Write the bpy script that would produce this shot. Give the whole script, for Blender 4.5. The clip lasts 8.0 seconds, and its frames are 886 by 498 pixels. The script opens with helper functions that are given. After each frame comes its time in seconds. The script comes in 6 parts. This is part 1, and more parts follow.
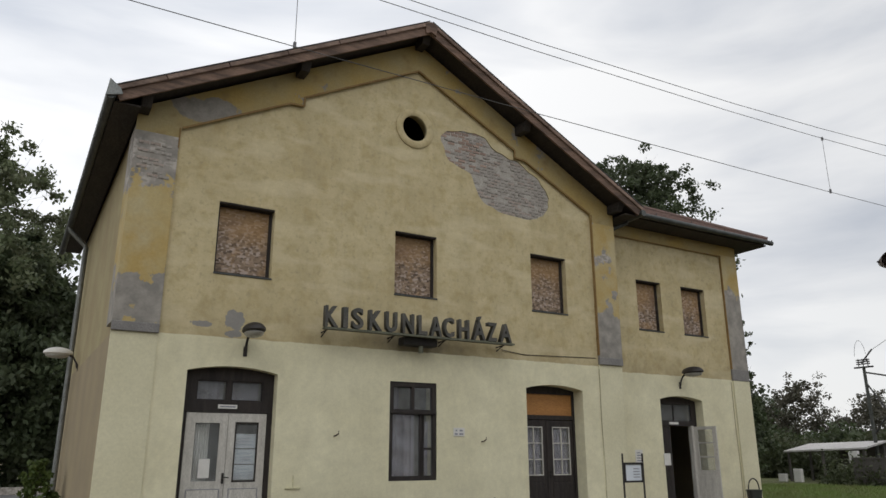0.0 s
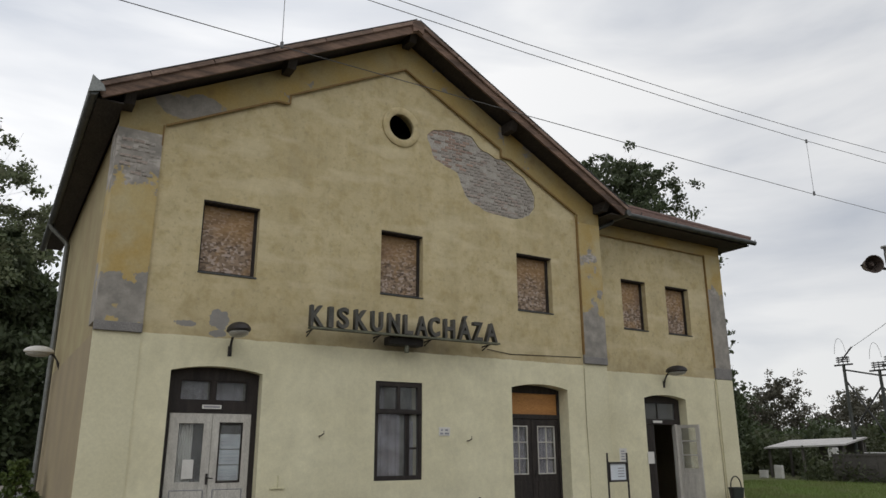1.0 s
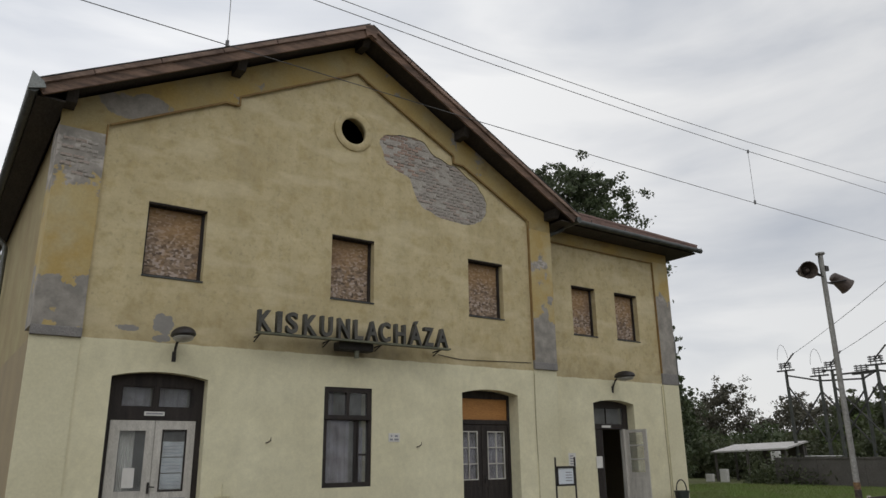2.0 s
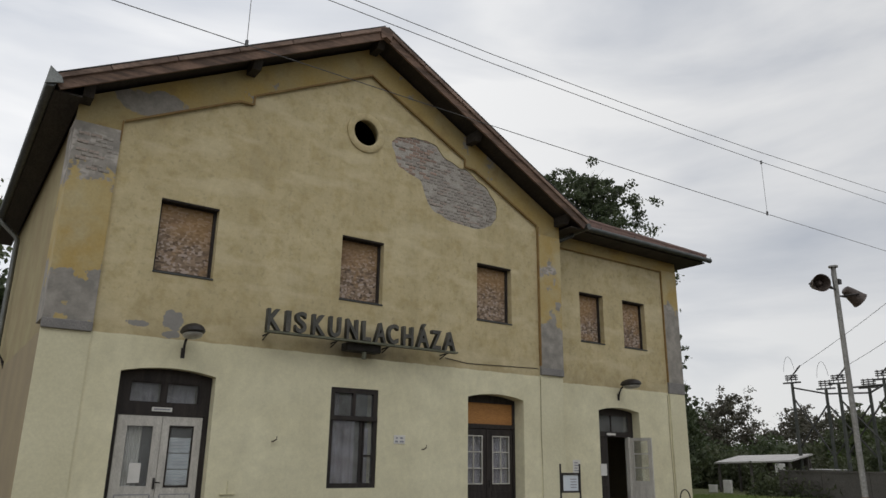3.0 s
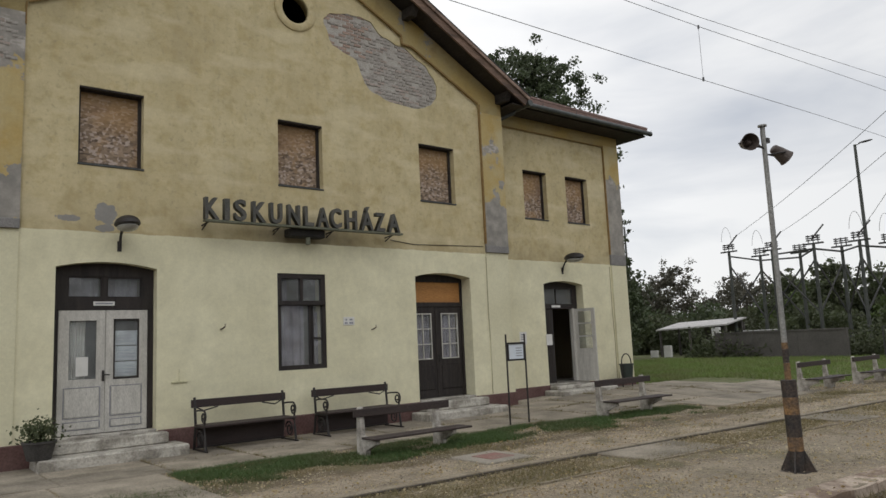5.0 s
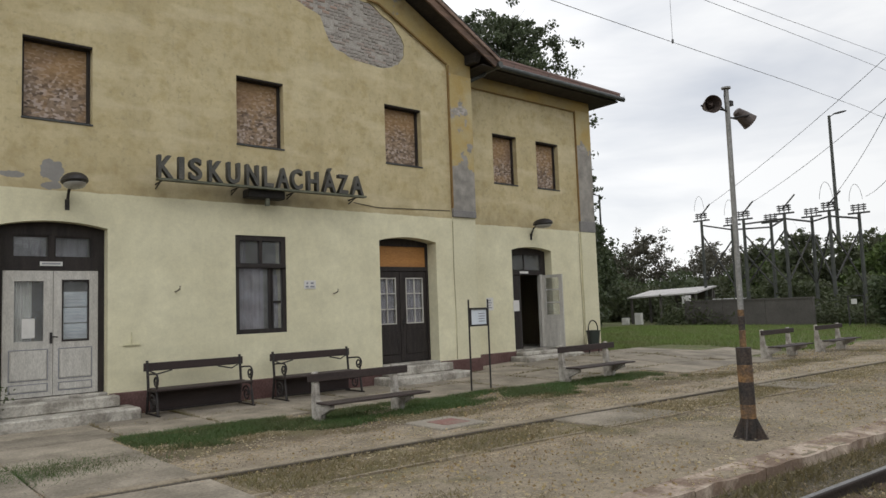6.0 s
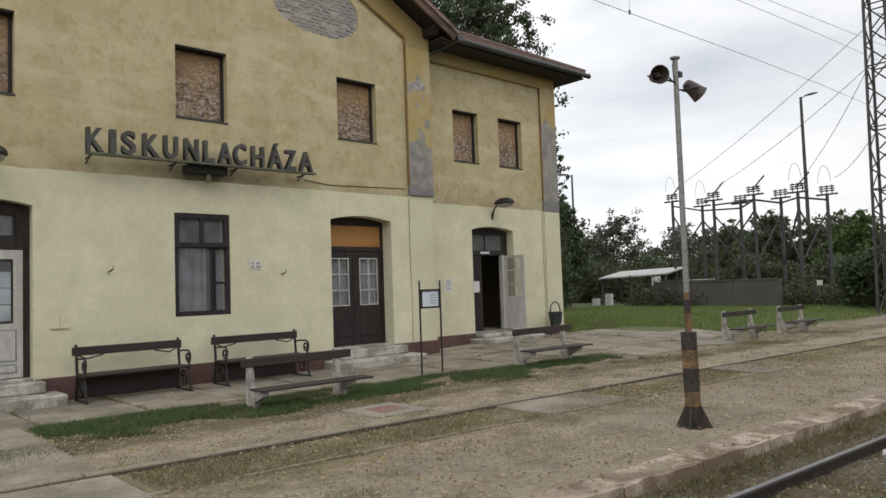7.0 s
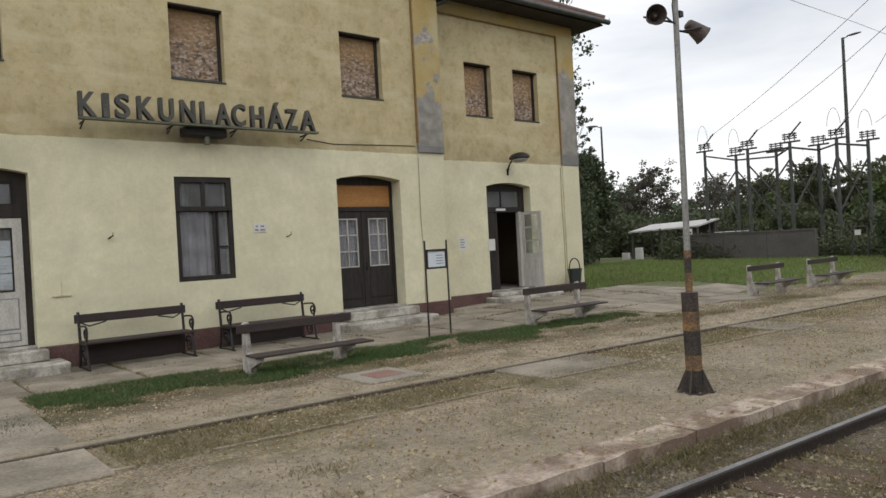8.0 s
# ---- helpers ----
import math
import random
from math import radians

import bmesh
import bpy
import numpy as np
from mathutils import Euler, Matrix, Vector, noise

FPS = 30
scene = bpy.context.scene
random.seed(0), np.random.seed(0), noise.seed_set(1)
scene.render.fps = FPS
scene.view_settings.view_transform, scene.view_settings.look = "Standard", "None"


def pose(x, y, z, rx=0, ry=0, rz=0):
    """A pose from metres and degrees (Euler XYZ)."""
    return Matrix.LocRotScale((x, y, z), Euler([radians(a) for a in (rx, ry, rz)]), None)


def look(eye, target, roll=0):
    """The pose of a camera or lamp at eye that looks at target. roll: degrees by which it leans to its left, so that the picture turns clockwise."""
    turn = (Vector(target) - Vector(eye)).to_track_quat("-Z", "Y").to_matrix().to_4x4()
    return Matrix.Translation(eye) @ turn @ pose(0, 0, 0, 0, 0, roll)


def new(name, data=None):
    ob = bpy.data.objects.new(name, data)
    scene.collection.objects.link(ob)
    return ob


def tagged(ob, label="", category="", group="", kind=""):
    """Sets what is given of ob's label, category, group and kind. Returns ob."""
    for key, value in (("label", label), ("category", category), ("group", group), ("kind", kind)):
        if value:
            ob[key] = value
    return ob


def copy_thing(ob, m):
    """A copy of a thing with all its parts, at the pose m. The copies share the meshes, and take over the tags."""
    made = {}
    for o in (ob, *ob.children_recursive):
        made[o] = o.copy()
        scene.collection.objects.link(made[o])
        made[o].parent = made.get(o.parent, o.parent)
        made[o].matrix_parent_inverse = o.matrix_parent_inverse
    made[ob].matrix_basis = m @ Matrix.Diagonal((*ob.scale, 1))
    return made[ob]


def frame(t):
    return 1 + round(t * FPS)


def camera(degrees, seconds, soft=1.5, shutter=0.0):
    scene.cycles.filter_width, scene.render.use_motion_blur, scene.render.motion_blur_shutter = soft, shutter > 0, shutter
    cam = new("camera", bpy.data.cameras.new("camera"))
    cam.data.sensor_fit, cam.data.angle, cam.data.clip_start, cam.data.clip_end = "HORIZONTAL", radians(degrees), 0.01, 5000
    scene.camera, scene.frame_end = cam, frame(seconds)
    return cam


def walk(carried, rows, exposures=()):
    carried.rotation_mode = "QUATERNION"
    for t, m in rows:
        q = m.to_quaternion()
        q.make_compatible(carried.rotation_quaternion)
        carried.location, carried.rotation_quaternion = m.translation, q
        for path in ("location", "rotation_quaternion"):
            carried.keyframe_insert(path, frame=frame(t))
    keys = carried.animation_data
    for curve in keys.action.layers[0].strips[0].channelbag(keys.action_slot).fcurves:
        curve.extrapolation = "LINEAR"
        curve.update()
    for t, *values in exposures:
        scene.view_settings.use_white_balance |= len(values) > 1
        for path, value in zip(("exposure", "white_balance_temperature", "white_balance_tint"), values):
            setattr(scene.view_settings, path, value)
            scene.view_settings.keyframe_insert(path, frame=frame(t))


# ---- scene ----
cam = camera(63.2, 8.0, soft=1.5)
PATH = [
    (0, (-1.389, -13.235, 1.8), (-0.407, -11.581, 2.347), -0.1),
    (0.5, (-1.393, -13.27, 1.826), (-0.441, -11.596, 2.366), -0.1),
    (1, (-1.411, -13.21, 1.872), (-0.391, -11.575, 2.409), -0.2),
    (1.5, (-1.355, -13.301, 1.827), (-0.264, -11.727, 2.404), -1.2),
    (1.7, (-1.303, -13.279, 1.829), (-0.188, -11.718, 2.394), -1.2),
    (2.8, (-1.384, -13.216, 1.837), (-0.281, -11.641, 2.387), 0.4),
    (3, (-1.384, -13.217, 1.836), (-0.281, -11.646, 2.399), 0.8),
    (3.5, (-1.395, -13.263, 1.85), (-0.35, -11.698, 2.527), 1.9),
    (4, (-1.441, -13.258, 1.873), (-0.437, -11.645, 2.494), 2.8),
    (4.5, (-1.378, -13.318, 1.824), (-0.394, -11.622, 2.217), 1.8),
    (5, (-1.193, -13.232, 1.668), (0.054, -11.69, 1.929), -2.6),
    (5.2, (-1.147, -13.159, 1.642), (0.169, -11.67, 1.872), -0.7),
    (6.3, (-0.573, -13.221, 1.632), (0.739, -11.717, 1.755), -2.9),
    (6.5, (-0.418, -13.214, 1.62), (0.951, -11.757, 1.68), -3.7),
    (7, (-0.043, -13.165, 1.641), (1.3, -11.687, 1.75), -2.0),
    (7.5, (0.419, -13.229, 1.635), (1.753, -11.741, 1.727), -0.6),
    (8, (0.63, -13.227, 1.684), (1.898, -11.68, 1.676), -3.1),
]
EXPOSURES = [(0, -0.26), (1.5, -0.39), (3, -0.45), (4, -0.57), (4.5, -0.40), (5, -0.18), (6.3, -0.02), (8, 0.07)]
walk(cam, [(t, look(eye, target, roll)) for t, eye, target, roll in PATH], EXPOSURES)

# world: bright overcast sky with soft cloud bands, weak wide sun
world = bpy.data.worlds.new("overcast_sky")
scene.world = world
world.use_nodes = True
wt = world.node_tree
wt.nodes.clear()
w_out, w_bg = wt.nodes.new("ShaderNodeOutputWorld"), wt.nodes.new("ShaderNodeBackground")
w_sky, w_tc, w_map = wt.nodes.new("ShaderNodeTexSky"), wt.nodes.new("ShaderNodeTexCoord"), wt.nodes.new("ShaderNodeMapping")
w_sky.sky_type, w_sky.sun_disc = "NISHITA", False
w_sky.sun_elevation, w_sky.sun_rotation = radians(48), radians(200)
w_noise, w_ramp, w_mix, w_gain = (wt.nodes.new(n) for n in ("ShaderNodeTexNoise", "ShaderNodeValToRGB", "ShaderNodeMix", "ShaderNodeVectorMath"))
w_map.inputs["Rotation"].default_value = (radians(8), radians(-12), radians(25))
w_map.inputs["Scale"].default_value = (1.0, 1.6, 5.5)
w_noise.inputs["Scale"].default_value, w_noise.inputs["Detail"].default_value = 1.5, 6.0
w_noise.inputs["Roughness"].default_value, w_noise.inputs["Distortion"].default_value = 0.5, 0.35
for e, (p, c) in zip((w_ramp.color_ramp.elements[0], w_ramp.color_ramp.elements[1]), ((0.30, (0.77, 0.81, 0.885, 1)), (0.60, (1.24, 1.24, 1.24, 1)))):
    e.position, e.color = p, c
w_gain.operation = "SCALE"
w_gain.inputs["Scale"].default_value = 0.1
w_mix.data_type = "RGBA"
w_mix.inputs["Factor"].default_value = 0.9
wt.links.new(w_tc.outputs["Generated"], w_map.inputs["Vector"])
wt.links.new(w_map.outputs["Vector"], w_noise.inputs["Vector"])
wt.links.new(w_noise.outputs["Fac"], w_ramp.inputs["Fac"])
wt.links.new(w_sky.outputs["Color"], w_gain.inputs[0])
wt.links.new(w_gain.outputs["Vector"], w_mix.inputs["A"])
# the cloud cover thins towards the sun's side
w_sep, w_side, w_lift = (wt.nodes.new(n) for n in ("ShaderNodeSeparateXYZ", "ShaderNodeMapRange", "ShaderNodeVectorMath"))
w_lift.operation = "SCALE"
for k, v in (("From Min", 0.3), ("From Max", 0.98), ("To Min", 1.17), ("To Max", 0.81)):
    w_side.inputs[k].default_value = v
wt.links.new(w_tc.outputs["Generated"], w_sep.inputs[0])
wt.links.new(w_sep.outputs["X"], w_side.inputs["Value"])
wt.links.new(w_ramp.outputs["Color"], w_lift.inputs[0])
wt.links.new(w_side.outputs["Result"], w_lift.inputs["Scale"])
wt.links.new(w_lift.outputs["Vector"], w_mix.inputs["B"])
wt.links.new(w_mix.outputs["Result"], w_bg.inputs["Color"])
w_bg.inputs["Strength"].default_value = 1.0
wt.links.new(w_bg.outputs["Background"], w_out.inputs["Surface"])
sun = new("sun", bpy.data.lights.new("sun", "SUN"))
sun.data.energy, sun.data.angle, sun.data.color = 0.35, radians(25), (1.0, 0.96, 0.9)
sun.matrix_world = look((-15, -40, 45), (5, 0, 0))


# ---------------------------------------------------------------- materials
class Nodes:
    """A short hand for building node materials."""

    def __init__(self, name):
        self.m = bpy.data.materials.new(name)
        self.m.use_nodes = True
        self.t = self.m.node_tree
        self.b = self.t.nodes["Principled BSDF"]
        self.tc = self.t.nodes.new("ShaderNodeTexCoord")

    def put(self, socket, value):
        if isinstance(value, bpy.types.NodeSocket):
            self.t.links.new(value, socket)
        elif isinstance(value, tuple) and len(value) == 3 and socket.type == "RGBA":
            socket.default_value = (*value, 1)
        else:
            socket.default_value = value

    def coords(self, scale=(1, 1, 1), rot=(0, 0, 0)):
        n = self.t.nodes.new("ShaderNodeMapping")
        self.put(n.inputs["Vector"], self.tc.outputs["Object"])
        n.inputs["Scale"].default_value, n.inputs["Rotation"].default_value = scale, rot
        return n.outputs["Vector"]

    def noise(self, scale, detail=4, rough=0.55, vec=None, distort=0.0):
        n = self.t.nodes.new("ShaderNodeTexNoise")
        self.put(n.inputs["Vector"], vec or self.tc.outputs["Object"])
        for k, v in (("Scale", scale), ("Detail", detail), ("Roughness", rough), ("Distortion", distort)):
            n.inputs[k].default_value = v
        return n.outputs["Fac"]

    def voronoi(self, scale, vec=None, out="Color", feature="F1"):
        n = self.t.nodes.new("ShaderNodeTexVoronoi")
        n.feature = feature
        self.put(n.inputs["Vector"], vec or self.tc.outputs["Object"])
        n.inputs["Scale"].default_value = scale
        return n.outputs[out]

    def range(self, value, a, b, c=0.0, d=1.0):
        n = self.t.nodes.new("ShaderNodeMapRange")
        for k, v in zip(("Value", "From Min", "From Max", "To Min", "To Max"), (value, a, b, c, d)):
            self.put(n.inputs[k], v)
        return n.outputs["Result"]

    def math(self, op, a, b=0.0):
        n = self.t.nodes.new("ShaderNodeMath")
        n.operation = op
        self.put(n.inputs[0], a), self.put(n.inputs[1], b)
        return n.outputs[0]

    def mix(self, fac, a, b, blend="MIX"):
        n = self.t.nodes.new("ShaderNodeMix")
        n.data_type, n.blend_type = "RGBA", blend
        self.put(n.inputs["Factor"], fac), self.put(n.inputs["A"], a), self.put(n.inputs["B"], b)
        return n.outputs["Result"]

    def axis(self, k):
        n = self.t.nodes.new("ShaderNodeSeparateXYZ")
        self.put(n.inputs[0], self.tc.outputs["Object"])
        return n.outputs[k]

    def random(self):
        return self.t.nodes.new("ShaderNodeObjectInfo").outputs["Random"]

    def island(self):
        return self.t.nodes.new("ShaderNodeNewGeometry").outputs["Random Per Island"]

    def spot(self, x, z, rx, rz, wobble=0.35, scale=2.5):
        """A mask, 1 inside a ragged oval round (x, z) on an upright surface."""
        dx = self.math("DIVIDE", self.math("SUBTRACT", self.axis("X"), x), rx)
        dz = self.math("DIVIDE", self.math("SUBTRACT", self.axis("Z"), z), rz)
        d = self.math("ADD", self.math("MULTIPLY", dx, dx), self.math("MULTIPLY", dz, dz))
        d = self.math("ADD", d, self.range(self.noise(scale, 5), 0.3, 0.7, -wobble, wobble))
        return self.range(d, 1.0, 0.85)

    def done(self, colour, rough=0.8, bump=None, strength=0.3, metal=0.0, depth=0.01):
        self.put(self.b.inputs["Base Color"], colour)
        self.put(self.b.inputs["Roughness"], rough)
        self.b.inputs["Metallic"].default_value = metal
        if bump is not None:
            n = self.t.nodes.new("ShaderNodeBump")
            n.inputs["Strength"].default_value, n.inputs["Distance"].default_value = strength, depth
            self.put(n.inputs["Height"], bump)
            self.t.links.new(n.outputs["Normal"], self.b.inputs["Normal"])
        return self.m


def plain(name, c1, c2, rough=0.8, big=1.5, small=45.0, bump=0.35, metal=0.0, grain=0.25, stretch=(1, 1, 1), vary=0.0, lo=0.35, hi=0.65, depth=0.008):
    """A weathered surface: two tones in blotches, a fine grain and a fine relief."""
    n = Nodes(name)
    v = n.coords(stretch)
    col = n.mix(n.range(n.noise(big, 5, 0.6, v), lo, hi), c1, c2)
    fine = n.noise(small, 4, 0.6, v)
    g = n.range(fine, 0.3, 0.7, 1 - grain, 1 + grain)
    col = n.mix(1.0, col, g, "MULTIPLY")
    if vary:
        col = n.mix(1.0, col, n.range(n.random(), 0, 1, 1 - vary, 1 + vary), "MULTIPLY")
    return n.done(col, n.range(fine, 0.3, 0.7, min(1, rough + 0.08), max(0.05, rough - 0.08)), fine, bump, metal, depth)


def plaster(name, parts="both"):
    """Painted render: cream below 3.82 m, faded ochre above, with old stains."""
    n = Nodes(name)
    z, x = n.axis("Z"), n.axis("X")
    edge = n.math("ADD", z, n.range(n.noise(3.0, 3), 0.3, 0.7, -0.012, 0.012))
    low = n.mix(n.range(n.noise(0.7, 6), 0.35, 0.68), (0.652, 0.619, 0.440), (0.578, 0.543, 0.374))
    low = n.mix(n.range(n.noise(7, 5), 0.58, 0.8, 0, 0.25), low, (0.510, 0.473, 0.331))
    blot = n.noise(0.55, 7, 0.62, n.coords((1, 1, 0.8)))
    high = n.mix(n.range(blot, 0.36, 0.64), (0.436, 0.364, 0.204), (0.510, 0.436, 0.261))
    streak = n.noise(1.0, 5, 0.6, n.coords((2.6, 1, 0.22)))
    high = n.mix(n.range(streak, 0.52, 0.75, 0, 0.5), high, (0.364, 0.303, 0.175))
    high = n.mix(n.range(n.noise(3.2, 6, 0.65), 0.48, 0.66, 0, 0.75), high, (0.378, 0.300, 0.148))
    high = n.mix(n.range(n.noise(11, 5), 0.55, 0.74, 0, 0.75), high, (0.321, 0.270, 0.165))
    pale = n.range(n.noise(1.3, 4, 0.5, n.coords((0.5, 1, 1.6))), 0.52, 0.64, 0, 0.6)
    high = n.mix(pale, high, (0.568, 0.497, 0.321))
    band = n.math("MULTIPLY", n.range(z, 4.5, 3.85), n.range(n.noise(1.6, 5), 0.3, 0.6))
    high = n.mix(n.math("MULTIPLY", band, 0.55), high, (0.312, 0.255, 0.142))
    # side walls: ochre-brown all over, with eaves shade darkened into the paint
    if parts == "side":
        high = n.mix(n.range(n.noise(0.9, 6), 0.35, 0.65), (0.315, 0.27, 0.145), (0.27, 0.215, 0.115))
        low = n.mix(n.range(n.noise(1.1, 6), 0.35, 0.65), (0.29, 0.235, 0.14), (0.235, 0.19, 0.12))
    if parts == "main":
        dx = n.math("DIVIDE", n.math("SUBTRACT", x, 5.85), 1.3)
        dz = n.math("DIVIDE", n.math("SUBTRACT", z, 4.0), 0.45)
        rr = n.math("ADD", n.math("ADD", n.math("MULTIPLY", dx, dx), n.math("MULTIPLY", dz, dz)), n.range(n.noise(2.5, 5), 0.3, 0.7, -0.3, 0.3))
        dirt = n.range(rr, 1.1, 0.1)
        high = n.mix(n.math("MULTIPLY", dirt, 0.7), high, (0.113, 0.095, 0.062))
        for sx, sz, rx, rz in ((2.02, 4.18, 0.20, 0.19), (2.0, 3.92, 0.17, 0.07), (1.42, 4.06, 0.19, 0.06)):
            high = n.mix(n.spot(sx, sz, rx, rz, 0.65, 7), high, (0.237, 0.227, 0.208))
    col = n.mix(n.range(edge, 3.835, 3.85), low, high)
    fine = n.noise(28, 6, 0.65)
    col = n.mix(n.math("MULTIPLY", n.range(n.noise(6.5, 4, 0.65), 0.68, 0.75, 0, 0.4), n.range(z, 3.6, 4.0, 0.25, 1.0)), col, (0.33, 0.28, 0.18))
    col = n.mix(1.0, col, n.range(n.noise(2.2, 5, 0.55), 0.3, 0.7, 0.94, 1.09), "MULTIPLY")
    col = n.mix(1.0, col, n.range(n.noise(9, 5, 0.65), 0.3, 0.7, 0.96, 1.08), "MULTIPLY")
    col = n.mix(1.0, col, n.range(fine, 0.3, 0.7, 0.96, 1.06), "MULTIPLY")
    relief = n.math("ADD", n.math("MULTIPLY", n.noise(5, 5), 0.6), fine)
    return n.done(col, 0.92, relief, 0.2, 0.0, 0.01)


def pilaster_paint(name):
    """Yellow paint on the corner strips, lost in grey patches of bare render."""
    n = Nodes(name)
    z = n.axis("Z")
    yel = n.mix(n.range(n.noise(1.4, 5), 0.35, 0.65), (0.41, 0.295, 0.105), (0.44, 0.355, 0.175))
    grey = n.mix(n.range(n.noise(4, 6), 0.35, 0.65), (0.335, 0.311, 0.274), (0.218, 0.206, 0.186))
    zz = n.math("ADD", z, n.range(n.noise(1.7, 5, 0.6), 0.3, 0.7, -0.55, 0.55))
    first, wing_end = n.range(n.axis("X"), 5.0, 5.01, 1, 0), n.range(n.axis("X"), 16.0, 16.01, 0, 1)
    reach = n.math("SUBTRACT", zz, n.math("ADD", n.math("MULTIPLY", wing_end, 1.25), n.math("MULTIPLY", n.math("SUBTRACT", 1.0, first), 0.35)))
    g1 = n.math("MULTIPLY", n.range(zz, 3.7, 3.75), n.range(reach, 4.95, 4.9))
    g2 = n.math("MULTIPLY", n.range(zz, 6.5, 6.55), n.math("MULTIPLY", first, n.range(zz, 7.9, 7.85)))
    g3 = n.range(n.noise(1.3, 5, 0.6), 0.61, 0.63)
    mask = n.math("MAXIMUM", n.math("MAXIMUM", g1, g2), g3)
    chip = n.voronoi(1.0, n.coords((4.2, 1.0, 14.0)), "Distance")
    grey = n.mix(n.math("MULTIPLY", n.math("MULTIPLY", n.range(n.noise(3.1, 5, 0.6), 0.5, 0.6, 0, 0.75), n.range(z, 6.2, 6.6)), n.range(chip, 0.30, 0.42)), grey, (0.497, 0.454, 0.416))
    yel = n.mix(n.range(n.noise(0.8, 5, 0.6), 0.48, 0.60, 0, 0.6), yel, (0.454, 0.400, 0.254))
    col = n.mix(mask, yel, grey)
    low = n.mix(n.range(n.noise(0.7, 6), 0.35, 0.68), (0.640, 0.608, 0.432), (0.567, 0.534, 0.367))
    col = n.mix(n.range(z, 3.90, 3.904), low, col)
    fine = n.noise(22, 6, 0.65)
    col = n.mix(1.0, col, n.range(fine, 0.3, 0.7, 0.92, 1.07), "MULTIPLY")
    return n.done(col, 0.93, n.math("ADD", fine, n.math("MULTIPLY", mask, -0.6)), 0.15, 0.0, 0.01)


def board_flakes(name):
    """Pressed wood-flake board, weathered pink-brown, with pale chips."""
    n = Nodes(name)
    v = n.coords((1.0, 1.0, 1.55), (0, 0.62, 0))
    c = n.voronoi(16, v)
    sep = n.t.nodes.new("ShaderNodeSeparateColor")
    n.put(sep.inputs[0], c)
    col = n.mix(sep.outputs[0], (0.095, 0.066, 0.046), (0.34, 0.25, 0.175))
    col = n.mix(n.range(sep.outputs[1], 0.74, 0.80, 0, 0.8), col, (0.44, 0.36, 0.31))
    up = n.range(n.math("ADD", n.axis("Z"), n.range(n.noise(2.5, 4), 0.3, 0.7, -0.3, 0.3)), 5.55, 6.1, 0, 0.62)
    col = n.mix(n.math("MAXIMUM", up, n.range(n.noise(2.2, 5), 0.52, 0.62, 0, 0.5)), col, (0.33, 0.195, 0.075))
    col = n.mix(n.range(n.noise(1.1, 5), 0.52, 0.7, 0, 0.6), col, (0.13, 0.08, 0.06))
    return n.done(col, 0.8, sep.outputs[2], 0.5, 0.0, 0.006)


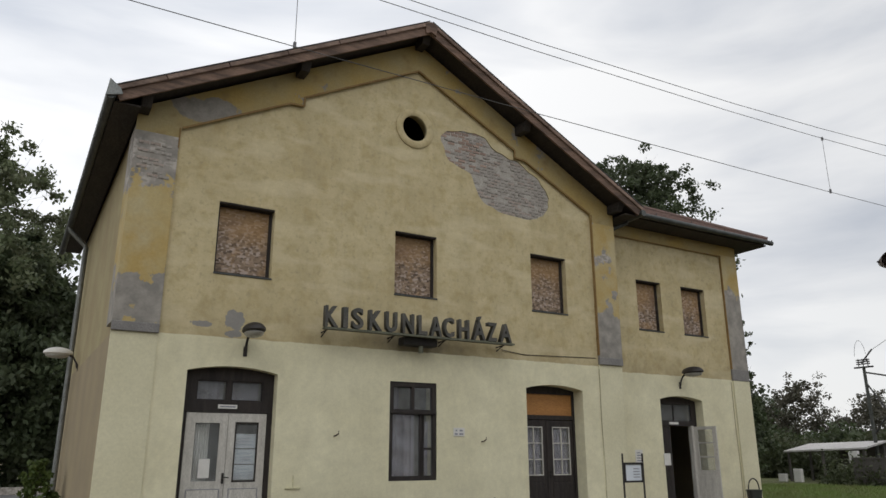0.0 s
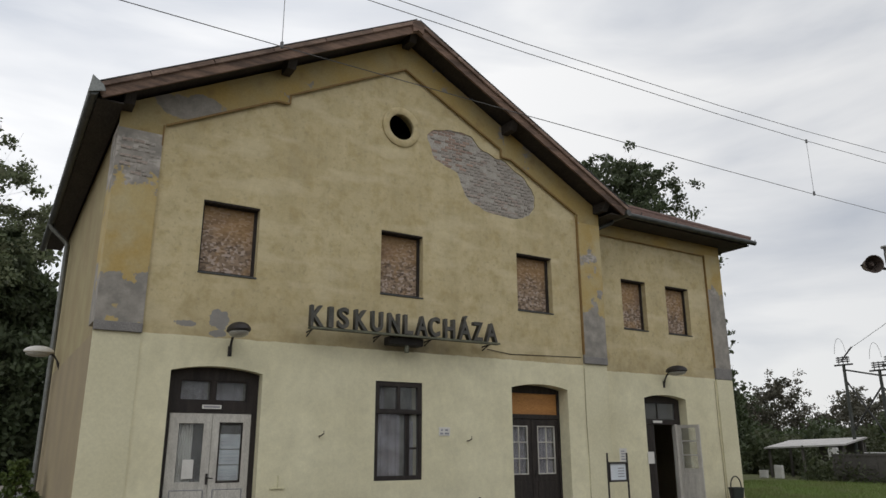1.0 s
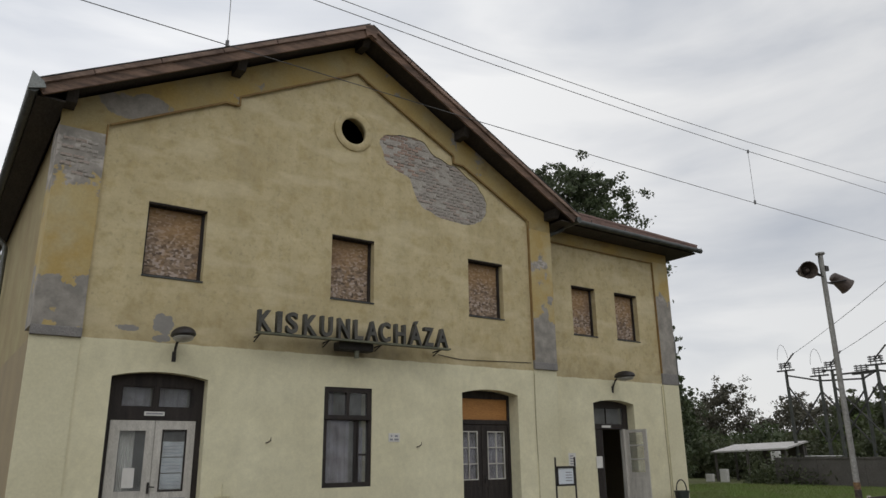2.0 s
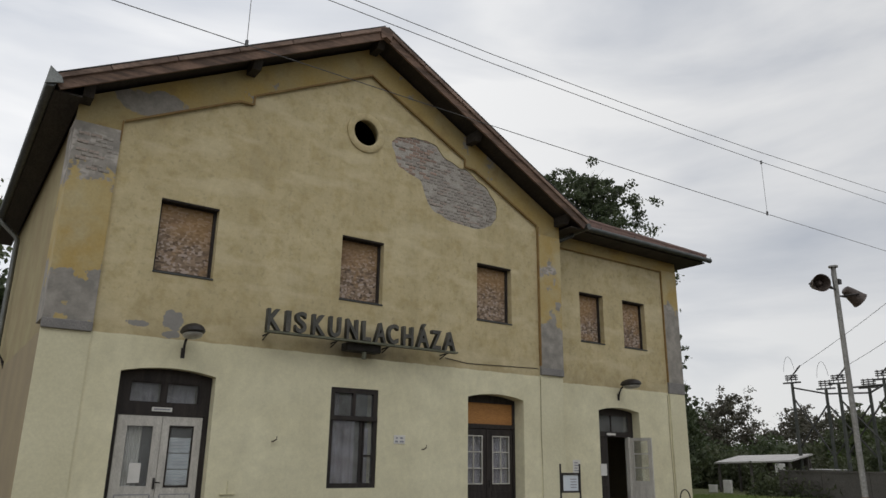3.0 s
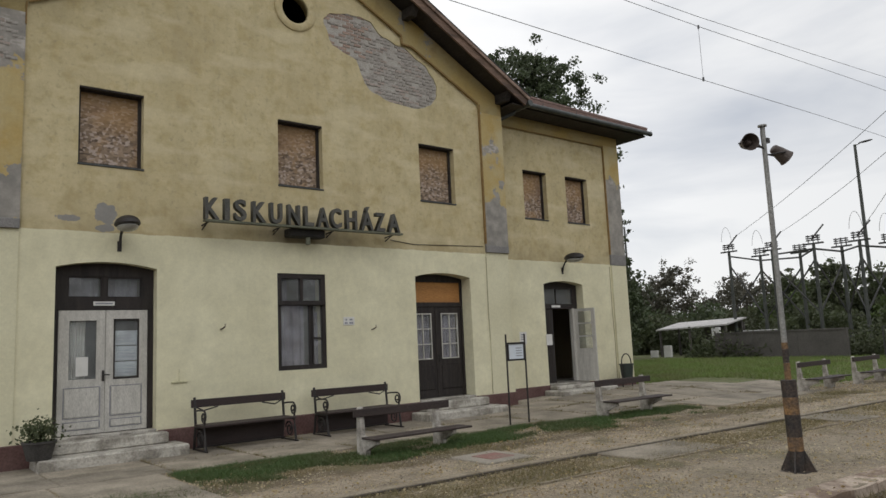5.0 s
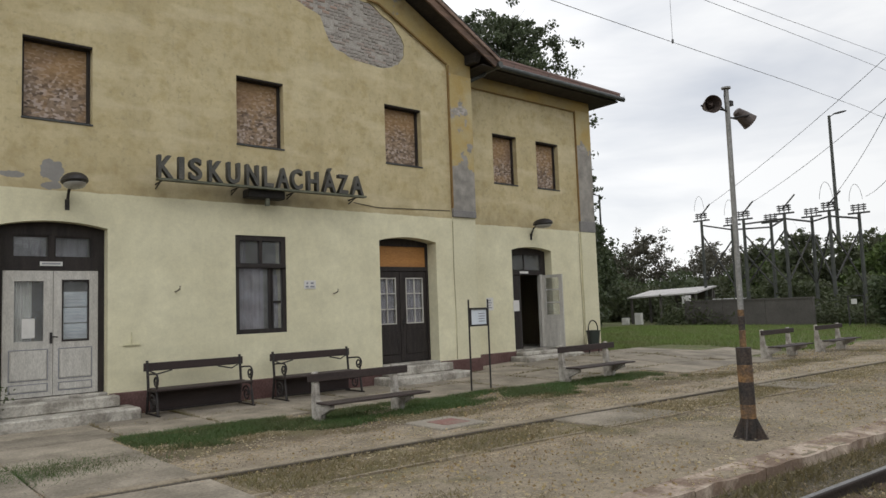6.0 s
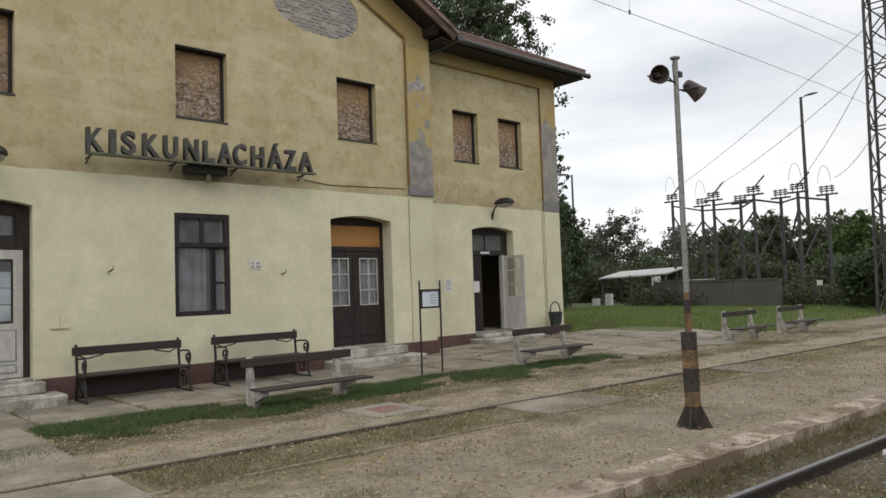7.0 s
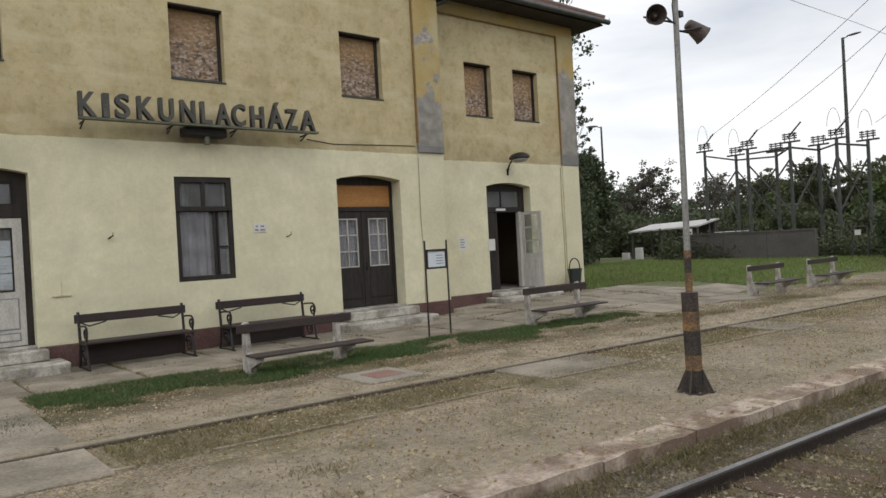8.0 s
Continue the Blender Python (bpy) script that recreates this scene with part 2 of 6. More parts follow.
def ground_earth(name):
    """Trodden sand and gravel, with bare earth, dry grass and a trackbed of small stones."""
    n = Nodes(name)
    y = n.math("ADD", n.math("MULTIPLY", n.axis("X"), 0.058), n.math("SUBTRACT", n.axis("Y"), 0.558))
    big, mid, fine = n.noise(0.45, 6, 0.6), n.noise(3.2, 6, 0.65), n.noise(60, 4, 0.7)
    sand = n.mix(n.range(mid, 0.35, 0.66), (0.298, 0.240, 0.163), (0.204, 0.158, 0.100))
    earth = n.mix(n.range(mid, 0.4, 0.65), (0.146, 0.112, 0.073), (0.198, 0.159, 0.103))
    col = n.mix(n.range(big, 0.44, 0.58), sand, earth)
    peb = n.voronoi(64)
    sep = n.t.nodes.new("ShaderNodeSeparateColor")
    n.put(sep.inputs[0], peb)
    col = n.mix(n.range(sep.outputs[0], 0.66, 0.86, 0, 0.65), col, (0.387, 0.335, 0.258))
    col = n.mix(n.range(sep.outputs[1], 0.78, 0.9, 0, 0.7), col, (0.086, 0.065, 0.041))
    worn = n.math("MULTIPLY", n.range(y, -8.1, -7.8, 1, 0), n.range(n.noise(0.35, 4), 0.30, 0.50))
    col = n.mix(n.math("MULTIPLY", worn, 0.8), col, (0.262, 0.220, 0.158))
    wav = n.math("ADD", y, n.range(n.noise(1.1, 5, 0.6), 0.3, 0.7, -0.28, 0.28))
    path = n.math("MULTIPLY", n.range(wav, -5.05, -5.35), n.range(wav, -6.45, -6.25))
    col = n.mix(n.math("MULTIPLY", path, 0.75), col, n.mix(n.range(mid, 0.35, 0.65), (0.36, 0.305, 0.225), (0.28, 0.225, 0.155)))
    soil = n.math("MULTIPLY", n.range(wav, -4.3, -4.5), n.range(wav, -5.2, -4.95))
    col = n.mix(n.math("MULTIPLY", soil, 0.85), col, (0.125, 0.096, 0.056))
    dry = n.math("MULTIPLY", n.range(wav, -6.4, -6.6), n.range(wav, -7.6, -7.4))
    col = n.mix(n.math("MULTIPLY", dry, 0.6), col, n.mix(n.range(mid, 0.4, 0.6), (0.175, 0.145, 0.07), (0.215, 0.17, 0.10)))
    green = n.math("MULTIPLY", n.range(n.noise(0.9, 6, 0.65), 0.5, 0.62), n.range(y, -9.5, -8))
    col = n.mix(n.math("MULTIPLY", green, 0.7), col, (0.133, 0.116, 0.052))
    bed = n.mix(n.range(sep.outputs[2], 0.2, 0.9), (0.062, 0.052, 0.034), (0.170, 0.140, 0.092))
    col = n.mix(n.range(y, -9.97, -10.02), col, bed)
    lawn = n.mix(n.range(mid, 0.35, 0.65), (0.090, 0.116, 0.034), (0.138, 0.133, 0.056))
    wob = n.range(big, 0.3, 0.7, -0.8, 0.8)
    turf = n.math("MULTIPLY", n.range(n.math("ADD", n.axis("Y"), wob), -3.6, -3.0), n.range(n.math("ADD", n.axis("X"), wob), 18.0, 19.5))
    col = n.mix(n.math("MAXIMUM", turf, n.math("MULTIPLY", n.range(n.math("ADD", n.axis("Y"), wob), 3.0, 4.0), n.range(n.axis("X"), 17.0, 18.0))), col, lawn)
    col = n.mix(1.0, col, n.range(n.noise(1.7, 6, 0.65), 0.32, 0.68, 0.76, 1.26), "MULTIPLY")
    col = n.mix(1.0, col, n.range(n.noise(14, 5, 0.7), 0.3, 0.7, 0.72, 1.30), "MULTIPLY")
    col = n.mix(1.0, col, n.range(fine, 0.3, 0.7, 0.66, 1.34), "MULTIPLY")
    return n.done(col, 0.95, n.math("ADD", fine, sep.outputs[0]), 0.7, 0.0, 0.015)


def leaf_mat(name, c1, c2, c3):
    n = Nodes(name)
    r = n.island()
    col = n.mix(r, c1, c2)
    col = n.mix(n.range(n.noise(0.6, 3), 0.45, 0.65), col, c3)
    n.done(col, 0.6)
    glow, both = n.t.nodes.new("ShaderNodeBsdfTranslucent"), n.t.nodes.new("ShaderNodeMixShader")
    n.put(glow.inputs["Color"], col)
    both.inputs[0].default_value = 0.35
    n.t.links.new(n.b.outputs[0], both.inputs[1])
    n.t.links.new(glow.outputs[0], both.inputs[2])
    n.t.links.new(both.outputs[0], n.t.nodes["Material Output"].inputs["Surface"])
    return n.m


M_WALL, M_WING, M_SIDE_SHADED, M_PIL = plaster("station_render", "main"), plaster("wing_render"), plaster("side_render_shaded", "side"), pilaster_paint("corner_render")
def border_paint(name):
    """Ochre border paint, flaked to grey render in places."""
    n = Nodes(name)
    col = n.mix(n.range(n.noise(1.1, 5), 0.35, 0.65), (0.365, 0.26, 0.085), (0.335, 0.275, 0.14))
    col = n.mix(n.range(n.noise(3.0, 6, 0.65), 0.55, 0.7, 0, 0.7), col, (0.24, 0.165, 0.075))
    bare = n.math("MAXIMUM", n.spot(1.15, 8.2, 0.75, 0.28, 0.6, 2.2), n.range(n.noise(0.8, 6, 0.65), 0.60, 0.62))
    col = n.mix(bare, col, n.mix(n.range(n.noise(5, 5), 0.35, 0.65), (0.27, 0.25, 0.22), (0.21, 0.195, 0.17)))
    fine = n.noise(24, 6, 0.65)
    col = n.mix(1.0, col, n.range(fine, 0.3, 0.7, 0.88, 1.1), "MULTIPLY")
    return n.done(col, 0.93, fine, 0.25, 0.0, 0.01)


M_YELLOW = border_paint("ochre_border")
M_BAND = plain("grey_band_paint", (0.17, 0.165, 0.16), (0.22, 0.21, 0.20), 0.9, 3, 40)
M_LINE = plain("brown_moulding", (0.20, 0.12, 0.045), (0.27, 0.18, 0.07), 0.9, 3, 40)
M_PLINTH = plain("maroon_plinth_paint", (0.091, 0.044, 0.039), (0.117, 0.065, 0.057), 0.85, 2.5, 30)
M_CORE = plain("brick_core", (0.33, 0.305, 0.27), (0.41, 0.385, 0.345), 0.95, 5, 40)
M_OSB = board_flakes("flake_board")
M_ORANGE = plain("orange_board", (0.42, 0.20, 0.055), (0.34, 0.155, 0.045), 0.7, 1.5, 30, stretch=(0.4, 1, 3))
M_DARKWOOD = plain("dark_stained_wood", (0.030, 0.023, 0.020), (0.012, 0.009, 0.008), 0.78, 3, 40, stretch=(4, 4, 0.5))
M_ROOFWOOD = plain("weathered_roof_timber", (0.075, 0.045, 0.032), (0.045, 0.030, 0.024), 0.8, 2, 35, stretch=(0.5, 3, 3))
M_VERGE = plain("pink_brown_verge", (0.235, 0.165, 0.13), (0.12, 0.082, 0.064), 0.85, 1.4, 30, vary=0.28, stretch=(0.5, 2, 2), lo=0.42, hi=0.58)
M_BARGE = plain("faded_barge_timber", (0.20, 0.128, 0.092), (0.085, 0.056, 0.042), 0.85, 1.6, 35, stretch=(0.4, 3, 3), lo=0.42, hi=0.58)
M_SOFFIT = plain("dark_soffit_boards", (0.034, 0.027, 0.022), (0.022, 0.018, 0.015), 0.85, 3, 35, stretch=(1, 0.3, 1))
M_TILE = plain("red_brown_roof_tile", (0.19, 0.12, 0.10), (0.13, 0.088, 0.075), 0.85, 4, 40, vary=0.25)
M_GUTTER = plain("grey_zinc", (0.16, 0.17, 0.165), (0.22, 0.23, 0.22), 0.5, 4, 40, 0.15, 0.6)
M_DARKZINC = plain("dark_zinc", (0.055, 0.06, 0.058), (0.085, 0.09, 0.085), 0.5, 4, 40, 0.15, 0.5)
M_CONC = plain("old_concrete", (0.313, 0.283, 0.231), (0.235, 0.209, 0.170), 0.93, 1.3, 35, 0.5)
M_SLAB = plain("paving_concrete", (0.300, 0.260, 0.202), (0.165, 0.142, 0.106), 0.95, 1.6, 30, 0.6, vary=0.16)
M_LIP = plain("sandy_path_edge", (0.30, 0.255, 0.19), (0.185, 0.15, 0.10), 0.95, 2.2, 30, 0.6)
M_EARTH = ground_earth("platform_ground")


# ---------------------------------------------------------------- builders
def box(bm, x0, x1, y0, y1, z0, z1, m=None):
    vs = [bm.verts.new((x, y, z)) for x in (x0, x1) for y in (y0, y1) for z in (z0, z1)]
    if m is not None:
        for v in vs:
            v.co = m @ v.co
    for q in ((0, 1, 3, 2), (4, 6, 7, 5), (0, 4, 5, 1), (2, 3, 7, 6), (0, 2, 6, 4), (1, 5, 7, 3)):
        bm.faces.new([vs[i] for i in q])
    return vs


def bevel(bm, w):
    bmesh.ops.bevel(bm, geom=bm.edges[:], offset=w, segments=1, affect="EDGES", profile=0.5)


def tube(bm, pts, r, seg=8, r2=None):
    """A round bar swept along a line of points."""
    rings, pts = [], [Vector(p) for p in pts]
    r2 = r if r2 is None else r2
    for i, p in enumerate(pts):
        d = (pts[min(i + 1, len(pts) - 1)] - pts[max(i - 1, 0)]).normalized()
        a = d.cross(Vector((0.0, 0.3, 1.0) if abs(d.z) < 0.9 else (1, 0, 0))).normalized()
        b, rr = d.cross(a), r + (r2 - r) * i / max(1, len(pts) - 1)
        rings.append([bm.verts.new(p + rr * (math.cos(q) * a + math.sin(q) * b)) for q in (2 * math.pi * k / seg for k in range(seg))])
    for u, v in zip(rings, rings[1:]):
        for k in range(seg):
            bm.faces.new((u[k], u[(k + 1) % seg], v[(k + 1) % seg], v[k]))
    bm.faces.new(rings[0][::-1]), bm.faces.new(rings[-1])


def sheet(outline, holes, y0, y1):
    """An upright plate in the xz plane with openings, from y0 to y1."""
    bm = bmesh.new()
    edges = []
    for loop in (outline, *holes):
        vs = [bm.verts.new((x, y0, z)) for x, z in loop]
        edges += [bm.edges.new((vs[i], vs[(i + 1) % len(vs)])) for i in range(len(vs))]
    bmesh.ops.triangle_fill(bm, use_beauty=True, use_dissolve=False, edges=edges)
    ext = bmesh.ops.extrude_face_region(bm, geom=bm.faces[:])
    bmesh.ops.translate(bm, vec=(0, y1 - y0, 0), verts=[g for g in ext["geom"] if isinstance(g, bmesh.types.BMVert)])
    bmesh.ops.recalc_face_normals(bm, faces=bm.faces[:])
    return bm


def link(name, bm, material, smooth=False):
    me = bpy.data.meshes.new(name)
    bmesh.ops.recalc_face_normals(bm, faces=bm.faces[:])
    bm.to_mesh(me)
    bm.free()
    me.materials.append(material)
    if smooth:
        me.shade_smooth()
        me.set_sharp_from_angle(angle=radians(40))
    return new(name, me)


def part(name, bm, material, parent, label="", smooth=False):
    ob = link(name, bm, material, smooth)
    ob.parent = parent
    return tagged(ob, label)


def boxpart(name, dims, material, parent, label="", bev=0.0):
    bm = bmesh.new()
    box(bm, *dims)
    if bev:
        bevel(bm, bev)
    return part(name, bm, material, parent, label)


def thing(name, label, category, at=(0, 0, 0), group="", kind="", turn=0.0):
    ob = new(name)
    ob.empty_display_size = 0.2
    ob.matrix_world = pose(*at, 0, 0, turn)
    return tagged(ob, label, category, group, kind)


def soup(name, verts, faces, material):
    me = bpy.data.meshes.new(name)
    me.from_pydata(verts, [], faces)
    me.materials.append(material)
    return new(name, me)


def rect(x0, x1, z0, z1):
    return [(x0, z0), (x1, z0), (x1, z1), (x0, z1)]


def arched(x0, x1, z0, z1, rise, n=10):
    xs = [x1 + (x0 - x1) * k / n for k in range(n + 1)]
    return [(x0, z0), (x1, z0)] + [(x, z1 - rise + rise * (1 - (2 * (x - x0) / (x1 - x0) - 1) ** 2)) for x in xs]


def ring(x, z, r, n=24):
    return [(x + r * math.cos(2 * math.pi * k / n), z + r * math.sin(2 * math.pi * k / n)) for k in range(n)]


def smooth01(v):
    v = min(1.0, max(0.0, v))
    return v * v * (3 - 2 * v)


def lat(x):
    """How far the track's own line has turned aside from the station wall at x."""
    return 0.21 - 0.058 * (np.clip(x, -60, 120) - 6)


def skewed(bm, start=None):
    """Turn a piece of the platform into the track's line."""
    for v in bm.verts:
        if start is None or v.co.y < start:
            v.co.y += lat(v.co.x)
    return bm


def gz(x, y):
    """Height of the ground: level platform, a slight rise by the wing, the sunken trackbed."""
    yt = y - lat(x)
    if yt < -9.99:
        return -0.10 - 0.125 * smooth01((-10.0 - yt) / 0.32)
    return 0.16 * smooth01((x - 9) / 6) * smooth01((y + 3.6) / 3)


# ---------------------------------------------------------------- the ground
def build_ground():
    xs = sorted({*np.round(np.arange(-4, 24.01, 0.16), 3), *np.arange(24, 60, 2.0), -1600, -600, -200, -80, -30, -12, -7, 80, 140, 300, 700, 1600})
    ys = sorted({*np.round(np.arange(-15, 2.01, 0.16), 3), -9.985, -10.0, *np.arange(4, 40, 2.0), -1600, -600, -200, -80, -40, -22, -18, 60, 100, 200, 500, 1600})
    def warp(x, y):
        return float(y + lat(x) * smooth01((-3.0 - y) / 2.5))

    verts = [(x, warp(x, y), gz(x, warp(x, y)) + (0.012 * noise.noise((x * 1.7, y * 1.7, 0)) + 0.02 * noise.noise((x * 0.5, y * 0.5, 3)) if abs(x) < 30 and y < 2 else 0)) for y in ys for x in xs]
    w = len(xs)
    faces = [(j * w + i, j * w + i + 1, (j + 1) * w + i + 1, (j + 1) * w + i) for j in range(len(ys) - 1) for i in range(w - 1)]
    ob = soup("ground", verts, faces, M_EARTH)
    ob.data.shade_smooth()
    tagged(ob, "trodden sandy gravel platform ground with dry grass and bare earth", "ground", kind="structure")


build_ground()

# ---------------------------------------------------------------- the station building
AX, AZ = 5.78, 11.27          # ridge
OV = 0.52                      # side overhang
SL = (AZ - 7.90) / (AX + OV)  # roof slope
W = 11.56
DEPTH = 10.4
station = thing("station_building", "two-storey railway station in faded ochre and cream render, tiled gable roof", "building")


def roofz(x):
    return AZ - SL * abs(x - AX)


D1, D2 = (1.25, 2.885, 0.40, 3.33), (8.645, 10.31, 0.40, 3.33)
D3 = (13.6, 15.25, 0.40, 3.30)
UP = [(1.55, 2.63), (5.28, 6.31), (8.90, 9.975)]
UPZ = (5.04, 6.42)
LW = (5.22, 6.31, 1.285, 3.22)
OCX, OCZ, OCR = 5.72, 8.91, 0.31
PATCH = [(6.40, 8.93), (6.68, 9.10), (7.03, 9.18), (7.40, 9.19), (7.67, 9.11), (7.86, 8.93), (8.16, 8.79), (8.55, 8.73), (8.88, 8.55), (9.20, 8.38), (9.44, 8.15), (9.55, 7.92),
         (9.53, 7.70), (9.36, 7.46), (9.12, 7.32), (8.75, 7.25), (8.37, 7.29), (8.02, 7.33), (7.71, 7.42), (7.45, 7.60), (7.33, 7.88), (7.24, 8.10), (6.95, 8.22), (6.63, 8.32), (6.47, 8.62)]

holes = [arched(*D1, 0.10), arched(*D2, 0.10), rect(*LW)] + [rect(a, b, *UPZ) for a, b in UP] + [ring(OCX, OCZ, OCR)]
top = [(0, 0), (W, 0), (W, roofz(W) - 0.2), (AX, AZ - 0.2), (0, roofz(0) - 0.2)]
rough_patch = []
for (xa, za), (xb, zb) in zip(PATCH, PATCH[1:] + PATCH[:1]):
    for k in range(4):
        f = k / 4
        x, z = xa + (xb - xa) * f, za + (zb - za) * f
        rough_patch.append((x + 0.05 * noise.noise((x * 4, z * 4, 0)), z + 0.05 * noise.noise((x * 4, z * 4, 7))))
part("front_wall", sheet(top, holes + [rough_patch], 0.0, 0.035), M_WALL, station, "cream and faded ochre rendered gable wall, stained and patched")
part("wall_body", sheet(top, holes[:-1] + [ring(OCX, OCZ, 0.52)], 0.0405, 0.45), M_WALL, station, "painted wall body and window reveals")
part("mortar_bed", sheet(rect(6.3, 9.75, 7.1, 9.45), [], 0.0240, 0.0400), M_CORE, station, "grey mortar behind the bare bricks")


def side_walls():
    bm = bmesh.new()
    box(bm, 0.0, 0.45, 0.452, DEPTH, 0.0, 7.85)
    part("side_wall", bm, M_SIDE_SHADED, station, "yellowish rendered side wall")
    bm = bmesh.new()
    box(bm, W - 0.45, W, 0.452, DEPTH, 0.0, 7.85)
    part("side_wall", bm, M_SIDE_SHADED, station)
    part("rear_wall", sheet(top, [], DEPTH + 0.002, DEPTH + 0.4), M_SIDE_SHADED, station)
    boxpart("upper_floor", (0.46, W - 0.46, 0.46, DEPTH, 4.0, 4.25), M_CORE, station)
    boxpart("attic_floor", (0.46, W - 0.46, 0.46, DEPTH, 7.3, 7.5), M_CORE, station)
    boxpart("ground_floor", (0.46, W - 0.46, 0.46, DEPTH, 0.2, 0.39), M_CORE, station)
    boxpart("partition", (4.0, 4.15, 0.46, DEPTH, 0.4, 4.0), M_CORE, station)
    boxpart("partition", (7.4, 7.55, 0.46, DEPTH, 0.4, 4.0), M_CORE, station)


side_walls()


def main_trim():
    # raised yellow border under the roof, corner strips, bands and plinth
    for s in (0, 1):
        f = (lambda x: x) if s == 0 else (lambda x: W - x)
        inner = [(0.70, 7.50), (0.74, 7.71), (2.79, 8.76), (3.08, 8.77), (3.08, 8.97), (AX, 10.37)]
        outer = [(AX, AZ - 0.2), (-0.06, roofz(-0.06) - 0.2), (-0.06, 7.50)]
        loop = [(f(x), z) for x, z in inner + outer]
        part("gable_border", sheet(loop, [], -0.05, -0.001), M_YELLOW, station, "flaking yellow raised border")
        a, b = sorted((f(-0.06), f(0.70)))
        part("corner_strip", sheet(rect(a, b, 0.40, 3.82 + 0.06 * s), [], -0.022, -0.001), M_PIL, station, "cream corner strip")
        part("corner_strip", sheet(rect(a, b, 3.985 + 0.07 * s, 7.499), [], -0.06, -0.001), M_PIL, station, "yellow corner strip worn to grey render")
        boxpart("corner_band", (a - 0.004, b + 0.004, -0.075, -0.001, 3.822 + 0.06 * s, 3.983 + 0.07 * s), M_BAND, station, "dark grey painted band", 0.008)
        # thin brown moulding along the border
        for (xa, za), (xb, zb) in zip(inner[1:], inner[2:]):
            bm = bmesh.new()
            d = Vector((f(xb) - f(xa), 0, zb - za))
            m = Matrix.Translation((f(xa), 0, za)) @ Matrix.Rotation(-math.atan2(d.z, d.x), 4, "Y")
            box(bm, 0, d.length, -0.075, -0.0505, -0.022, 0.016, m)
            part("moulding", bm, M_LINE, station)
        if s == 0:
            line_foot = 7.2
        else:
            line_foot = 4.0
        bm = bmesh.new()
        xa = f(0.70)
        box(bm, xa - 0.012, xa + 0.012, -0.074, -0.002, line_foot + 0.1, 7.70)
        part("moulding", bm, M_LINE, station, "thin brown edge moulding")
        bm = bmesh.new()
        x = -0.0605 if s == 0 else W + 0.0005
        box(bm, x, x + 0.06, 0.0, 0.75, 3.985, 7.6)
        part("corner_strip", bm, M_PIL, station)
    for a, b in ((-0.08, D1[0] - 0.02), (D1[1] + 0.02, D2[0] - 0.02), (D2[1] + 0.02, W + 0.08)):
        boxpart("plinth", (a, b, -0.085, -0.002, -0.05, 0.40), M_PLINTH, station, "maroon painted plinth", 0.012)
    bm = bmesh.new()
    box(bm, -0.09, -0.002, 0.0, DEPTH, -0.05, 0.38)
    part("plinth", bm, M_CONC, station, "bare grey side plinth")
    # round attic opening with a raised ring
    bm = bmesh.new()
    n = 32
    rows = []
    for r, y in ((0.31, 0.02), (0.31, -0.035), (0.335, -0.05), (0.44, -0.05), (0.475, -0.03), (0.475, -0.001)):
        rows.append([bm.verts.new((OCX + r * math.cos(2 * math.pi * k / n), y, OCZ + r * math.sin(2 * math.pi * k / n))) for k in range(n)])
    for u, v in zip(rows, rows[1:]):
        for k in range(n):
            bm.faces.new((u[k], u[(k + 1) % n], v[(k + 1) % n], v[k]))
    part("round_opening_ring", bm, M_WALL, station, "raised ring round an open attic hole", True)


main_trim()


def upper_window(x0, x1, y, parent):
    z0, z1 = UPZ
    w = thing("boarded_window", "", "")
    w.parent = parent
    for k in ("label", "category"):
        if k in w:
            del w[k]
    boxpart("board", (x0 + 0.05, x1 - 0.05, y + 0.20, y + 0.22, z0 + 0.05, z1 - 0.05), M_OSB, w, "weathered flake board")
    bm = bmesh.new()
    for d in ((x0, x0 + 0.055, z0, z1), (x1 - 0.055, x1, z0, z1), (x0 + 0.055, x1 - 0.055, z0, z0 + 0.05), (x0 + 0.055, x1 - 0.055, z1 - 0.05, z1)):
        box(bm, d[0], d[1], y + 0.15, y + 0.24, d[2], d[3])
    part("frame", bm, M_DARKWOOD, w)
    boxpart("sill", (x0 - 0.01, x1 + 0.01, y - 0.02, y + 0.15, z0 - 0.035, z0 - 0.002), M_DARKZINC, w, "", 0.006)
    boxpart("lintel_edge", (x0 + 0.002, x1 - 0.002, y + 0.01, y + 0.12, z1 - 0.035, z1 - 0.002), M_DARKWOOD, w, "", 0.005)


for a, b in UP:
    upper_window(a, b, 0.0, station)

# ---- the lower wing, set back from the gable
WY, WX0, WX1, WD = 0.67, W + 0.0, 17.27, 8.5
WUP = [(13.035, 13.98), (14.80, 15.78)]
wing_holes = [arched(*D3, 0.10)] + [rect(a, b, *UPZ) for a, b in WUP]
part("wing_wall", sheet([(WX0 + 0.003, 0), (WX1, 0), (WX1, 7.9), (WX0 + 0.003, 7.9)], wing_holes, WY, WY + 0.45), M_WING, station, "cream and ochre rendered wing wall")
for a, b in WUP:
    upper_window(a, b, WY, station)


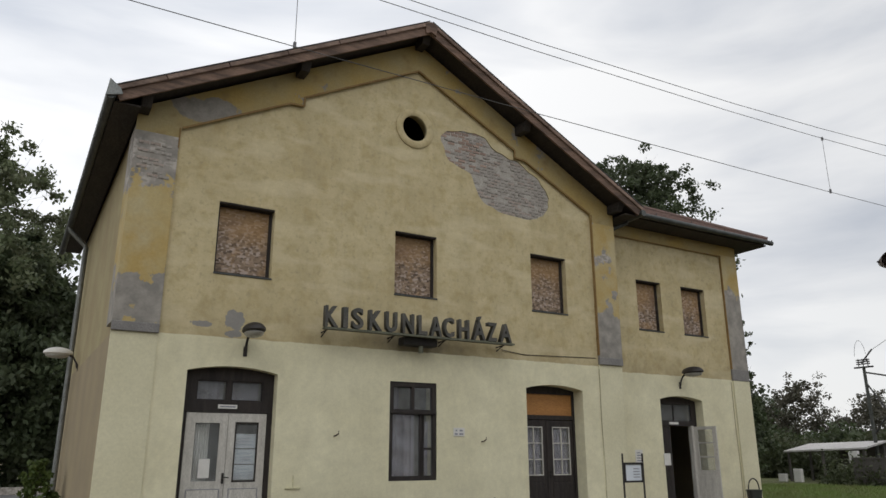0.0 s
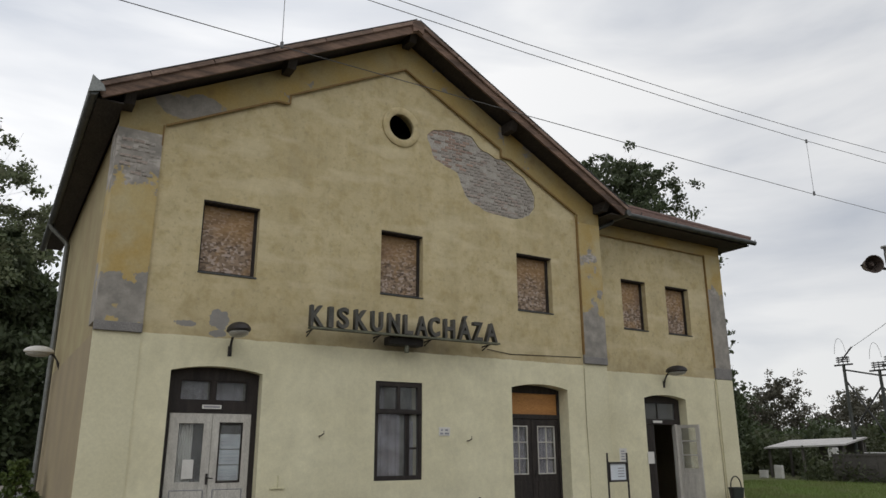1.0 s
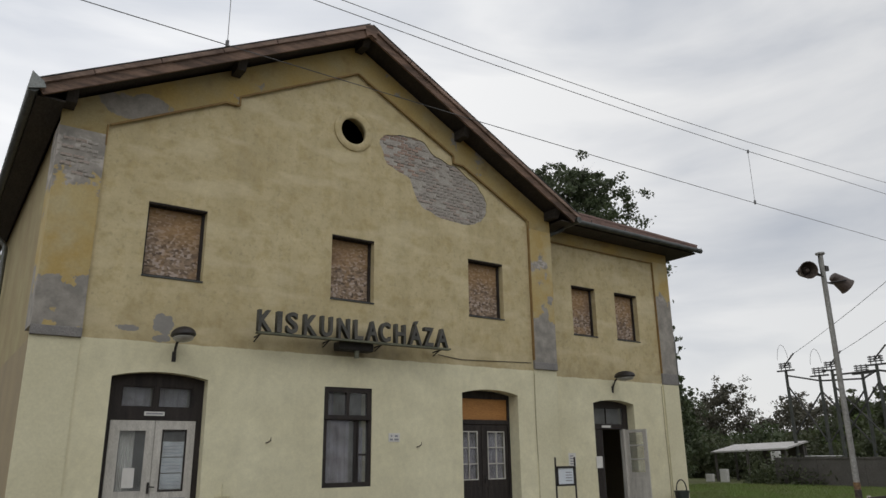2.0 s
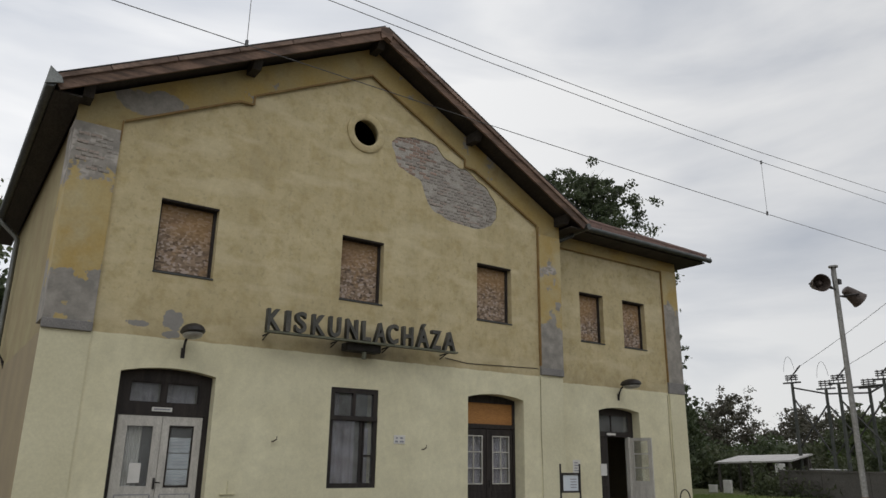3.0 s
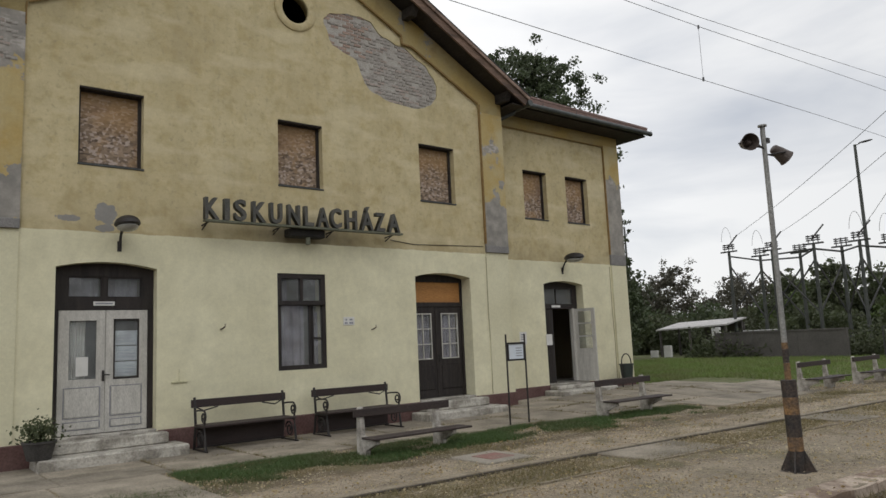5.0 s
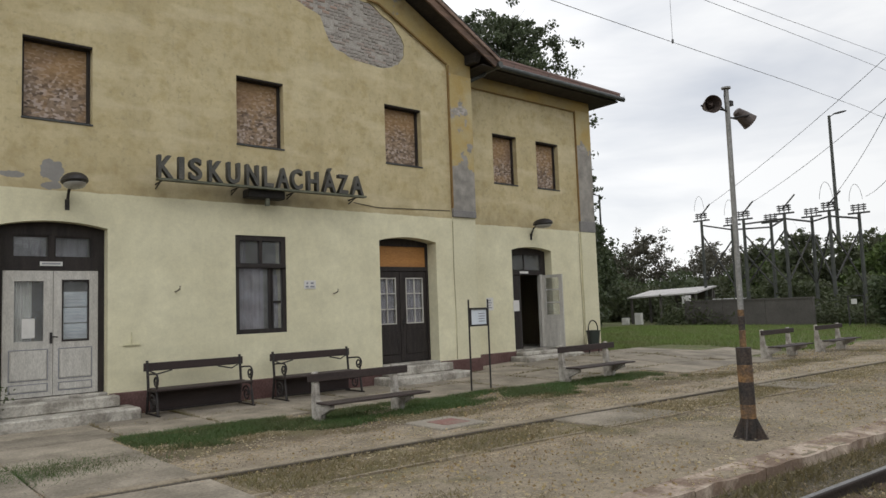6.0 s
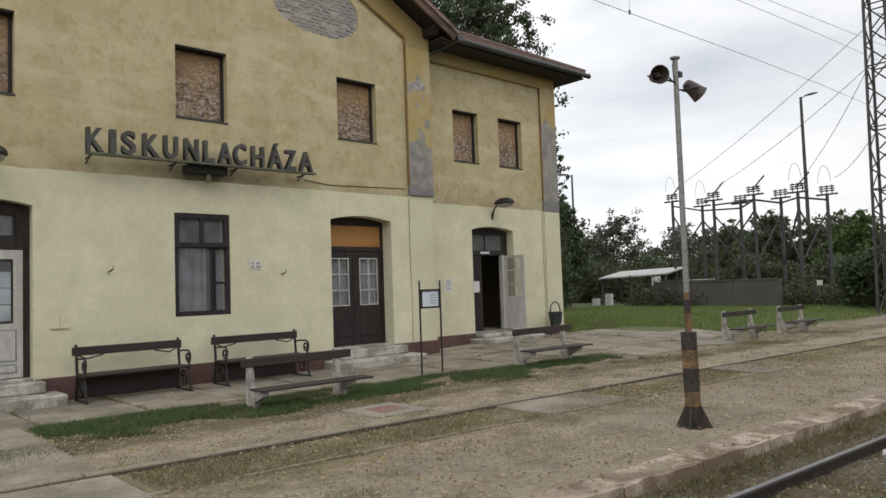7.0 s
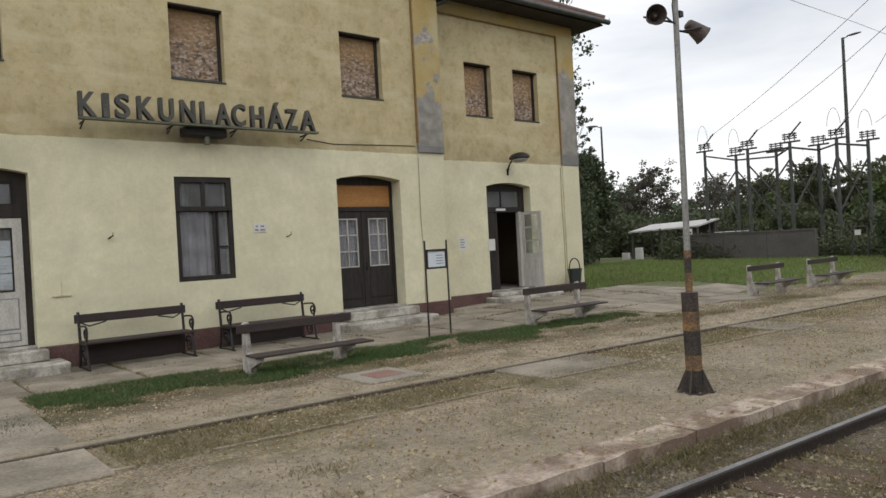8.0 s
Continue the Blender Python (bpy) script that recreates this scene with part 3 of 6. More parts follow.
def wing():
    boxpart("side_wall", (WX1 - 0.45, WX1, WY + 0.452, WY + WD, 0, 7.9), M_SIDE_SHADED, station)
    boxpart("rear_wall", (WX0, WX1, WY + WD + 0.002, WY + WD + 0.4, 0, 7.9), M_SIDE_SHADED, station)
    boxpart("upper_floor", (WX0, WX1 - 0.46, WY + 0.46, WY + WD, 4.0, 4.25), M_CORE, station)
    boxpart("ground_floor", (WX0, WX1 - 0.46, WY + 0.46, WY + WD, 0.2, 0.398), M_CORE, station)
    boxpart("attic_floor", (WX0, WX1 - 0.46, WY + 0.46, WY + WD, 7.3, 7.5), M_CORE, station)
    part("corner_strip", sheet(rect(16.62, WX1 + 0.05, 0.40, 3.82), [], WY - 0.05, WY - 0.001), M_PIL, station, "cream corner strip")
    part("corner_strip", sheet(rect(16.62, WX1 + 0.05, 4.15, 7.6), [], WY - 0.05, WY - 0.001), M_PIL, station, "yellow corner strip worn to grey render")
    boxpart("corner_band", (16.60, WX1 + 0.06, WY - 0.065, WY - 0.001, 3.822, 4.148), M_BAND, station, "dark grey painted band", 0.008)
    part("eaves_border", sheet([(WX0 + 0.01, 7.55), (16.60, 7.55), (16.60, 7.601), (WX1 + 0.05, 7.601), (WX1 + 0.05, 7.9), (WX0 + 0.01, 7.9)], [], WY - 0.045, WY - 0.001), M_YELLOW, station, "flaking yellow raised border")
    boxpart("moulding", (WX0 + 0.01, 16.62, WY - 0.065, WY - 0.046, 7.535, 7.565), M_LINE, station)
    boxpart("moulding", (16.60, 16.62, WY - 0.064, WY - 0.002, 4.15, 7.53), M_LINE, station)
    for a, b in ((WX0 + 0.085, D3[0] - 0.02), (D3[1] + 0.02, WX1 + 0.08)):
        boxpart("plinth", (a, b, WY - 0.08, WY - 0.002, -0.05, 0.41), M_PLINTH, station, "maroon painted plinth", 0.012)


wing()


# ---- roofs
def main_roof():
    y0, y1 = -0.62, DEPTH + 0.5
    for s in (-1, 1):
        ex = AX + s * (AX + OV)
        bm = bmesh.new()
        n = Vector((s * SL, 0, 1)).normalized()
        a, b = Vector((AX, 0, AZ)), Vector((ex, 0, AZ - SL * abs(ex - AX)))
        pts = [a, b, b - n * 0.11, a - Vector((0, 0, 0.125))]
        lo = [bm.verts.new((p.x, y0 + 0.06, p.z)) for p in pts]
        hi = [bm.verts.new((p.x, y1, p.z)) for p in pts]
        bm.faces.new(lo), bm.faces.new(hi[::-1])
        for k in range(4):
            bm.faces.new((lo[k], hi[k], hi[(k + 1) % 4], lo[(k + 1) % 4]))
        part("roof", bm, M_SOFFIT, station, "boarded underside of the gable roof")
        length = (b - a).length
        ang = math.atan2(b.z - a.z, b.x - a.x)
        m = Matrix.Translation(a) @ Matrix.Rotation(-ang, 4, "Y")
        up = -1 if s < 0 else 1
        # bargeboard, verge strip pieces on top
        bm = bmesh.new()
        if up > 0:
            box(bm, -0.02, length, y0, y0 + 0.05, -0.20, -0.012, m)
        else:
            box(bm, -0.02, length, y0, y0 + 0.05, 0.012, 0.20, m)
        part("bargeboard", bm, M_BARGE, station, "weathered brown bargeboard")
        k, x = 0, 0.02
        while x < length - 0.1:
            x2 = min(length + 0.04, x + 1.15 + 0.15 * random.random())
            bm = bmesh.new()
            lift = 0.008 * random.random()
            if up > 0:
                box(bm, x, x2 - 0.012, y0 - 0.05, y0 + 0.16, -0.028 + lift, 0.062 + lift, m)
            else:
                box(bm, x, x2 - 0.012, y0 - 0.05, y0 + 0.16, -0.062 - lift, 0.028 - lift, m)
            bevel(bm, 0.008)
            part("verge_board", bm, M_VERGE, station)
            x = x2
        # thin dark sheet edge lying over the verge boards
        bm = bmesh.new()
        za, zb = (0.072, 0.086) if up > 0 else (-0.086, -0.072)
        box(bm, 0.0, length + 0.03, y0 - 0.06, y0 + 0.17, za, zb, m)
        part("verge_sheet", bm, M_DARKZINC, station, "thin dark metal edge")
        # tiles in courses up the slope
        part("roof_tiles", tile_courses(m, length, y0 + 0.16, y1, up), M_TILE, station, "red-brown clay tile courses")
    bm = bmesh.new()
    v = [bm.verts.new(p) for p in ((AX - 0.16, y0 - 0.052, AZ - 0.04), (AX, y0 - 0.052, AZ + 0.06), (AX + 0.16, y0 - 0.052, AZ - 0.04), (AX + 0.13, y0 - 0.052, AZ - 0.27), (AX, y0 - 0.052, AZ - 0.20), (AX - 0.13, y0 - 0.052, AZ - 0.27))]
    bm.faces.new(v)
    ext = bmesh.ops.extrude_face_region(bm, geom=bm.faces[:])
    bmesh.ops.translate(bm, vec=(0, 0.14, 0), verts=[g for g in ext["geom"] if isinstance(g, bmesh.types.BMVert)])
    part("apex_board", bm, M_BARGE, station, "apex piece of the bargeboards")
    bm = bmesh.new()
    tube(bm, [(AX, y0 + 0.08, AZ + 0.04), (AX, y1, AZ + 0.04)], 0.11, 10)
    part("ridge_tiles", bm, M_TILE, station)
    for x, dz in ((0.03, 0.30), (2.95, 0.30), (AX, 0.33), (W - 2.95, 0.30), (W - 0.03, 0.30)):
        z = roofz(x) - 0.14
        bm = bmesh.new()
        box(bm, x - 0.09, x + 0.09, -0.54, 0.0, z - 0.24, z - 0.01)
        vs = [v for v in bm.verts if v.co.y < -0.5 and v.co.z < z - 0.2]
        for v in vs:
            v.co.y += 0.14
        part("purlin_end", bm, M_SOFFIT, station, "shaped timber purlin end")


def tile_courses(m, length, y0, y1, up):
    bm = bmesh.new()
    n = int(length / 0.33)
    for i in range(n):
        a, b = i * length / n, (i + 1) * length / n + 0.04
        if up > 0:
            box(bm, a, b, y0, y1, 0.015, 0.045, m @ Matrix.Rotation(0.0, 4, "Y"))
        else:
            box(bm, a, b, y0, y1, -0.045, -0.015, m)
    return bm


main_roof()


def wing_roof():
    ey, ex, ez, rise = WY - 0.72, WX1 + 0.78, 8.0, 0.53
    half = (WD + 1.4) / 2
    ry, rz = ey + half, ez + rise * half
    bm = bmesh.new()
    p = [(WX0 + 0.05, ey, ez), (ex, ey, ez), (ex, ey + 2 * half, ez), (WX0 + 0.05, ey + 2 * half, ez), (WX0 + 0.05, ry, rz), (ex - half, ry, rz)]
    lo = [bm.verts.new((x, y, z)) for x, y, z in p]
    for q in ((0, 1, 5, 4), (1, 2, 5), (2, 3, 4, 5)):
        bm.faces.new([lo[k] for k in q])
    ext = bmesh.ops.extrude_face_region(bm, geom=bm.faces[:])
    bmesh.ops.translate(bm, vec=(0, 0, 0.06), verts=[g for g in ext["geom"] if isinstance(g, bmesh.types.BMVert)])
    part("wing_roof", bm, M_SOFFIT, station, "hipped wing roof boarding")
    # clay tiles: courses of small pieces on the front slope and the hip
    vs, fs = [], []
    L = math.hypot(half, rise * half)
    n = int(L / 0.30)
    for i in range(n):
        t0, t1 = i / n, (i + 1.25) / n
        x, xe = WX0 + 0.06, ex - t0 * half + 0.02
        while x < xe - 0.05:
            x2 = min(xe, x + 0.23)
            j = 0.012 * random.random()
            ya, yb = ey - 0.03 + t0 * half, ey - 0.03 + t1 * half
            za, zb = ez + 0.10 + t0 * rise * half + j, ez + 0.075 + t1 * rise * half
            k = len(vs)
            vs += [(x, ya, za), (x2 - 0.012, ya, za), (x2 - 0.012, yb, zb), (x, yb, zb), (x, ya, za - 0.03), (x2 - 0.012, ya, za - 0.03), (x2 - 0.012, yb, zb - 0.03), (x, yb, zb - 0.03)]
            fs += [(k, k + 1, k + 2, k + 3), (k, k + 4, k + 5, k + 1), (k + 1, k + 5, k + 6, k + 2), (k, k + 3, k + 7, k + 4)]
            x = x2
    tiles = soup("roof_tiles", vs, fs, M_TILE)
    tiles.parent = station
    tagged(tiles, "courses of red-brown clay tiles", kind="stuff")
    bm = bmesh.new()
    tube(bm, [(ex, ey, ez + 0.12), ((ex - half), ry, rz + 0.12)], 0.09, 8)
    part("hip_tiles", bm, M_TILE, station)
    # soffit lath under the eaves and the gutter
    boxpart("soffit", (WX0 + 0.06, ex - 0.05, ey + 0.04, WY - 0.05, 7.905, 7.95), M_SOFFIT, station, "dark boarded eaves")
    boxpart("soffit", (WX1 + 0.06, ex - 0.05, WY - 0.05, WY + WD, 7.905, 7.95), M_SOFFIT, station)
    bm = bmesh.new()
    tube(bm, [(WX0 + 0.30, ey - 0.05, ez - 0.01), (ex + 0.12, ey - 0.05, ez + 0.005)], 0.075, 10)
    part("gutter", bm, M_DARKZINC, station, "dark zinc gutter", True)
    for x in (13.2, 14.6, 16.0, 17.2):
        bm = bmesh.new()
        tube(bm, [(x, ey - 0.05, ez + 0.05), (x, ey - 0.08, ez + 0.14)], 0.014, 5, 0.006)
        part("gutter_hook", bm, M_DARKZINC, station)
    bm = bmesh.new()
    tube(bm, [(ex + 0.10, ey - 0.05, ez), (ex + 0.16, ey - 0.05, ez + 0.13)], 0.03, 6, 0.008)
    part("gutter_finial", bm, M_DARKZINC, station)


wing_roof()


def side_gutter():
    bm = bmesh.new()
    tube(bm, [(-0.58, -0.66, 7.80), (-0.58, DEPTH + 0.55, 7.76)], 0.085, 10)
    part("gutter", bm, M_DARKZINC, station, "dark zinc gutter along the side eaves", True)
    bm = bmesh.new()
    v = [bm.verts.new(p) for p in ((-0.67, -0.70, 7.74), (-0.40, -0.70, 7.82), (-0.44, -0.70, 7.92), (-0.63, -0.70, 8.07))]
    bm.faces.new(v)
    ext = bmesh.ops.extrude_face_region(bm, geom=bm.faces[:])
    bmesh.ops.translate(bm, vec=(0, 0.03, 0), verts=[g for g in ext["geom"] if isinstance(g, bmesh.types.BMVert)])
    part("gutter_end", bm, M_GUTTER, station, "pale zinc end plate")
    bm = bmesh.new()
    tube(bm, [(-0.58, 7.9, 7.72), (-0.55, 7.9, 7.62), (-0.18, 7.9, 7.28), (-0.13, 7.9, 7.2), (-0.13, 7.9, 0.1)], 0.068, 10)
    part("downpipe", bm, M_GUTTER, station, "grey zinc downpipe on the side wall", True)
    bm = bmesh.new()
    tube(bm, [(W + 0.54, -0.1, 7.74), (W + 0.50, -0.1, 7.66), (W + 0.10, 0.3, 7.45), (W + 0.07, 0.5, 7.3), (W + 0.07, 0.56, 0.2)], 0.05, 10)
    part("downpipe", bm, M_DARKZINC, station, "dark zinc downpipe in the corner", True)
    bm = bmesh.new()
    tube(bm, [(W + 0.58, -0.66, 7.80), (W + 0.58, 0.6, 7.78)], 0.085, 10)
    part("gutter", bm, M_DARKZINC, station, "dark zinc gutter", True)
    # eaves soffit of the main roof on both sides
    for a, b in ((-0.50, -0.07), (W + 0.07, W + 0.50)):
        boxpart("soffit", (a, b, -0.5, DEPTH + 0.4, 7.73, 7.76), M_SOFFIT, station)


side_gutter()


# ---------------------------------------------------------------- more materials
M_WHITEWOOD = plain("worn_white_paint", (0.522, 0.505, 0.461), (0.400, 0.383, 0.348), 0.7, 3, 40, stretch=(3, 3, 0.6))
M_PAPER = plain("white_paper", (0.68, 0.72, 0.76), (0.60, 0.65, 0.70), 0.8, 4, 60, 0.1, grain=0.05)
M_WHITE = plain("white_enamel", (0.66, 0.65, 0.62), (0.58, 0.57, 0.54), 0.5, 4, 60, 0.1, grain=0.06)
M_INK = plain("grey_print", (0.20, 0.21, 0.24), (0.26, 0.26, 0.28), 0.8, 4, 60, 0.1)
M_CURTAIN = plain("lilac_curtain", (0.40, 0.375, 0.45), (0.26, 0.24, 0.30), 0.9, 2, 60, 0.2, stretch=(6, 6, 0.5))
M_IRON = plain("black_iron", (0.022, 0.020, 0.020), (0.035, 0.030, 0.028), 0.55, 6, 60, 0.3, 0.3)
M_MAROON = plain("maroon_bench_plank", (0.034, 0.020, 0.018), (0.024, 0.015, 0.014), 0.6, 3, 40, stretch=(0.5, 4, 4))
M_PLANK = plain("dark_bench_plank", (0.045, 0.030, 0.026), (0.028, 0.020, 0.018), 0.7, 3, 40, stretch=(0.5, 4, 4))
M_LIMED = plain("limewashed_concrete", (0.50, 0.47, 0.42), (0.21, 0.19, 0.165), 0.93, 6, 40, 0.6)
M_STEP = plain("worn_step_concrete", (0.235, 0.217, 0.183), (0.452, 0.426, 0.374), 0.93, 3.2, 35, 0.7, lo=0.42, hi=0.58)
M_LETTER = plain("weathered_letter_metal", (0.062, 0.062, 0.055), (0.10, 0.095, 0.082), 0.7, 4, 40, 0.3, 0.2)
M_RAILGREEN = plain("green_grey_steel", (0.15, 0.155, 0.11), (0.10, 0.105, 0.075), 0.7, 4, 40, 0.3, 0.3)
M_RUST = plain("rusty_steel", (0.10, 0.058, 0.035), (0.055, 0.038, 0.028), 0.75, 3, 50, 0.5, 0.2)
M_RAILBODY = plain("dark_rail_steel", (0.042, 0.031, 0.026), (0.026, 0.021, 0.019), 0.6, 3, 50, 0.4, 0.2)
M_GAP = plain("dark_gap_fill", (0.055, 0.045, 0.034), (0.085, 0.07, 0.05), 0.95, 3, 40)
M_RAILHEAD = plain("worn_rail_head", (0.20, 0.195, 0.19), (0.13, 0.12, 0.11), 0.38, 3, 50, 0.2, 0.7)
M_SLEEPER = plain("brown_timber_sleeper", (0.115, 0.072, 0.045), (0.075, 0.05, 0.034), 0.9, 3, 40, 0.7, stretch=(4, 0.6, 1))
M_KERB = plain("worn_kerb_concrete", (0.41, 0.335, 0.265), (0.165, 0.115, 0.082), 0.95, 2.4, 30, 0.8, vary=0.08, lo=0.4, hi=0.58)
M_POLE = plain("galvanised_pole", (0.30, 0.30, 0.285), (0.22, 0.215, 0.20), 0.6, 3, 40, 0.2, 0.3)
M_CONCPOLE = plain("grey_concrete_pole", (0.085, 0.09, 0.08), (0.05, 0.054, 0.048), 0.9, 2, 30)
M_STEELDARK = plain("dark_lattice_steel", (0.055, 0.056, 0.055), (0.085, 0.082, 0.076), 0.7, 3, 40, 0.2, 0.4)
M_SPEAKER = plain("dark_brown_horn", (0.062, 0.045, 0.038), (0.095, 0.075, 0.065), 0.55, 5, 40, 0.2, 0.2)
M_CERAMIC = plain("brown_insulator", (0.05, 0.045, 0.045), (0.08, 0.075, 0.072), 0.35, 5, 40, 0.1)
M_WIRE = plain("grey_wire", (0.10, 0.10, 0.105), (0.13, 0.13, 0.13), 0.5, 5, 40, 0.1, 0.5)
M_BARK = plain("tree_bark", (0.075, 0.062, 0.048), (0.045, 0.037, 0.030), 0.95, 3, 30, 0.8, stretch=(3, 3, 0.6))
M_ROOFSHEET = plain("pale_roof_sheet", (0.52, 0.50, 0.48), (0.42, 0.40, 0.38), 0.6, 1, 30)
M_GREYWALL = plain("dark_grey_wall", (0.115, 0.105, 0.095), (0.085, 0.078, 0.07), 0.95, 0.8, 25)
M_ASPHALT = plain("road_asphalt", (0.12, 0.12, 0.12), (0.16, 0.16, 0.155), 0.9, 0.5, 40)
M_POT = plain("dark_pot", (0.03, 0.028, 0.026), (0.05, 0.046, 0.042), 0.7, 5, 40)
M_RED = plain("faded_red_lid", (0.235, 0.105, 0.09), (0.215, 0.15, 0.12), 0.85, 3, 40)
M_LEAF = leaf_mat("summer_leaves", (0.064, 0.081, 0.035), (0.095, 0.113, 0.052), (0.075, 0.081, 0.043))
M_LEAFLIGHT = leaf_mat("pale_leaves", (0.10, 0.13, 0.06), (0.16, 0.185, 0.095), (0.12, 0.13, 0.07))
M_LEAFDARK = leaf_mat("dark_leaves", (0.050, 0.072, 0.030), (0.085, 0.11, 0.050), (0.065, 0.08, 0.040))
M_LEAFBRIGHT = leaf_mat("fresh_leaves", (0.068, 0.108, 0.023), (0.108, 0.149, 0.037), (0.061, 0.088, 0.023))
M_GRASS = leaf_mat("green_grass", (0.115, 0.185, 0.04), (0.19, 0.25, 0.065), (0.165, 0.18, 0.065))
M_TURF = leaf_mat("short_green_turf", (0.055, 0.105, 0.030), (0.095, 0.15, 0.042), (0.10, 0.115, 0.045))
M_DRYGRASS = leaf_mat("dry_grass", (0.20, 0.165, 0.075), (0.14, 0.13, 0.05), (0.25, 0.20, 0.105))
M_KERBWEED = leaf_mat("brown_green_weeds", (0.17, 0.145, 0.075), (0.24, 0.19, 0.10), (0.15, 0.145, 0.06))
M_FALLEN = leaf_mat("fallen_leaves", (0.50, 0.40, 0.20), (0.24, 0.16, 0.08), (0.56, 0.48, 0.33))
M_STRAW = leaf_mat("pale_straw", (0.50, 0.43, 0.28), (0.36, 0.28, 0.16), (0.58, 0.52, 0.38))


def stone_mat():
    n = Nodes("loose_stone")
    return n.done(n.mix(n.island(), (0.11, 0.09, 0.068), (0.36, 0.31, 0.245)), 0.9)


M_STONE = stone_mat()
M_CANADA = leaf_mat("far_brown_leaves", (0.087, 0.081, 0.058), (0.116, 0.104, 0.075), (0.075, 0.075, 0.049))


def glass_mat():
    n = Nodes("window_glass")
    n.b.inputs["Transmission Weight"].default_value = 0.92
    n.b.inputs["IOR"].default_value = 1.45
    return n.done(n.mix(n.range(n.noise(3, 4), 0.4, 0.7), (0.80, 0.82, 0.82), (0.62, 0.62, 0.60)), 0.04)


M_GLASS = glass_mat()


def pane(dims, parent):
    ob = boxpart("pane", dims, M_GLASS, parent)
    ob.visible_shadow = False
    return ob


def holder(name, parent, label=""):
    ob = new(name)
    ob.empty_display_size = 0.1
    ob.parent = parent
    return tagged(ob, label)


def bars(rects, y0, y1, bev=0.004):
    bm = bmesh.new()
    for x0, x1, z0, z1 in rects:
        box(bm, x0, x1, y0, y1, z0, z1)
    return bm


# ---------------------------------------------------------------- doors and the low window
def door_white():
    x0, x1, z0, z1 = D1
    y = 0.20
    d = holder("front_door", station, "worn white double door in a dark brown frame")
    part("frame", sheet(arched(x0 + 0.001, x1 - 0.001, z0 + 0.03, z1 - 0.002, 0.10), [rect(x0 + 0.09, x1 - 0.09, z0 + 0.03, 2.52), rect(x0 + 0.22, 2.03, 2.72, 3.10), rect(2.09, x1 - 0.20, 2.72, 3.10)], y, y + 0.1), M_DARKWOOD, d)
    for a, b in ((x0 + 0.22, 2.03), (2.09, x1 - 0.20)):
        pane((a - 0.01, b + 0.01, y + 0.05, y + 0.056, 2.71, 3.11), d)
        part("sash", bars([(a, a + 0.03, 2.72, 3.10), (b - 0.03, b, 2.72, 3.10), (a + 0.03, b - 0.03, 2.72, 2.75), (a + 0.03, b - 0.03, 3.07, 3.10)], y + 0.02, y + 0.045), M_DARKWOOD, d)
        boxpart("curtain", (a, b, y + 0.3, y + 0.31, 2.7, 3.12), M_CURTAIN, d)
    boxpart("sign_plate", (1.88, 2.22, y - 0.02, y - 0.002, 2.59, 2.66), M_WHITE, d, "small white plate")
    boxpart("plate_print", (1.91, 2.19, y - 0.0225, y - 0.0205, 2.612, 2.638), M_INK, d)
    mid = (x0 + x1) / 2 + 0.02
    for a, b, ga, gb in ((x0 + 0.10, mid - 0.004, x0 + 0.24, mid - 0.12), (mid + 0.004, x1 - 0.10, mid + 0.13, x1 - 0.24)):
        leaf = part("door_leaf", sheet(rect(a, b, z0 + 0.04, 2.51), [rect(ga, gb, 1.32, 2.36)], y + 0.01, y + 0.06), M_WHITEWOOD, d, "worn white glazed door leaf")
        pane((ga - 0.01, gb + 0.01, y + 0.03, y + 0.036, 1.31, 2.37), leaf)
        part("glazing_bead", bars([(ga, ga + 0.025, 1.32, 2.36), (gb - 0.025, gb, 1.32, 2.36), (ga + 0.025, gb - 0.025, 1.32, 1.345), (ga + 0.025, gb - 0.025, 2.335, 2.36)], y + 0.006, y + 0.028), M_DARKWOOD if a > mid else M_WHITEWOOD, leaf)
        for za, zb in ((0.72, 1.20), (0.53, 0.64)):
            bm = bmesh.new()
            box(bm, ga - 0.03, gb + 0.03, y - 0.004, y + 0.012, za, zb)
            bevel(bm, 0.012)
            part("door_panel", bm, M_WHITEWOOD, leaf)
            # grey bars drawn round each panel as its shadow line
            part("panel_shadow", bars([(ga - 0.05, ga - 0.035, za, zb), (gb + 0.035, gb + 0.05, za, zb), (ga - 0.05, gb + 0.05, zb + 0.004, zb + 0.016), (ga - 0.05, gb + 0.05, za - 0.016, za - 0.004)], y + 0.002, y + 0.014), M_INK, leaf)
    for z in (1.36, 1.63, 1.90):
        boxpart("posted_paper", (mid + 0.155, x1 - 0.265, y + 0.044, y + 0.048, z, z + 0.255), M_PAPER, d, "blue-white paper notice behind the glass")
        for k in range(3):
            boxpart("print_line", (mid + 0.19, x1 - 0.30 - 0.05 * (k == 2), y + 0.0415, y + 0.0435, z + 0.06 + 0.055 * k, z + 0.072 + 0.055 * k), plain("pale_print", (0.45, 0.5, 0.56), (0.5, 0.54, 0.6), 0.8), d)
    boxpart("posted_paper", (x0 + 0.38, x0 + 0.57, y + 0.022, y + 0.026, 1.40, 1.72), M_WHITE, d, "small white paper sheet")
    bm = bmesh.new()
    xs = np.linspace(x0 + 0.26, mid - 0.3, 14)
    for i in range(13):
        v = [bm.verts.new((xx, y + 0.09 + 0.02 * ((i + j) % 2), zz)) for j, xx in enumerate((xs[i], xs[i + 1])) for zz in (1.2, 2.4)]
        bm.faces.new((v[0], v[2], v[3], v[1]))
    part("curtain", bm, M_WHITE, d, "grey-white net curtain")
    bm = bmesh.new()
    box(bm, mid - 0.05, mid - 0.015, y - 0.015, y + 0.012, 1.30, 1.48)
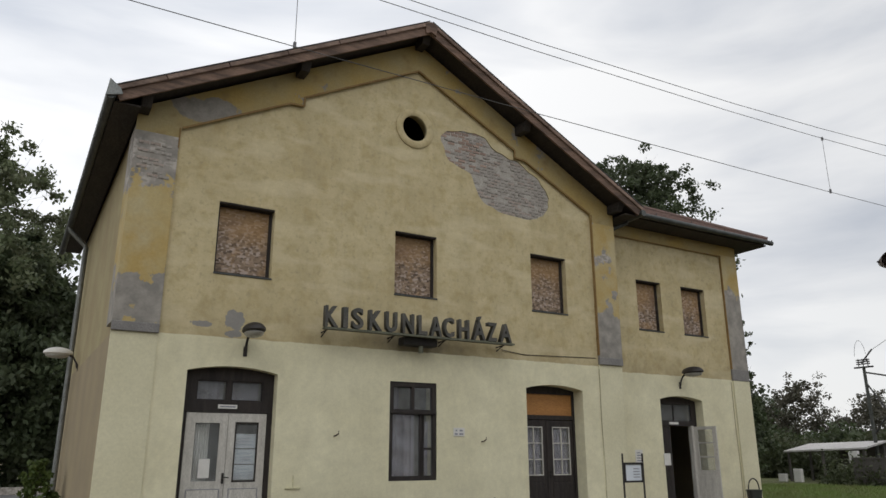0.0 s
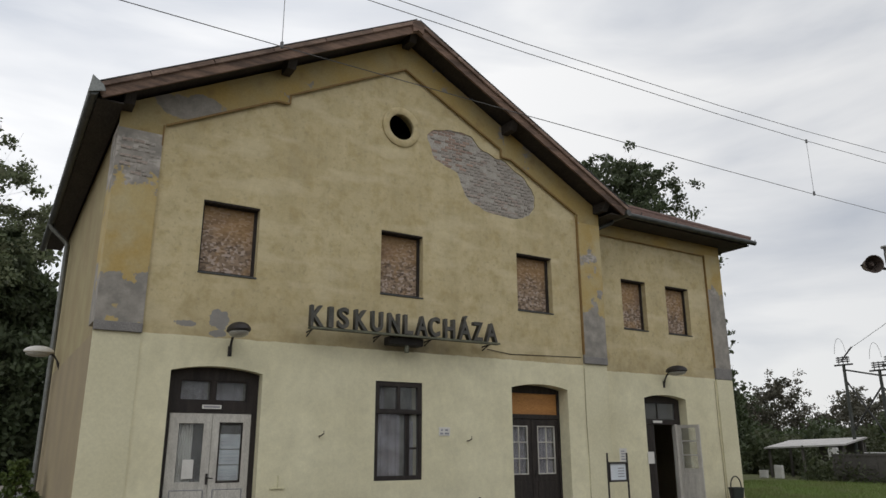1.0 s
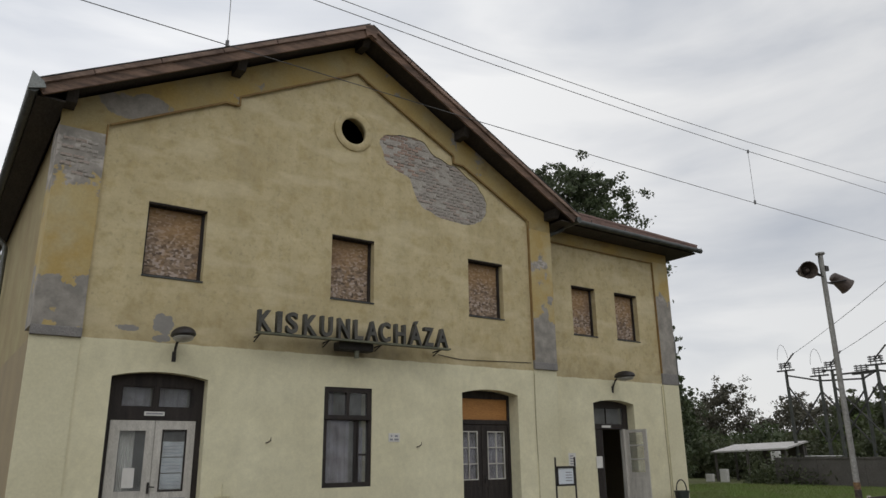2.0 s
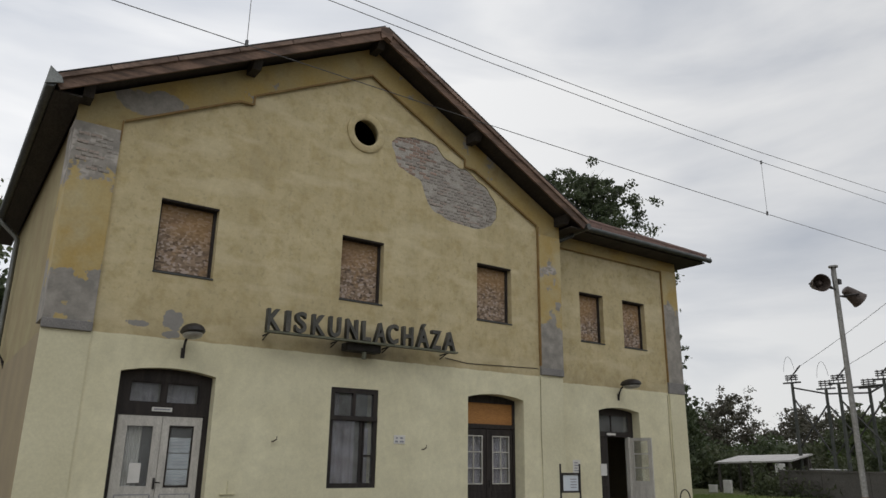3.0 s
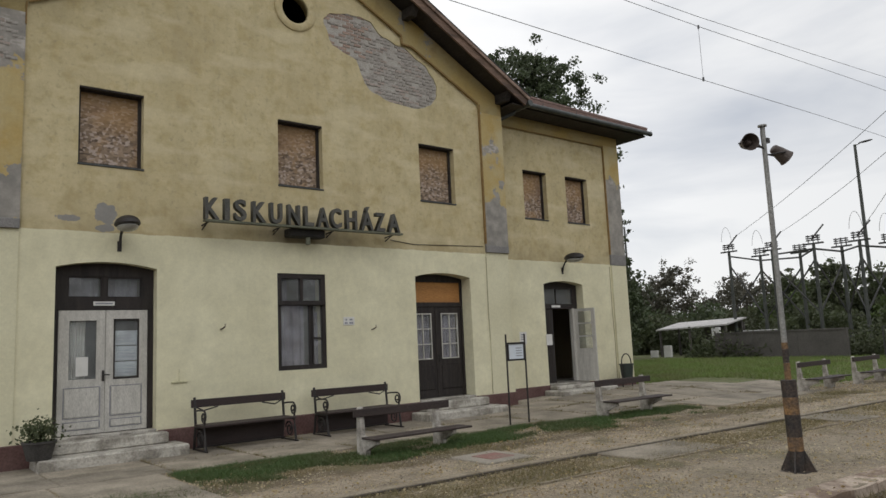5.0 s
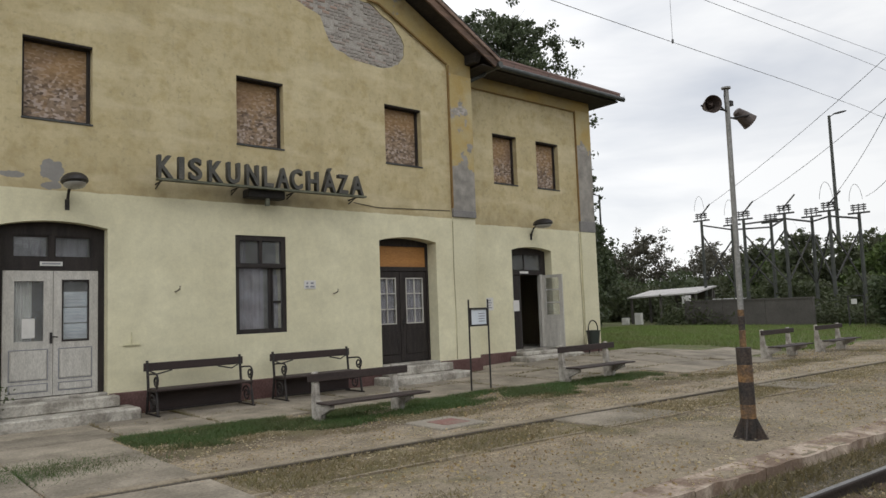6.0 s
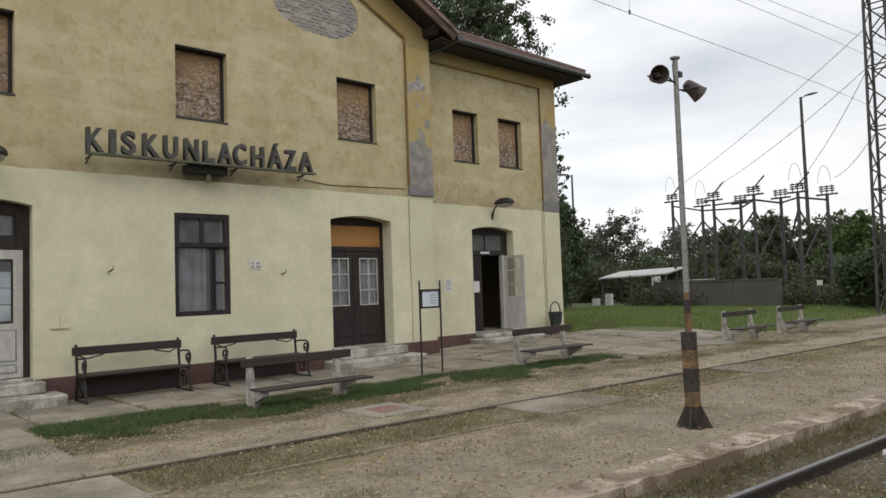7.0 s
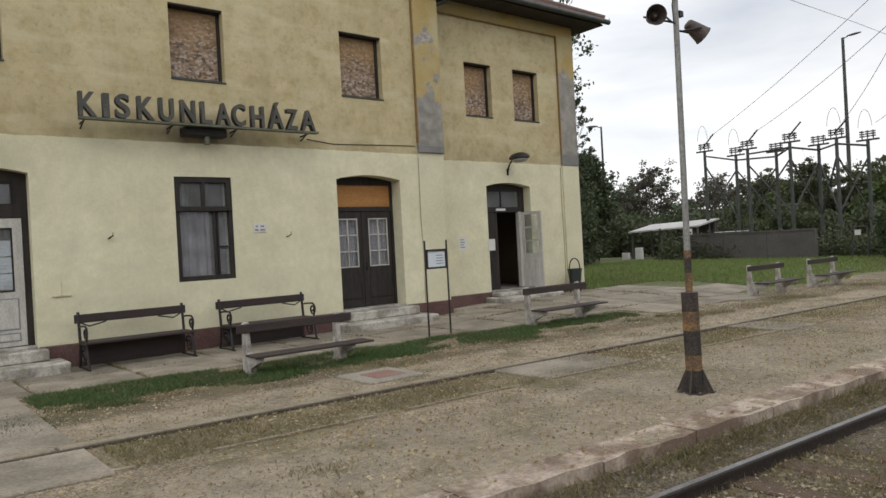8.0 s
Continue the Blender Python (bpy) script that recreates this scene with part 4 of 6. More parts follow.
    tube(bm, [(mid - 0.032, y - 0.01, 1.41), (mid - 0.032, y - 0.06, 1.41), (mid + 0.06, y - 0.06, 1.40)], 0.011, 6)
    part("handle", bm, M_IRON, d, "dark metal handle")
    boxpart("threshold", (x0 + 0.002, x1 - 0.002, -0.03, y + 0.3, z0 - 0.05, z0 + 0.028), M_STEP, d, "", 0.008)


def door_dark():
    x0, x1, z0, z1 = D2
    y = 0.33
    d = holder("side_door", station, "dark brown double door under an orange board")
    part("frame", sheet(arched(x0 + 0.001, x1 - 0.001, z0 + 0.03, z1 - 0.002, 0.10), [rect(x0 + 0.06, x1 - 0.06, z0 + 0.03, 2.56), rect(x0 + 0.07, x1 - 0.07, 2.66, 3.14)], y, y + 0.09), M_DARKWOOD, d)
    boxpart("board", (x0 + 0.06, x1 - 0.06, y + 0.03, y + 0.05, 2.65, 3.15), M_ORANGE, d, "orange-brown board over the door")
    mid = (x0 + x1) / 2
    for a, b in ((x0 + 0.07, mid - 0.004), (mid + 0.004, x1 - 0.07)):
        ga, gb = a + 0.10, b - 0.14
        if a > mid:
            ga, gb = a + 0.14, b - 0.10
        leaf = part("door_leaf", sheet(rect(a, b, z0 + 0.04, 2.55), [rect(ga, gb, 1.32, 2.40)], y + 0.02, y + 0.07), M_DARKWOOD, d, "dark brown glazed door leaf")
        pane((ga - 0.01, gb + 0.01, y + 0.045, y + 0.05, 1.31, 2.41), leaf)
        gm = (ga + gb) / 2
        rows = [(ga, ga + 0.022, 1.32, 2.40), (gb - 0.022, gb, 1.32, 2.40), (gm - 0.012, gm + 0.012, 1.345, 2.375)]
        rows += [(ga + 0.022, gb - 0.022, z, z + 0.025) for z in (1.32, 1.66, 2.02, 2.375)]
        part("glazing_grid", bars(rows, y + 0.012, y + 0.042), M_WHITEWOOD, leaf, "white glazing bars")
        boxpart("door_panel", (ga - 0.03, gb + 0.03, y + 0.005, y + 0.021, 0.62, 1.18), M_DARKWOOD, leaf, "", 0.012)
        bm = bmesh.new()
        xs = np.linspace(ga - 0.02, gb + 0.02, 12)
        for i in range(11):
            v = [bm.verts.new((xx, y + 0.12 + 0.025 * ((i + j) % 2), zz)) for j, xx in enumerate((xs[i], xs[i + 1])) for zz in (1.25, 2.45)]
            bm.faces.new((v[0], v[2], v[3], v[1]))
        part("curtain", bm, M_CURTAIN, leaf, "pale lilac curtain")
    part("meeting_strip", bars([(mid - 0.03, mid + 0.03, z0 + 0.04, 2.55)], y + 0.004, y + 0.0195), M_DARKWOOD, d)
    bm = bmesh.new()
    box(bm, mid + 0.045, mid + 0.075, y - 0.005, y + 0.018, 1.25, 1.42)
    tube(bm, [(mid + 0.06, y, 1.36), (mid + 0.06, y - 0.05, 1.36), (mid - 0.04, y - 0.05, 1.355)], 0.011, 6)
    part("handle", bm, M_IRON, d, "dark metal handle")
    boxpart("threshold", (x0 + 0.002, x1 - 0.002, -0.03, y + 0.3, z0 - 0.05, z0 + 0.028), M_STEP, d, "", 0.008)


def door_open():
    x0, x1, z0, z1 = D3
    y = WY + 0.26
    d = holder("waiting_room_door", station, "open double door, one white leaf swung out")
    xa, xb = 14.22, 15.02
    part("frame", sheet(arched(x0 + 0.001, x1 - 0.001, z0 + 0.03, z1 - 0.002, 0.10), [rect(x0 + 0.06, 15.10, z0 + 0.03, 2.52), rect(x0 + 0.14, 15.06, 2.66, 3.10)], y, y + 0.09), M_DARKWOOD, d)
    pane((x0 + 0.13, 15.07, y + 0.04, y + 0.046, 2.65, 3.11), d)
    # added dark sheet, stands in for the dim room behind the glass
    boxpart("dark_backing", (x0 + 0.08, 15.08, y + 0.092, y + 0.11, 2.6, 3.15), M_DARKWOOD, d, "added dark backing for the unlit room behind the fanlight")
    part("sash", bars([(14.36, 14.39, 2.66, 3.10)], y + 0.01, y + 0.05), M_DARKWOOD, d)
    boxpart("sign_plate", (14.15, 14.50, y - 0.02, y - 0.002, 2.56, 2.62), M_WHITE, d, "small white plate")
    leaf = boxpart("door_leaf", (x0 + 0.06, 14.20, y + 0.02, y + 0.07, z0 + 0.04, 2.51), M_DARKWOOD, d, "dark closed door leaf")
    boxpart("door_panel", (x0 + 0.16, 14.08, y + 0.008, y + 0.021, 0.62, 1.25), M_DARKWOOD, leaf, "", 0.01)
    boxpart("door_panel", (x0 + 0.16, 14.08, y + 0.008, y + 0.021, 1.40, 2.38), M_DARKWOOD, leaf, "", 0.01)
    boxpart("jamb_post", (15.0, 15.09, y - 0.02, y + 0.10, z0 + 0.04, 2.53), M_WHITEWOOD, d, "worn white jamb")
    # leaf standing open, square to the wall
    m = Matrix.Translation((15.10, y - 0.01, 0)) @ Matrix.Rotation(radians(-80), 4, "Z")
    bm = sheet(rect(0.0, 0.66, z0 + 0.04, 2.51), [rect(0.11, 0.55, zz, zz + 0.33) for zz in (1.36, 1.73, 2.10)], -0.022, 0.022)
    bm.transform(m)
    leaf = part("door_leaf", bm, M_WHITEWOOD, d, "peeling white glazed leaf standing open")
    for zz in (1.36, 1.73, 2.10):
        bm = bmesh.new()
        box(bm, 0.10, 0.56, -0.003, 0.003, zz - 0.01, zz + 0.34, m)
        part("pane", bm, M_GLASS, leaf).visible_shadow = False
    for side in (-0.030, 0.020):
        bm = bmesh.new()
        box(bm, 0.12, 0.54, side, side + 0.010, 0.62, 1.22, m)
        bevel(bm, 0.004)
        part("door_panel", bm, M_WHITEWOOD, leaf)
    boxpart("threshold", (x0 + 0.002, x1 - 0.002, WY - 0.03, y + 0.3, z0 - 0.05, z0 + 0.028), M_STEP, d, "", 0.008)


def low_window():
    x0, x1, z0, z1 = LW
    y = 0.02
    w = holder("casement_window", station, "black-brown casement window with lilac curtains")
    zt = 2.62
    part("frame", sheet(rect(x0 + 0.001, x1 - 0.001, z0 + 0.001, z1 - 0.001), [rect(x0 + 0.08, x1 - 0.08, z0 + 0.09, zt - 0.05), rect(x0 + 0.10, 5.735, zt + 0.05, z1 - 0.10), rect(5.795, x1 - 0.10, zt + 0.05, z1 - 0.10)], y, y + 0.09), M_DARKWOOD, w)
    boxpart("transom", (x0 + 0.01, x1 - 0.01, y - 0.035, y - 0.001, zt - 0.045, zt + 0.03), M_DARKWOOD, w, "", 0.008)
    pane((x0 + 0.09, 5.74, y + 0.05, y + 0.055, zt + 0.04, z1 - 0.09), w)
    pane((5.79, x1 - 0.09, y + 0.05, y + 0.055, zt + 0.04, z1 - 0.09), w)
    pane((x0 + 0.07, 5.96, y + 0.05, y + 0.055, z0 + 0.08, zt - 0.04), w)
    part("sash", bars([(5.93, 5.98, z0 + 0.09, zt - 0.05), (6.00, 6.03, z0 + 0.09, zt - 0.05), (6.04, 6.20, 1.88, 1.92)], y + 0.02, y + 0.07), M_DARKWOOD, w)
    pane((6.02, 6.24, y + 0.05, y + 0.055, z0 + 0.08, zt - 0.04), w)
    for a, b, za, zb in ((x0 - 0.0, 5.98, 1.2, 2.6), (x0, 5.60, 2.55, 3.25), (6.1, 6.3, 1.25, 2.45)):
        bm = bmesh.new()
        xs = np.linspace(a, b, 16)
        for i in range(15):
            v = [bm.verts.new((xx, y + 0.36 + 0.03 * math.sin((i + j) * 1.9), zz)) for j, xx in enumerate((xs[i], xs[i + 1])) for zz in (za, zb)]
            bm.faces.new((v[0], v[2], v[3], v[1]))
        part("curtain", bm, M_CURTAIN, w, "pale lilac curtain", True)


door_white(), door_dark(), door_open(), low_window()


# ---------------------------------------------------------------- fixed to the walls
def name_sign():
    s = thing("station_sign", "station name in weathered grey metal letters on a bracketed rail", "sign", (3.6, -0.36, 4.13))
    L, y = 4.43, 0.0
    bm = bmesh.new()
    box(bm, 0, L, -0.09, 0.05, -0.038, 0.0)
    part("rail", bm, M_RAILGREEN, s, "green-grey steel rail")
    for x in (0.10, 1.55, 2.75, 4.25):
        bm = bmesh.new()
        tube(bm, [(x, 0.02, -0.03), (x, 0.36, -0.05)], 0.016, 6)
        tube(bm, [(x, 0.10, -0.04), (x, 0.36, -0.13)], 0.013, 6)
        part("bracket", bm, M_IRON, s)
    bm = bmesh.new()
    box(bm, 1.75, 2.55, 0.04, 0.30, -0.20, -0.032)
    bevel(bm, 0.02)
    part("control_box", bm, plain("soot_black", (0.014, 0.013, 0.012), (0.022, 0.020, 0.017), 0.95, 3, 30, metal=0.0), s, "sooty box under the rail")
    bm = bmesh.new()
    tube(bm, [(2.18, 0.1, -0.2), (2.18, 0.1, -0.34)], 0.05, 10)
    part("junction_can", bm, M_RAILGREEN, s)
    edges = [(220, 305), (318, 352), (370, 440), (460, 540), (550, 622), (640, 712), (725, 782), (790, 860), (860, 925), (940, 1005), (1015, 1090), (1092, 1152), (1158, 1228)]
    k = 0.85
    for ch, (a, b) in zip("KISKUNLACH\u00c1ZA", edges):
        xa, xb = (L * u * k / (1 + (k - 1) * u) for u in ((a - 220) / 1010, (b - 220) / 1010))
        cu = bpy.data.curves.new("letter", "FONT")
        cu.body, cu.size, cu.extrude, cu.offset, cu.bevel_depth = ch, 1.0, 0.11, 0.022, 0.0
        tmp = bpy.data.objects.new("letter_outline", cu)
        scene.collection.objects.link(tmp)
        bpy.context.view_layer.update()
        me = bpy.data.meshes.new_from_object(tmp.evaluated_get(bpy.context.evaluated_depsgraph_get()))
        bpy.data.objects.remove(tmp)
        xs = [v.co.x for v in me.vertices]
        zs = [v.co.y for v in me.vertices]
        low, wide = min(xs), max(xs) - min(xs)
        high = 0.72
        sx = (xb - xa - 0.05) / wide if ch != "I" else 0.10 / wide
        for v in me.vertices:
            x, z, d = v.co.x, v.co.y, v.co.z
            v.co = (xa + (x - low) * sx, -0.02 - d * 0.55, 0.012 + (z - min(min(zs), 0.0)) * 0.40 / high)
        me.materials.append(M_LETTER)
        ob = new("letter", me)
        ob.parent = s
        tagged(ob, "weathered grey metal letter " + ch)
    bm = bmesh.new()
    tube(bm, [(L - 0.05, 0.34, -0.09), (L + 0.6, 0.35, -0.16), (L + 2.0, 0.352, -0.12), (L + 2.75, 0.352, -0.10)], 0.008, 5)
    part("cable", bm, M_IRON, s)


name_sign()


def wall_lamp(at, turn, reach=0.42, pale=False, label="dark outdoor wall lamp on a bent bracket"):
    o = thing("wall_lamp", label, "lamp", at, "station wall lamps", turn=turn)
    bm = bmesh.new()
    tube(bm, [(0, -0.01, -0.10), (0, -0.05, 0.05), (0, -0.12, 0.16), (0, -reach * 0.6, 0.24)], 0.024, 7)
    box(bm, -0.035, 0.035, -0.012, 0.0, -0.16, 0.02)
    part("bracket", bm, M_IRON, o)
    bm = bmesh.new()
    bmesh.ops.create_uvsphere(bm, u_segments=18, v_segments=10, radius=1.0)
    for v in bm.verts:
        z = v.co.z
        v.co = Vector((v.co.x * 0.20, -reach - 0.05 + v.co.y * 0.34, 0.25 + (z * 0.15 if z > 0 else z * 0.05)))
    part("housing", bm, M_WHITE if pale else M_IRON, o, "", True)
    bm = bmesh.new()
    bmesh.ops.create_uvsphere(bm, u_segments=16, v_segments=8, radius=1.0)
    for v in bm.verts:
        v.co = Vector((v.co.x * 0.165, -reach - 0.07 + v.co.y * 0.27, 0.20 + v.co.z * 0.075))
    part("lens", bm, plain("milky_lens", (0.30, 0.30, 0.28), (0.38, 0.37, 0.34), 0.3, 4, 40, 0.1), o, "cloudy lens", True)
    return o


wall_lamp((2.24, 0.0, 3.68), 0)
wall_lamp((14.42, WY, 3.66), 0)
wall_lamp((-0.003, 6.9, 3.95), -90, 0.42, True, "pale grey street lamp head on the side wall")


def small_wall_things():
    p = thing("enamel_plaque", "small white enamel plaque with worn print, on the wall", "plaque", (6.71, -0.012, 2.15))
    boxpart("plate", (0, 0.275, 0, 0.011, 0, 0.175), M_WHITE, p, "", 0.003)
    for k, (a, b) in enumerate(((0.03, 0.10), (0.14, 0.24), (0.05, 0.09), (0.15, 0.22))):
        boxpart("print_bar", (a, b, -0.003, -0.0005, 0.03 + 0.07 * (k // 2), 0.065 + 0.07 * (k // 2)), M_INK, p)
    for x, z in ((4.05, 2.13), (7.42, 2.05)):
        h = thing("wall_hook", "small rusty cable hook fixed in the wall", "hook", (x, 0, z), "wall hooks")
        bm = bmesh.new()
        tube(bm, [(0, 0, 0), (0, -0.07, 0.0), (0.05, -0.10, 0.04), (0.05, -0.10, 0.09)], 0.013, 6)
        part("hook", bm, M_RUST, h)
    t = thing("pipe_stub", "painted pipe stub with a small ledge on the wall", "pipe", (3.28, -0.001, 1.21))
    bm = bmesh.new()
    box(bm, -0.14, 0.14, -0.03, 0, -0.015, 0.005)
    box(bm, -0.008, 0.008, -0.014, 0, 0.007, 0.22)
    part("ledge", bm, plain("cream_paint", (0.60, 0.57, 0.38), (0.5, 0.47, 0.3)), t)
    for x, z, y in ((12.55, 1.55, WY - 0.006),):
        n = thing("paper_notice", "white printed paper notice stuck on the wall", "notice", (x, y, z), "paper notices")
        boxpart("sheet", (0, 0.26, 0, 0.004, 0, 0.34), M_WHITE, n)
        for k in range(4):
            boxpart("print_bar", (0.05, 0.20 - 0.03 * (k % 2), -0.003, -0.0005, 0.06 + 0.065 * k, 0.085 + 0.065 * k), M_INK, n)
    n = thing("paper_notice", "white paper notice on the edge of the doorway", "notice", (13.56, WY - 0.02, 1.50), "paper notices")
    boxpart("sheet", (0, 0.24, 0, 0.004, 0, 0.30), M_WHITE, n)
    # cable running down the corner strips
    for x, y in ((10.86, -0.015), (16.55, WY - 0.01)):
        c = thing("wall_cable", "thin painted cable clipped down the wall", "cable", (x, y, 0.42), "wall cables")
        bm = bmesh.new()
        tube(bm, [(0, 0, 0), (0.015, 0, 1.0), (-0.01, 0, 2.1), (0.005, 0, 3.35)], 0.010, 5)
        part("cable", bm, plain("cable_paint", (0.30, 0.27, 0.17), (0.36, 0.33, 0.22)), c)


small_wall_things()


# ---------------------------------------------------------------- steps, paving, platform
def steps(x0, x1, y, z, group="door steps"):
    s = thing("door_steps", "two worn limewashed concrete door steps", "steps", (x0, y, z), group)
    w = x1 - x0
    bm = bmesh.new()
    box(bm, -0.32, w + 0.32, -0.78, -0.09, -0.1, 0.20)
    bevel(bm, 0.025)
    for v in bm.verts:
        v.co += Vector((0.02 * noise.noise(v.co * 3), 0.02 * noise.noise(v.co * 4), 0))
    part("lower_step", bm, M_STEP, s)
    bm = bmesh.new()
    box(bm, -0.10, w + 0.10, -0.38, -0.088, 0.202, 0.39 - z)
    bevel(bm, 0.02)
    part("upper_step", bm, M_STEP, s)


steps(D1[0], D1[1], 0.0, 0.0)
steps(D2[0], D2[1], 0.0, 0.0)
steps(D3[0], D3[1], WY, gz(14, 0) - 0.06)


def paving():
    p = thing("pavement", "cracked old concrete slab paving along the station wall", "pavement", kind="structure")
    cells = []
    for i in range(15):
        x = -3.4 + 1.45 * i
        for y0, y1 in ((-2.86, -1.46), (-1.45, -0.10)):
            if x < 17.5:
                cells.append((x, x + 1.44, y0, y1))
    for i in range(4):
        x = -3.4 + 1.4 * i
        for y0, y1 in ((-4.42, -2.88), (-6.22, -4.44), (-7.50, -6.45)):
            cells.append((x, x + 1.38, y0, y1))
    for i in range(2):
        for j in range(7):
            cells.append((-3.15 + 1.5 * i, -1.67 + 1.5 * i, 0.2 + 1.5 * j, 1.66 + 1.5 * j))
    cells += [(11.7, 13.2, 0.0 - 0.09, 0.55), (15.6, 17.1, -0.09, 0.55), (17.5, 19.0, -3.3, -1.6), (17.5, 18.9, -1.58, 0.4), (19.02, 20.6, -3.2, -1.7), (13.9, 15.4, -4.3, -2.9), (15.45, 16.9, -4.2, -2.9), (16.95, 18.6, -4.5, -3.35),
              (7.05, 8.75, -7.36, -6.45), (12.30, 13.30, -7.52, -6.46)]
    for x0, x1, y0, y1 in cells:
        bm = bmesh.new()
        vs = box(bm, x0, x1, y0, y1, -0.12, 0.028)
        if x0 < 13.7 and y0 < -2:
            skewed(bm, -2.0)
        tilt = (random.random() - 0.5) * 0.022
        for v in vs:
            v.co.z += gz(v.co.x, v.co.y) + tilt * (v.co.x - x0) / (x1 - x0)
            v.co.x += 0.03 * (random.random() - 0.5) * (v.co.z > 0)
        bevel(bm, 0.014)
        part("paving_slab", bm, M_SLAB, p)


paving()


def edgings():
    e = thing("drain_edging", "old concrete lip edging beside a narrow drain, its gap a dark strip", "edging", (0, 0, 0), kind="structure")
    x = -4.0
    while x < 40:
        bm = bmesh.new()
        yy = -6.42
        # raised dark strip drawn in place of the open gap beside the lip
        box(bm, x, x + 2.98, yy - 0.035, yy + 0.015, -0.1, 0.030)
        part("gap_strip", skewed(bm), M_GAP, e)
        bm = bmesh.new()
        box(bm, x, x + 2.97, yy + 0.018, yy + 0.15, -0.1, 0.040)
        bevel(bm, 0.008)
        part("concrete_lip", skewed(bm), M_LIP, e)
        x += 3.0
    e = thing("platform_kerb", "chipped pale concrete platform kerb stones", "kerb", kind="structure")
    x = -6.0
    while x < 40:
        ln = 1.15 + 0.1 * random.random()
        bm = bmesh.new()
        box(bm, x, x + ln - 0.02, -10.03, -9.68, -0.30, 0.012)
        bmesh.ops.subdivide_edges(bm, edges=[d for d in bm.edges if abs(d.verts[0].co.x - d.verts[1].co.x) > 0.5], cuts=6)
        for v in bm.verts:
            out = v.co.y < -9.9 and v.co.z > -0.1
            v.co += Vector((0, 0.008 * noise.noise((v.co.x * 1.2, 0, 1)) + (0.03 if out and random.random() < 0.12 else 0), 0.008 * noise.noise((v.co.x * 2, v.co.y, 5)) - (0.02 * random.random() if out else 0)))
        part("kerb_stone", skewed(bm), M_KERB, e)
        x += ln
    e = thing("path_edge", "thin broken concrete edge strip along the path", "edging", kind="structure")
    x = 1.0
    while x < 36:
        bm = bmesh.new()
        box(bm, x, x + 1.9 * (0.6 + 0.4 * random.random()), -7.43, -7.385, -0.1, 0.02)
        part("edge_strip", skewed(bm), M_LIP, e)
        x += 2.0


edgings()


def track():
    bed = thing("railway_track", "single railway track on brown sleepers in weedy ballast", "track", kind="structure")
    for y in (-10.36, -11.87):
        prof = [(-0.065, -0.25), (0.065, -0.25), (0.065, -0.237), (0.012, -0.222), (0.010, -0.145), (0.034, -0.132), (0.034, -0.107), (0.028, -0.098), (-0.028, -0.098), (-0.034, -0.107), (-0.034, -0.132), (-0.010, -0.145), (-0.012, -0.222), (-0.065, -0.237)]
        bm = bmesh.new()
        a = [bm.verts.new((-60, y + p + lat(-60) - 0.22, z)) for p, z in prof]
        b = [bm.verts.new((120, y + p + lat(120) - 0.22, z)) for p, z in prof]
        n = len(prof)
        bm.faces.new(a), bm.faces.new(b)
        for k in range(n):
            bm.faces.new((a[k], b[k], b[(k + 1) % n], a[(k + 1) % n]))
        part("rail", bm, M_RAILBODY, bed, "rusty steel rail")
        bm = bmesh.new()
        box(bm, -60, 120, y - 0.246, y - 0.194, -0.0975, -0.0945)
        part("rail_head", skewed(bm), M_RAILHEAD, bed, "worn bright running surface")
    for k in range(80):
        x = -8 + 0.62 * k
        bm = bmesh.new()
        box(bm, x, x + 0.25, -12.62, -10.28, -0.40, -0.232 + 0.026 * random.random())
        bevel(bm, 0.012)
        part("sleeper", skewed(bm), M_SLEEPER, bed)
        bm = bmesh.new()
        for s in (-1, 1):
            box(bm, x + 0.08, x + 0.16, -10.58 + s * 0.068, -10.58 + s * 0.11, -0.25, -0.215)
        part("rail_clip", skewed(bm), M_RUST, bed)


track()


def hatch():
    h = thing("manhole", "square concrete manhole with a faded red lid", "manhole", (5.98, -5.24, 0))
    boxpart("frame", (-0.42, 0.42, -0.42, 0.42, -0.1, 0.028), M_CONC, h, "", 0.012)
    boxpart("lid", (-0.20, 0.26, -0.24, 0.20, 0.0, 0.036), M_RED, h, "faded red lid", 0.008)


hatch()


# ---------------------------------------------------------------- benches, board, bin, plants
def scroll(cx, cz, r, n=20, turns=1.6, a0=0.0, sgn=1):
    return [(cx + r * (1 - 0.75 * k / n) * math.cos(a0 + sgn * 2 * math.pi * turns * k / n), cz + r * (1 - 0.75 * k / n) * math.sin(a0 + sgn * 2 * math.pi * turns * k / n)) for k in range(n + 1)]


